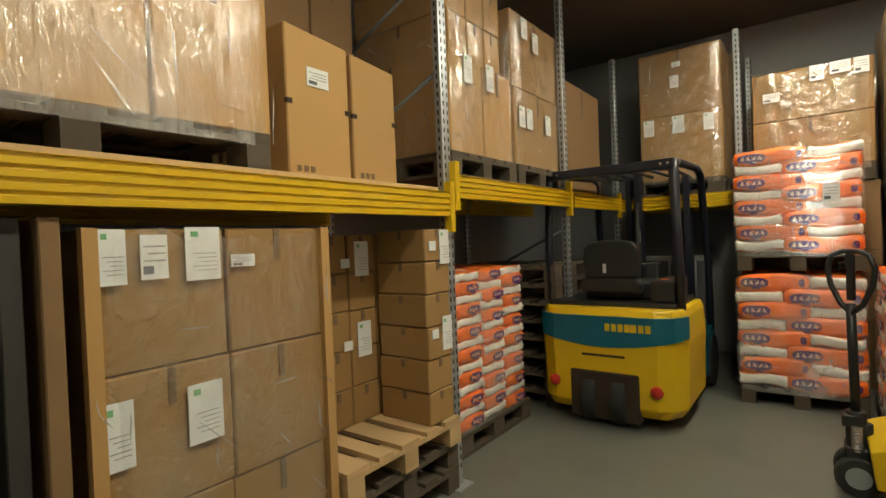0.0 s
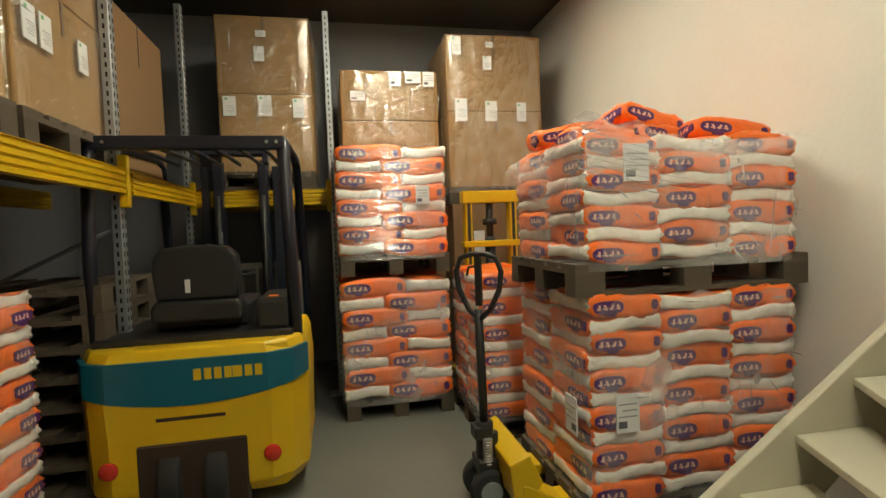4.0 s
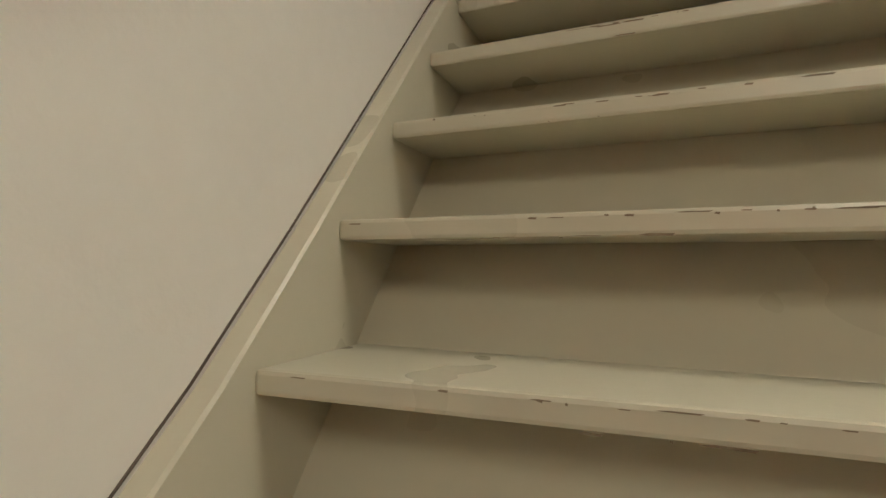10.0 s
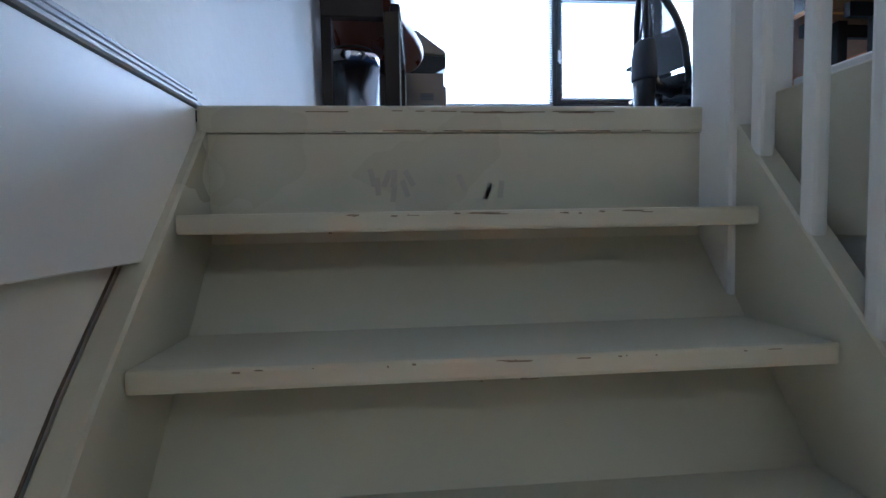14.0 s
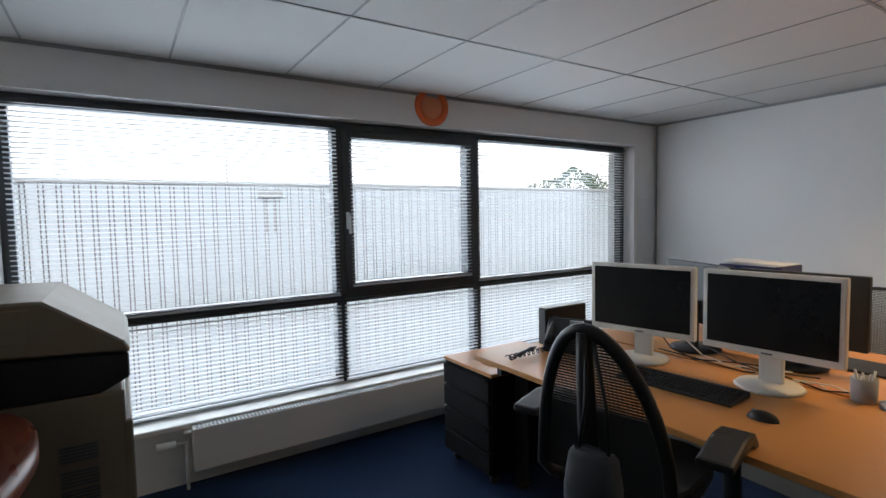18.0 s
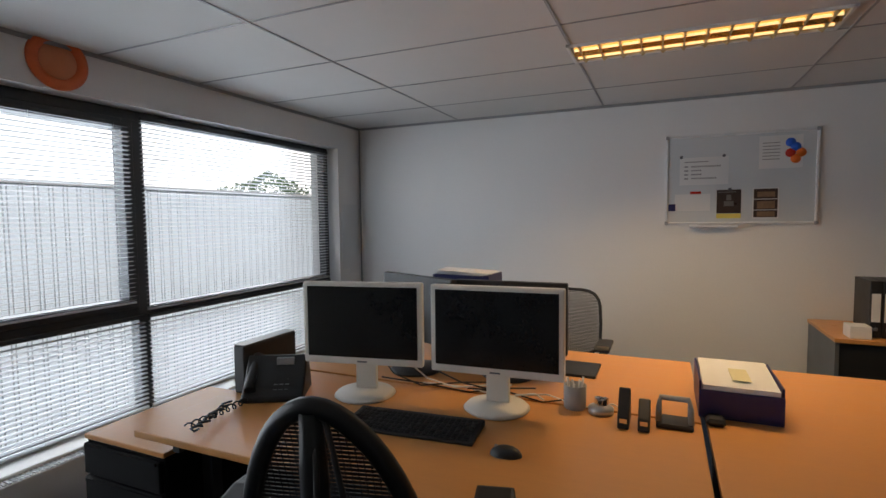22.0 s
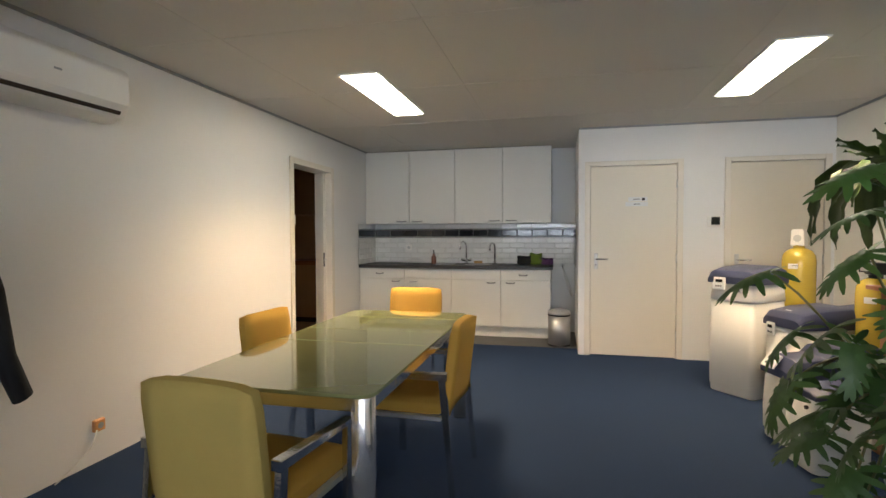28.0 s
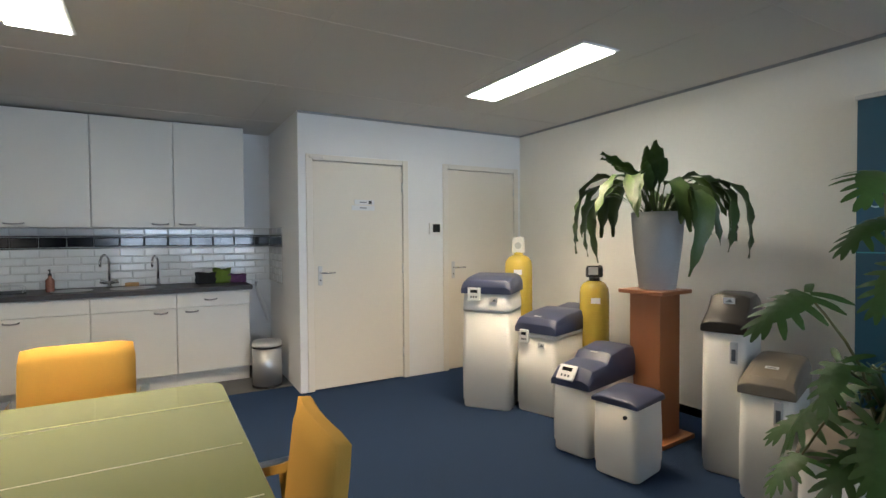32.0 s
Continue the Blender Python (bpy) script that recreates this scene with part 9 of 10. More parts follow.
def tile_row(x0, x1, z, th_, black, shift, place):
    x = x0 - shift
    while x < x1 - 0.01:
        a, b = max(x, x0), min(x + TW, x1)
        if b - a > 0.012:
            key = (round(b - a, 3), th_, black)
            if key not in CUT:
                CUT[key] = tile_mesh(b - a, th_, M_TILEB if black else M_TILE)
            piece("tile", CUT[key], place(a, z), tiles)
        x += TW


for r, (z, th_, black) in enumerate(ROWS):
    sh_ = 0.1 if r % 2 else 0.0
    tile_row(2.41, 5.19, z, th_, black, sh_ + 0.05, lambda a, z_: pose(a, KY + 0.006, H + z_))
    tile_row(0.0, 0.60, z, th_, black, sh_, lambda a, z_: pose(2.405, KY + 0.01 + a, H + z_) @ pose(0, 0, 0, 0, 0, 90) @ Matrix.Scale(-1, 4, (0, 1, 0)))
    tile_row(0.0, 0.60, z, th_, black, sh_, lambda a, z_: pose(5.196, KY + 0.01 + a, H + z_) @ pose(0, 0, 0, 0, 0, 90))


def wall_socket(name, label, m, double=False):
    """A white flush socket; faces local -y."""
    s = thing(name, label, "socket", m)
    hgt = 0.15 if double else 0.082
    bm = B()
    box(bm, -0.041, -0.012, -hgt / 2, 0.041, 0, hgt / 2)
    part("plate", bm, M_WHITE, s, bevel=0.005, seg=2)
    for z in ((-0.037, 0.037) if double else (0,)):
        bm = B()
        tube(bm, (0, -0.0165, z), (0, -0.012, z), 0.022, seg=16)
        part("insert", bm, M_GREY, s)
    return s


wall_socket("socket", "white socket on the kitchen tiles", pose(4.68, KY + 0.0125, H + 1.12, 0, 0, 180))
tw = thing("towel_hook", "steel hook with a hanging white cloth beside the worktop", "hook", pose(2.56, KY, H + 0.90))
bm = B()
box(bm, -0.03, 0.012, -0.02, 0.03, 0.02, 0.02)
part("plate", bm, M_STEEL, tw, bevel=0.003)
bm = B()
hose(bm, [(0, 0.02, 0), (0, 0.06, -0.005), (0, 0.075, -0.03), (0, 0.06, -0.045)], 0.008)
part("hook", bm, M_CHROME, tw)
bm = B()
hose(bm, [(0, 0.05, -0.03), (-0.03, 0.04, -0.14), (-0.09, 0.035, -0.30), (-0.12, 0.03, -0.42)], [0.012, 0.02, 0.024, 0.014])
part("cloth", bm, M_WHITE, tw, "limp white cloth")
bn = thing("pedal_bin", "brushed steel pedal bin with a black base ring", "bin", pose(2.60, -4.86, H + 0.006))
bm = B()
lathe(bm, [(0.128, 0.02), (0.128, 0.36)], 32)
part("body", bm, M_STEEL, bn)
bm = B()
lathe(bm, [(0.131, 0), (0.131, 0.02)], 32)
part("base_ring", bm, M_BLACK, bn)
bm = B()
lathe(bm, [(0.131, 0.36), (0.132, 0.385), (0.12, 0.41), (0.06, 0.422), (0.0, 0.424)], 32)
part("lid", bm, M_STEEL, bn)
bm = B()
lathe(bm, [(0.1325, 0.352), (0.1325, 0.366)], 32)
part("rim", bm, M_BLACK, bn)
bm = B()
box(bm, -0.025, 0.12, 0.012, 0.025, 0.17, 0.02)
part("pedal", bm, M_BLACK, bn, bevel=0.003)
bm = B()
box(bm, -0.02, -0.16, 0.05, 0.02, -0.126, 0.40)
part("hinge_strip", bm, M_BLACK, bn, bevel=0.004)

# ---- meeting table ----
TX0, TX1, TY0, TY1 = 3.25, 4.15, -2.36, -0.48
tb = thing("meeting_table", "long meeting table with green glass top and chrome frame", "table", pose(3.675, -1.455, H))
hx, hy = 0.435, 0.955


def round_rect(a, b, r, n=8):
    out = []
    for cx, cy, s in ((a - r, b - r, 0), (-a + r, b - r, 1), (-a + r, -b + r, 2), (a - r, -b + r, 3)):
        for i in range(n + 1):
            t = math.pi / 2 * (s + i / n)
            out.append((cx + r * math.cos(t), cy + r * math.sin(t)))
    return out


bm = B()
prism(bm, round_rect(hx, hy, 0.07), "z", 0.726, 0.74)
plate = part("tabletop", bm, M_TGLASS, tb, "glossy green glass top", bevel=0.002)
for y in (0.135, -0.21, -0.66):
    bm = B()
    box(bm, -hx + 0.02, y - 0.0022, 0.738, hx - 0.02, y + 0.0022, 0.7412)
    part("seam", bm, M_TSEAM, plate, "pale hairline seam")
for x0, y0, x1, y1 in ((-hx + 0.05, hy - 0.03, hx - 0.05, hy - 0.01), (-hx + 0.05, -hy + 0.01, hx - 0.05, -hy + 0.03), (-hx + 0.01, -hy + 0.05, -hx + 0.03, hy - 0.05), (hx - 0.03, -hy + 0.05, hx - 0.01, hy - 0.05)):
    bm = B()
    box(bm, x0, y0, 0.675, x1, y1, 0.725)
    part("apron", bm, M_CHROME, tb, bevel=0.003)
for sx in (-1, 1):
    for sy in (-1, 1):
        bm = B()
        lathe(bm, [(0.045, 0), (0.045, 0.722), (0.043, 0.725)], 24, (sx * (hx - 0.052), sy * (hy - 0.052), 0.0))
        part("leg", bm, M_LEGST, tb, "polished round steel leg")


# ---- chairs ----
def cushion(bm, sx, sy, sz, m, bend=0.0):
    n = len(bm.verts)
    bm.verts.ensure_lookup_table()
    g = bmesh.ops.create_cube(bm, size=1)
    vs = g["verts"]
    es = list({e for v in vs for e in v.link_edges})
    r = bmesh.ops.subdivide_edges(bm, edges=es, cuts=6, use_grid_fill=True)
    for v in bm.verts:
        c = v.co
        k = 1 - 0.5 * (max(abs(c.x), abs(c.y)) * 2) ** 6 * 0.5
        edge = min(1, (0.5 - max(abs(c.x), abs(c.y))) * 14)
        z = c.z * (0.62 + 0.38 * max(0, edge) ** 0.5)
        qx, qy = math.sqrt(1 - 0.9 * (2 * c.y) ** 8 * 0.10), math.sqrt(1 - 0.9 * (2 * c.x) ** 8 * 0.10)
        v.co = Vector((c.x * sx * qx, c.y * sy * qy, z * sz + bend * (c.x * 2) ** 2))
    bmesh.ops.transform(bm, matrix=m, verts=bm.verts[:])


def meeting_chair(label, m, back):
    c = thing("meeting_chair", label, "chair", m, group="chairs round the meeting table")
    bm = B()
    cushion(bm, 0.46, 0.47, 0.09, pose(0, 0.02, 0.445))
    part("seat", bm, M_MUSTARD, c, bevel=0, smooth=True)
    bm = B()
    cushion(bm, 0.45, 0.46, 0.062, pose(0, -0.245, 0.632, 97, 0, 0), 0.018)
    part("backrest", bm, back, c, smooth=True)
    for s in (-1, 1):
        bm = B()
        box(bm, s * 0.262 - 0.012, 0.14, 0, s * 0.262 + 0.012, 0.18, 0.60)
        part("front_leg", bm, M_CHROME, c, bevel=0.003)
        bm = B()
        prism(bm, [(-0.30, 0), (-0.272, 0), (-0.215, 0.60), (-0.25, 0.60)], "x", s * 0.262 - 0.012, s * 0.262 + 0.012)
        part("rear_leg", bm, M_CHROME, c)
        bm = B()
        prism(bm, [(-0.26, 0.602), (0.18, 0.602), (0.19, 0.612), (0.18, 0.624), (-0.26, 0.64)], "x", s * 0.262 - 0.02, s * 0.262 + 0.02)
        part("armrest", bm, M_CHROME, c, bevel=0.003)
        bm = B()
        box(bm, s * 0.24 - 0.012, -0.22, 0.395, s * 0.24 + 0.012, 0.17, 0.415)
        part("side_rail", bm, M_STEEL, c)
    bm = B()
    box(bm, -0.25, 0.145, 0.385, 0.25, 0.165, 0.405)
    part("front_rail", bm, M_STEEL, c)
    return c


meeting_chair("mustard chair with chrome arms at the table end, daylight tint painted on its back", pose(3.65, -0.455, H, 0, 0, 174), M_MUSTDAY)
meeting_chair("mustard upholstered chair with chrome arms on the table's open side", pose(3.37, -1.47, H, 0, 0, -92), M_MUSTARD)
meeting_chair("mustard upholstered chair with chrome arms at the kitchen end", pose(3.79, -2.68, H), M_MUSTARD)
meeting_chair("mustard upholstered chair with chrome arms near the wall", pose(4.03, -1.52, H, 0, 0, 88), M_MUSTARD)


# ---- water softeners ----
def swell(bm, w, d, prof, r=0.045, n=4):
    """A body of rounded rectangles: prof holds (height, scale of width, scale of depth, shift of depth)."""
    rings = []
    for z, kx, ky, dy in prof:
        rings.append([bm.verts.new((x, y + dy, z)) for x, y in round_rect(w / 2 * kx, d / 2 * ky, r, n)])
    for a, b in zip(rings, rings[1:]):
        for i in range(len(a)):
            j = (i + 1) % len(a)
            bm.faces.new((a[i], a[j], b[j], b[i])).smooth = True
    bm.faces.new(rings[0][::-1])
    bm.faces.new(rings[-1])


def lid_shape(bm, w, d, z0, prof, r=0.04):
    """A domed cover whose height follows prof along the depth from the front; sides curve in at the top."""
    n = len(prof)
    rows = []
    for y, top in prof:
        rows.append([bm.verts.new(p) for p in ((-w / 2, y, z0), (-w / 2, y, z0 + (top - z0) * 0.6), (-w / 2 + r * 0.4, y, top - 0.012), (-w / 2 + r * 1.3, y, top), (w / 2 - r * 1.3, y, top), (w / 2 - r * 0.4, y, top - 0.012), (w / 2, y, z0 + (top - z0) * 0.6), (w / 2, y, z0))])
    for a, b in zip(rows, rows[1:]):
        for i in range(7):
            bm.faces.new((a[i], a[i + 1], b[i + 1], b[i])).smooth = True
        bm.faces.new((a[7], a[0], b[0], b[7]))
    bm.faces.new(rows[0])
    bm.faces.new(rows[-1][::-1])


def softener(label, fl, fr, depth, body, prof, lid, collar=0.0, panel=None, group="water softeners"):
    """A cabinet softener whose front runs from fl to fr; local -y is the front, origin at the front's middle."""
    fl, fr = Vector(fl), Vector(fr)
    u = fr - fl
    w = u.length
    mid = (fl + fr) / 2
    s = thing("water_softener", label, "water softener", pose(mid.x, mid.y, H, 0, 0, math.degrees(math.atan2(u.y, u.x))), group=group)
    bm = B()
    swell(bm, w, depth, [(0.0, 0.93, 0.93, depth / 2), (0.012, 0.96, 0.96, depth / 2), (0.055, 0.965, 0.965, depth / 2), (0.062, 0.99, 0.99, depth / 2), (body * 0.5, 1.0, 1.0, depth / 2), (body, 0.965, 0.965, depth / 2)])
    part("cabinet", bm, M_SOFT, s)
    if collar:
        bm = B()
        swell(bm, w, depth, [(body, 0.94, 0.94, depth / 2), (body + 0.006, 0.99, 0.99, depth / 2), (body + 0.02, 0.985, 0.985, depth / 2), (body + collar, 0.95, 0.94, depth / 2)])
        part("collar", bm, M_SOFT, s)
    z0 = body + collar + 0.001
    bm = B()
    lid_shape(bm, w * 1.01, depth, z0, [(y * depth, z) for y, z in prof])
    part("lid", bm, lid, s, bevel=0.006, seg=2)
    if panel:
        px, pz, pw, ph, tilt = panel
        bm = B()
        box(bm, -pw / 2, -0.012, -ph / 2, pw / 2, 0.004, ph / 2, pose(px, 0.0, pz, tilt, 0, 0))
        p = part("control_panel", bm, M_PAPER, s, "pale control panel", bevel=0.004)
        bm = B()
        box(bm, -pw * 0.28, -0.014, ph * 0.08, pw * 0.28, -0.012, ph * 0.32, pose(px, 0.0, pz, tilt, 0, 0))
        part("display", bm, M_SCREEN, p)
        for k in (-1, 0, 1):
            bm = B()
            box(bm, k * pw * 0.2 - 0.006, -0.014, -ph * 0.3, k * pw * 0.2 + 0.006, -0.012, -ph * 0.16, pose(px, 0.0, pz, tilt, 0, 0))
            part("button", bm, M_INK, p)
    return s, w


def badge(s, x, z, w_, h_, y=-0.004):
    bm = B()
    box(bm, x - w_ / 2, y - 0.003, z - h_ / 2, x + w_ / 2, y + 0.006, z + h_ / 2)
    b = part("badge", bm, M_GREY, s, "small grey maker's badge")
    bm = B()
    prism(bm, [(x - w_ * 0.3, z - h_ * 0.25), (x + w_ * 0.35, z - h_ * 0.25), (x + w_ * 0.1, z + h_ * 0.3)], "y", y - 0.0045, y - 0.003)
    part("mark", bm, M_INK, b)


def sticker(s, x, y, z, tilt=0):
    bm = B()
    box(bm, -0.03, -0.018, 0, 0.03, 0.018, 0.0015, pose(x, y, z, tilt, 0, 0))
    b = part("sticker", bm, M_PAPER, s, "small white sticker")
    bm = B()
    box(bm, -0.02, -0.006, 0.0015, 0.02, 0.002, 0.0022, pose(x, y, z, tilt, 0, 0))
    part("print_bar", bm, M_INK, b)


s1, w = softener("tall white water softener with a dark blue lid", (1.38, -3.46), (1.13, -3.15), 0.44, 0.76, [(0.0, 0.955), (0.06, 1.005), (0.3, 1.03), (0.8, 1.045), (0.97, 1.02), (1.0, 0.98)], M_LID, 0.14, (-0.09, 0.90, 0.105, 0.10, -8))
badge(s1, 0.07, 0.855, 0.055, 0.035, -0.001)
sticker(s1, -0.03, 0.09, 1.012, 6)
s2, w = softener("mid-height white water softener with a dark blue lid", (1.05, -3.20), (0.94, -2.86), 0.52, 0.58, [(0.0, 0.68), (0.07, 0.725), (0.35, 0.755), (0.8, 0.77), (0.97, 0.75), (1.0, 0.70)], M_LID, 0.03, (-0.09, 0.585, 0.08, 0.10, 0))
badge(s2, 0.06, 0.53, 0.055, 0.04, -0.004)
sticker(s2, -0.02, 0.09, 0.734, 5)
softener("white water softener with a blue lid behind the tank", (0.62, -3.36), (0.52, -3.04), 0.45, 0.58, [(0.0, 0.68), (0.07, 0.73), (0.8, 0.76), (1.0, 0.70)], M_LID, 0.03)
s3, w = softener("low white water softener with a long stepped blue lid", (1.31, -2.50), (1.25, -2.235), 0.60, 0.415, [(0.0, 0.47), (0.10, 0.535), (0.28, 0.545), (0.40, 0.55), (0.48, 0.60), (0.8, 0.625), (0.97, 0.61), (1.0, 0.54)], M_LID, 0.0, (-0.015, 0.505, 0.12, 0.10, -38))
sticker(s3, 0.0, 0.30, 0.598, 12)
s4, w = softener("small white brine tank with a flat dark blue lid", (1.31, -2.16), (1.255, -1.885), 0.32, 0.405, [(0.0, 0.44), (0.04, 0.448), (0.9, 0.462), (1.0, 0.45)], M_LID, 0.0)
bm = B()
tube(bm, (0.07, -0.008, 0.355), (0.07, 0.004, 0.355), 0.011)
part("plug", bm, M_BLACK, s4, "small black drain plug")
s5, w = softener("tall slim white water softener with a black sloping lid", (0.78, -1.84), (0.71, -1.62), 0.44, 0.80, [(0.0, 0.86), (0.06, 0.885), (0.30, 0.95), (0.36, 1.0), (0.75, 1.01), (0.97, 0.97), (1.0, 0.90)], M_LIDK, 0.0)
badge(s5, 0.0, 0.97, 0.06, 0.035, 0.13)
s6, w = softener("white water softener with a taupe lid among the leaves", (0.90, -1.56), (0.83, -1.32), 0.46, 0.54, [(0.0, 0.60), (0.07, 0.635), (0.5, 0.68), (0.97, 0.69), (1.0, 0.64)], M_LIDG, 0.0)
sticker(s6, 0.0, 0.14, 0.662, 8)
s7, w = softener("low white water softener with a taupe lid behind the plant", (1.0, -1.24), (0.94, -0.99), 0.46, 0.34, [(0.0, 0.40), (0.07, 0.44), (0.5, 0.50), (0.97, 0.51), (1.0, 0.46)], M_LIDG, 0.0)
for s in (s5, s6):
    z = 0.70 if s is s5 else 0.47
    bm = B()
    box(bm, 0.035, -0.006, z - 0.06, 0.075, 0.006, z + 0.06)
    p = part("level_window", bm, M_GREY, s, bevel=0.003)
    bm = B()
    box(bm, 0.045, -0.008, z - 0.045, 0.065, -0.006, z + 0.02)
    part("slot", bm, M_INK, p)


def resin_tank(label, x, y, r, top, black):
    t = thing("resin_tank", label, "tank", pose(x, y, H))
    bm = B()
    lathe(bm, [(r * 0.92, 0.0), (r * 0.96, 0.05), (r, 0.06), (r, top - 0.11), (r * 0.95, top - 0.06), (r * 0.75, top - 0.022), (r * 0.42, top)], 32)
    part("vessel", bm, M_TANK, t)
    bm = B()
    lathe(bm, [(r * 0.97, 0), (r * 1.0, 0.055)], 32)
    part("foot_ring", bm, M_BLACK, t)
    bm = B()
    lathe(bm, [(0.042, top - 0.002), (0.042, top + 0.02), (0.036, top + 0.025)], 18)
    n_ = part("neck", bm, M_BLACK if black else M_TANK, t)
    bm = B()
    box(bm, -0.035, -0.002, -0.022, 0.035, 0.002, 0.022, pose(r * 0.99 * 0.66, r * 0.99 * 0.75, top - 0.15, 0, 0, 139))
    part("badge", bm, M_PAPER, t, "small white maker's badge")
    if black:
        bm = B()
        box(bm, -0.055, -0.045, top + 0.025, 0.055, 0.045, top + 0.11)
        part("valve", bm, M_BLACK, t, "black control valve", bevel=0.015, seg=2)
        bm = B()
        tube(bm, (-0.06, -0.03, top + 0.07), (-0.12, -0.05, top + 0.10), 0.022)
        part("inlet", bm, M_BLACK, t)
        bm = B()
        box(bm, -0.045, -0.012, -0.04, 0.045, 0.012, 0.04, pose(0.09, 0.07, top + 0.085, 0, 0, 150))
        d_ = part("display_box", bm, M_BLACK, t, bevel=0.004)
        bm = B()
        box(bm, -0.037, -0.0145, -0.03, 0.037, -0.012, 0.03, pose(0.09, 0.07, top + 0.085, 0, 0, 330) @ pose(0, 0, 0, 0, 0, 180))
        part("screen", bm, M_GREY, d_)
    else:
        m_ = pose(0, 0, 0, 0, 0, 135)
        bm = B()
        prism(bm, [(-0.055, top + 0.02), (0.055, top + 0.02), (0.05, top + 0.15), (0.035, top + 0.165), (-0.035, top + 0.165), (-0.05, top + 0.15)], "y", -0.035, 0.035)
        bmesh.ops.transform(bm, matrix=m_, verts=bm.verts[:])
        v_ = part("valve_head", bm, M_WHITE, t, "white control valve head", bevel=0.006)
        bm = B()
        tube(bm, (0, -0.04, top + 0.085), (0, -0.034, top + 0.085), 0.03, seg=20)
        bmesh.ops.transform(bm, matrix=m_, verts=bm.verts[:])
        part("dial", bm, M_GREY, v_)
    return t


resin_tank("tall yellow resin tank with a white valve head", 0.60, -3.72, 0.125, 1.18, False)
resin_tank("yellow resin tank with a black valve and display", 0.42, -2.98, 0.115, 0.99, True)

# ---- pedestal and plants ----
pd = thing("pedestal", "orange-brown wooden plant pedestal with square plates", "pedestal", pose(0.575, -2.30, H, 0, 0, 4))
bm = B()
box(bm, -0.18, -0.18, 0, 0.18, 0.18, 0.03)
part("base_plate", bm, M_PINE, pd, bevel=0.003)
bm = B()
box(bm, -0.112, -0.112, 0.03, 0.112, 0.112, 0.965)
part("column", bm, M_PINE, pd, bevel=0.003)
bm = B()
box(bm, -0.165, -0.165, 0.965, 0.165, 0.165, 0.99)
part("top_plate", bm, M_PINE, pd, bevel=0.003)


def arch_leaf(seed, length, stalk, width, lean, droop):
    """A long leaf on a stalk that rises and bends over; grows along +x."""
    rnd_ = random.Random(seed)
    bm = B()
    n = 20
    p, ang = Vector((0, 0, 0)), math.radians(90 - lean)
    seg_l = (length + stalk) / n
    rows = []
    for i in range(n + 1):
        s = i / n * (length + stalk)
        t = (s - stalk) / length
        w = 0.006 if t < 0 else 0.006 + width * math.sin(math.pi * min(1, t) ** 0.8) ** 0.9 * (1 - 0.15 * t)
        d = Vector((math.cos(ang), 0, math.sin(ang)))
        nrm = Vector((-math.sin(ang), 0, math.cos(ang)))
        wav = 0.012 * math.sin(i * 1.9 + seed) * (t > 0)
        fold = 0.28 * w
        rows.append([bm.verts.new(p + Vector((0, -w, 0)) + nrm * (fold + wav)), bm.verts.new(p + Vector((0, -w * 0.5, 0)) + nrm * fold * 0.35), bm.verts.new(p), bm.verts.new(p + Vector((0, w * 0.5, 0)) + nrm * fold * 0.35), bm.verts.new(p + Vector((0, w, 0)) + nrm * (fold - wav))])
        p = p + d * seg_l + Vector((0, rnd_.uniform(-1, 1) * 0.004, 0))
        ang -= math.radians(droop) / n * (1.95 if 0.2 < i / n < 0.62 else 0.3)
    for a, b in zip(rows, rows[1:]):
        for i in range(4):
            bm.faces.new((a[i], a[i + 1], b[i + 1], b[i])).smooth = True
    return mesh_of("leaf", bm, M_LEAFD)


ARCH = [arch_leaf(i, *v) for i, v in enumerate([(0.50, 0.30, 0.056, 15, 150), (0.58, 0.32, 0.066, 32, 150), (0.72, 0.34, 0.068, 40, 155), (0.86, 0.38, 0.060, 48, 150), (0.34, 0.24, 0.045, 8, 60), (0.60, 0.34, 0.072, 26, 165)])]
pl = thing("house_plant", "large drooping dark green house plant in a grey pot", "plant", pose(0.56, -2.29, H + 0.991))
bm = B()
lathe(bm, [(0.108, 0.0), (0.115, 0.006), (0.150, 0.28), (0.166, 0.47), (0.168, 0.51), (0.156, 0.51), (0.150, 0.47)], 36)
part("pot", bm, M_POT, pl, "tapered grey fibre pot")
bm = B()
lathe(bm, [(0.0, 0.46), (0.150, 0.465)], 24)
part("soil", bm, M_SOIL, pl)
rnd = random.Random(21)
for i in range(42):
    a = (360 * i / 42 * 2.4 + rnd.uniform(-14, 14)) % 360
    # towards the room they stay upright, along the wall they hang far down
    if a < 55 or a > 325:
        me = ARCH[(0, 4, 4)[i % 3]]
    elif 120 < a < 230:
        me = ARCH[(0, 1, 4)[i % 3]]
    else:
        me = ARCH[(1, 2, 5, 3, 2, 0, 5)[i % 7]]
    k = rnd.uniform(0.78, 1.08)
    # leaves towards the wall stay short
    if math.cos(math.radians(a)) < -0.4:
        k *= 0.62
    elif 35 < a < 140:
        k *= 0.84
    m_ = pose(0.05 * math.cos(math.radians(a)), 0.05 * math.sin(math.radians(a)), 0.455, rnd.uniform(-14, 14), rnd.uniform(-6, 6), a) @ Matrix.Diagonal((k, k * rnd.uniform(0.85, 1.15), k, 1))
    piece("leaf", me, m_, pl)


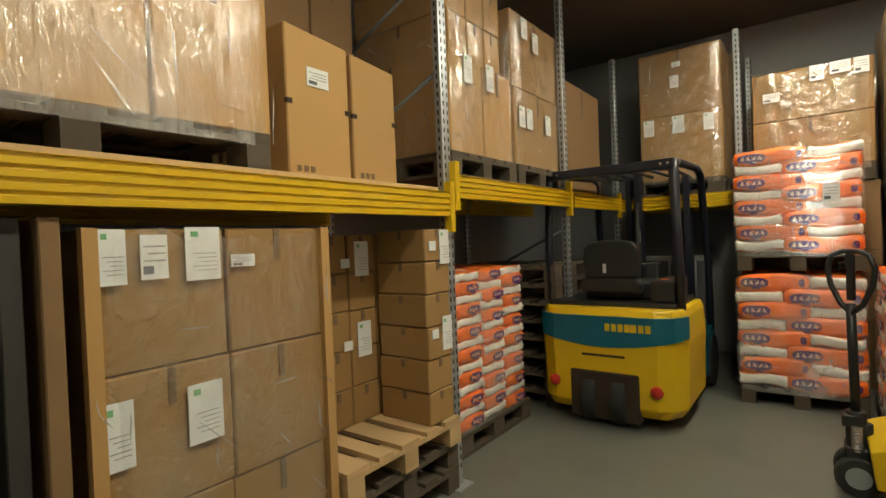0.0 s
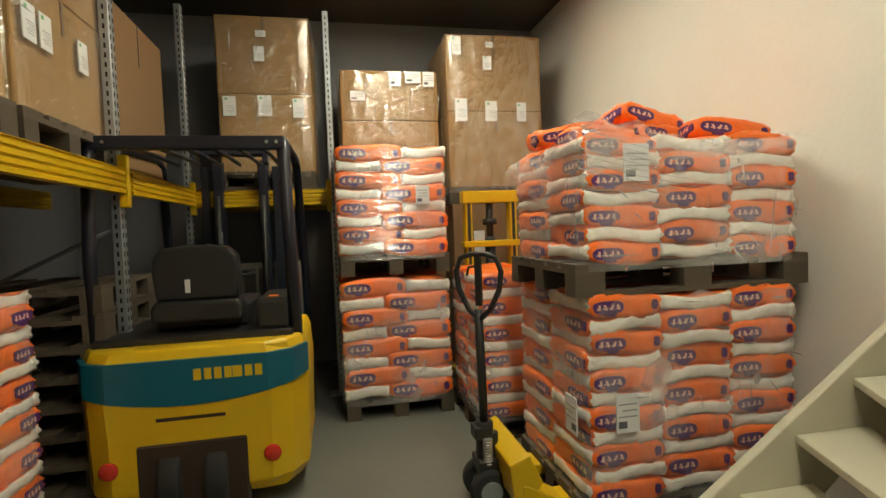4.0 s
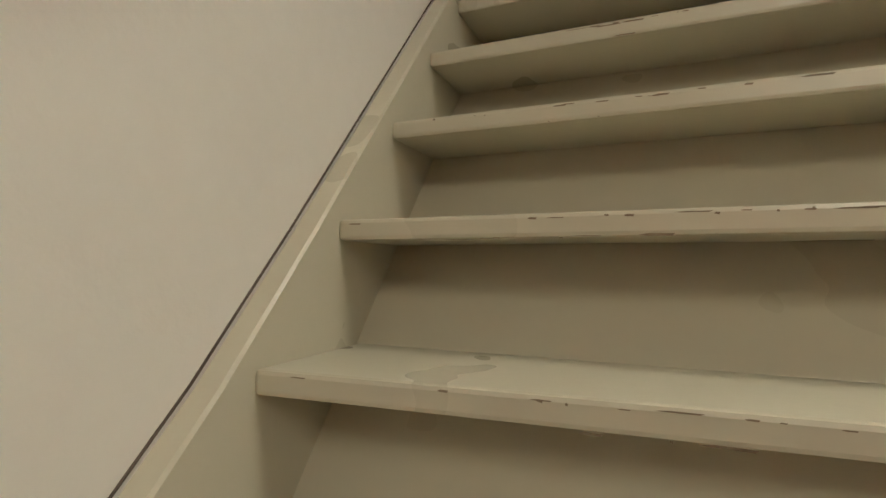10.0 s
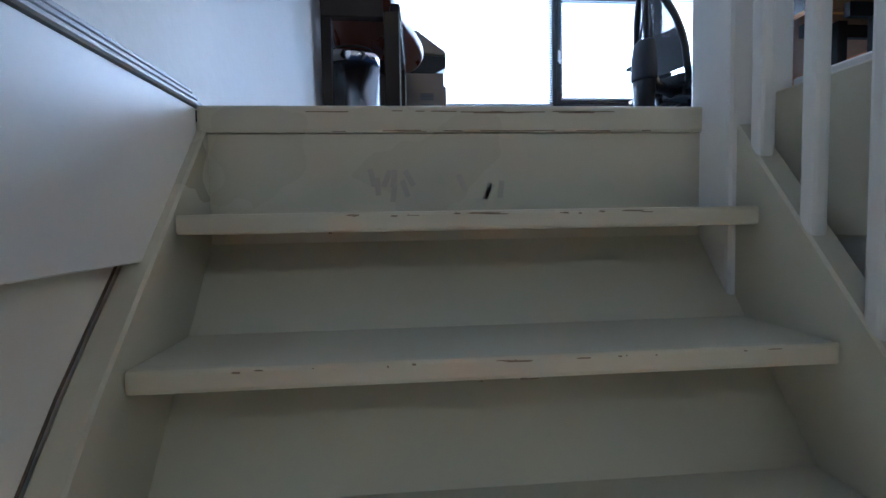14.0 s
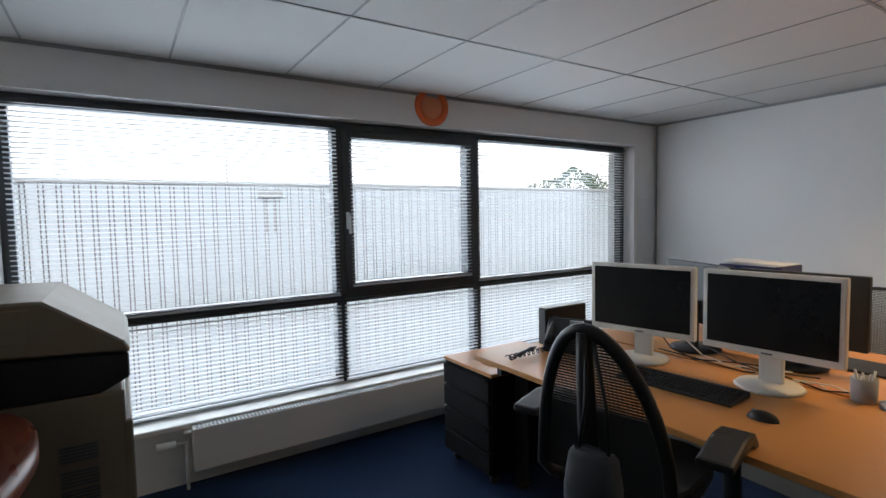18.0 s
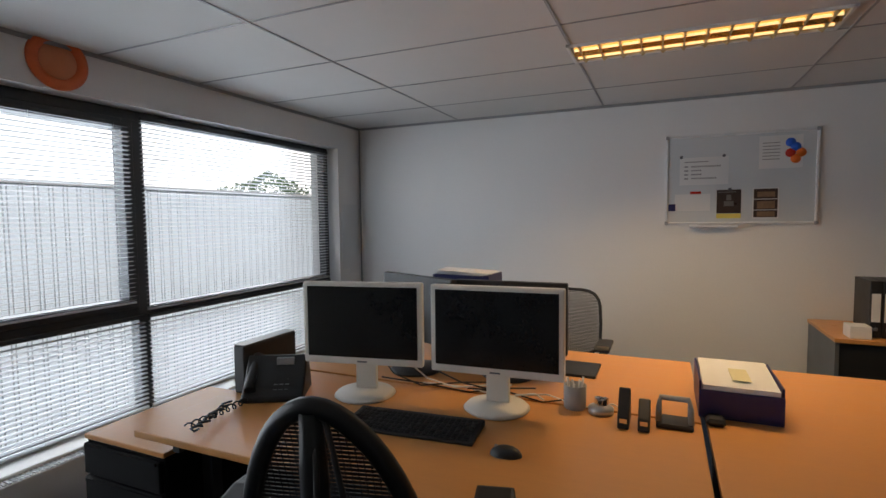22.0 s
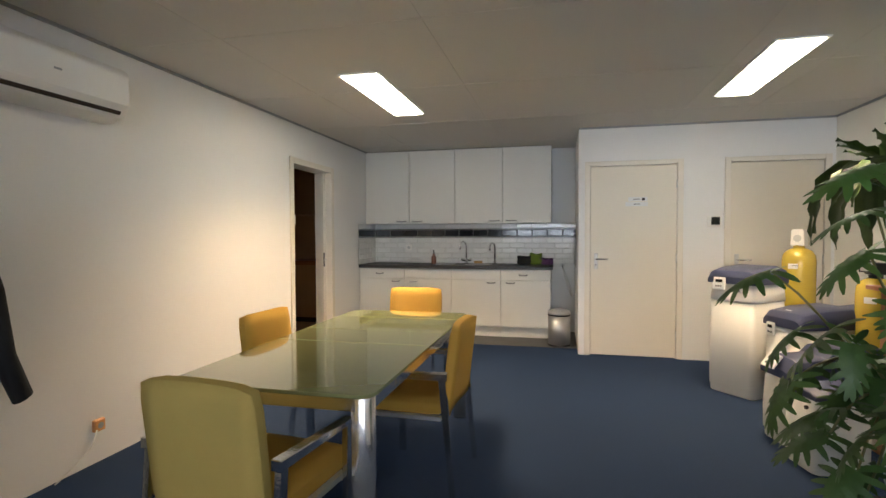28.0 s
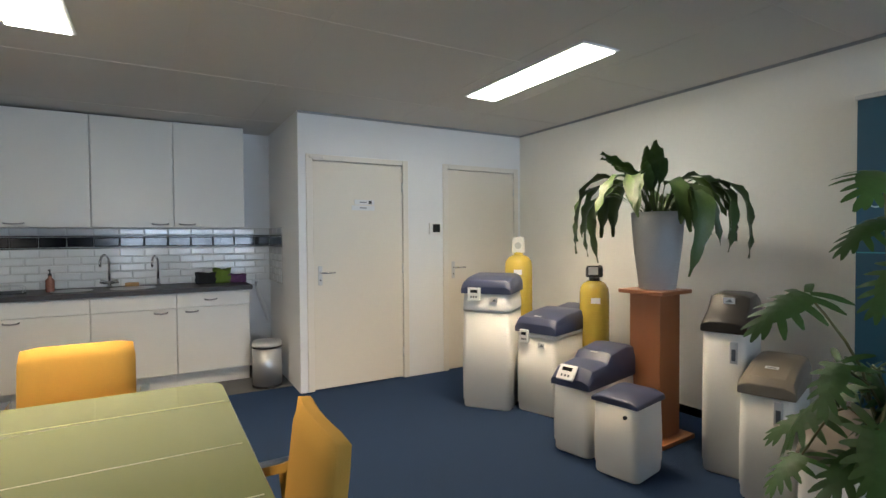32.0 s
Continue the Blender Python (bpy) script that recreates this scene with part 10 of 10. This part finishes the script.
def split_leaf(seed, size):
    """A deeply cut leaf lying along +x with its tip sagging."""
    rnd_ = random.Random(seed)
    bm = B()

    def at(x, y):
        return Vector((x, y, 0.10 * size * (1 - (x / size - 0.35) ** 2 * 3.2) - 0.9 * y * y / size + 0.0))
    n = 6
    # broad blade along the midrib
    mid = []
    for i in range(n + 1):
        x = size * (i / n) * 0.80
        w = size * (0.21 * math.sin(math.pi * min(0.95, (i + 1.6) / (n + 1.8))) ** 0.8 + 0.01)
        mid.append([bm.verts.new(at(x, -w)), bm.verts.new(at(x, 0)), bm.verts.new(at(x, w))])
    for a, b in zip(mid, mid[1:]):
        bm.faces.new((a[0], a[1], b[1], b[0]))
        bm.faces.new((a[1], a[2], b[2], b[1]))
    # finger lobes, fanned from the leaf's base to its tip
    for s in (-1, 1):
        for i in range(n + 1):
            t = i / n
            x = size * t * 0.74
            reach = size * (0.54 - 0.22 * t) * rnd_.uniform(0.85, 1.08)
            ang = math.radians(138 - 126 * t + rnd_.uniform(-5, 5))
            w = size * 0.052 * (1.1 - 0.15 * t)
            px, py = math.cos(ang), math.sin(ang)
            qx, qy = -py, px
            prev = None
            for j, kk in enumerate((0.8, 1.0, 1.1, 0.95, 0.30)):
                d = reach * (0.05 + 0.95 * j / 4)
                bend = 0.12 * reach * (j / 4) ** 2
                cx, cy = x + px * d + bend, py * d
                a = (at(cx + qx * w * kk, s * (cy + qy * w * kk)), at(cx - qx * w * kk, s * (cy - qy * w * kk)))
                cur = [bm.verts.new(v) for v in a]
                if prev:
                    bm.faces.new((prev[0], prev[1], cur[1], cur[0]))
                prev = cur
    for f in bm.faces:
        f.smooth = True
    return mesh_of("leaf", bm, M_LEAFP)


SPLIT = [split_leaf(i, s) for i, s in enumerate((0.20, 0.24, 0.18, 0.16))]
ph = thing("split_leaf_plant", "sprawling split-leaf plant in a pale pot on a black stand", "plant", pose(1.41, -0.70, H))
bm = B()
swell(bm, 0.40, 0.40, [(0, 0.9, 0.9, 0), (0.01, 0.92, 0.92, 0), (0.37, 1, 1, 0), (0.38, 0.98, 0.98, 0)], 0.05)
part("stand", bm, M_CASEB, ph, "matt black stand")
bm = B()
lathe(bm, [(0.0, 0.381), (0.105, 0.381), (0.12, 0.39), (0.15, 0.50), (0.155, 0.60), (0.147, 0.615), (0.138, 0.605), (0.132, 0.57), (0.0, 0.565)], 32)
part("pot", bm, M_POTW, ph, "pale ribbed pot")
rnd = random.Random(5)
# direction, reach and height of each stalk's end: a few tall ones, the rest arching to the light
TIPS = [(-14, 0.47, 1.17), (-20, 0.17, 1.52), (170, 0.10, 1.56), (-5, 0.20, 1.38), (10, 0.24, 1.25), (25, 0.42, 1.02), (-8, 0.40, 0.98), (40, 0.34, 1.12), (8, 0.46, 0.84), (-2, 0.30, 0.72), (18, 0.30, 0.58), (30, 0.36, 0.72), (50, 0.38, 0.88), (62, 0.34, 0.62), (75, 0.40, 0.76), (90, 0.36, 0.95), (105, 0.40, 0.66), (82, 0.26, 1.10), (120, 0.36, 0.84), (20, 0.22, 0.92), (55, 0.22, 0.80), (-25, 0.30, 0.86), (-40, 0.32, 0.62), (0, 0.22, 0.44), (35, 0.26, 0.42), (70, 0.27, 0.46), (140, 0.36, 1.02), (160, 0.40, 0.72), (190, 0.36, 0.90), (215, 0.30, 0.66), (180, 0.26, 1.22), (240, 0.22, 0.80), (-60, 0.24, 0.74), (130, 0.28, 0.52), (100, 0.24, 1.28), (12, 0.38, 0.68)]
for i, (a, reach, z) in enumerate(TIPS):
    a = math.radians(a + rnd.uniform(-4, 4))
    tip = Vector((reach * math.cos(a), reach * math.sin(a), z))
    root = Vector((0.06 * math.cos(a), 0.06 * math.sin(a), 0.56))
    pts = []
    for j in range(7):
        t = j / 6
        pts.append(root.lerp(tip, t) + Vector((0, 0, (0.20 if z < 0.9 else 0.08) * math.sin(math.pi * t))) + Vector((rnd.uniform(-1, 1), rnd.uniform(-1, 1), 0)) * 0.008)
    bm = B()
    hose(bm, pts, [0.006, 0.0056, 0.0052, 0.0048, 0.0044, 0.004, 0.0035], 6)
    st = part("stalk", bm, M_STALK, ph)
    k = rnd.uniform(0.85, 1.12)
    pitch = rnd.uniform(5, 30) if z > 1.35 else rnd.uniform(30, 75)
    m_ = Matrix.Translation(tip) @ pose(0, 0, 0, rnd.uniform(-35, 35), pitch, math.degrees(a) + rnd.uniform(-30, 30)) @ Matrix.Scale(k, 4)
    piece("leaf", SPLIT[i % 4], m_, st)
    # smaller leaves lower on the stalk
    for j in (3, 5) if i % 2 and z < 1.2 else ():
        m_ = Matrix.Translation(pts[j]) @ pose(0, 0, 0, rnd.uniform(-30, 30), rnd.uniform(20, 75), math.degrees(a) + rnd.choice((-60, 60)) + rnd.uniform(-25, 25)) @ Matrix.Scale(rnd.uniform(0.65, 0.9), 4)
        piece("leaf", SPLIT[(i + j) % 4], m_, st)

# ---- banner, sockets, rail round the stairwell ----
bnr = thing("roll_up_banner", "dark teal roll-up banner with pale lettering", "banner", pose(0.20, -0.92, H))
bm = B()
box(bm, -0.04, -0.44, 0, 0.04, 0.44, 0.07)
part("base", bm, M_STEEL, bnr, bevel=0.01, seg=2)
bm = B()
box(bm, -0.002, -0.41, 0.07, 0.002, 0.41, 2.06)
part("print", bm, M_BANNER, bnr)
bm = B()
box(bm, -0.01, -0.42, 2.06, 0.01, 0.42, 2.085)
part("top_bar", bm, M_STEEL, bnr, bevel=0.004)
bm = B()
box(bm, 0.0025, -0.405, 1.245, 0.004, 0.405, 1.252)
part("line", bm, M_TEAL, bnr)
bm = B()
tube(bm, (-0.03, 0, 0.05), (-0.03, 0, 2.06), 0.008)
part("pole", bm, M_STEEL, bnr)
for word, z in (("GR", 1.485), ("ZO", 1.355)):
    text_mesh("lettering", word, 0.085, pose(0.0028, -0.36, z) @ pose(0, 0, 0, 90, 0, 90), M_LETTER, bnr)
wall_socket("socket", "white double socket low on the plant wall", pose(0.0, -2.0, H + 0.42, 0, 0, 90), True)
M_SKIRT = mat("dark_skirting", (0.05, 0.055, 0.07), 0.5)
for n_, a in (("baseboard_plants", (0.001, -4.44, 0.012, -1.16)),):
    bm = B()
    box(bm, a[0], a[1], H, a[2], a[3], H + 0.06)
    solid(n_, bm, M_SKIRT, "dark skirting along the plant wall", kind="structure")
gr = thing("stairwell_railing", "white wooden railing round the stairwell", "railing", pose(1.10, 0, H))
bm = B()
box(bm, -0.02, -0.46, 0.0, 0.06, 1.66, 0.035)
part("bottom_board", bm, M_WHITE, gr, bevel=0.004)
bm = B()
box(bm, -0.015, -0.45, 0.90, 0.055, 1.66, 0.94)
part("top_rail", bm, M_WHITE, gr, bevel=0.006, seg=2)
for i in range(7):
    y = -0.39 + i * 0.132
    bm = B()
    box(bm, 0.004, y - 0.016, 0.035, 0.036, y + 0.016, 0.90)
    part("baluster", bm, M_WHITE, gr)
bm = B()
box(bm, -1.085, -0.415, -0.195, -0.045, -0.402, -0.002)
part("end_fascia", bm, M_WHITE, gr)
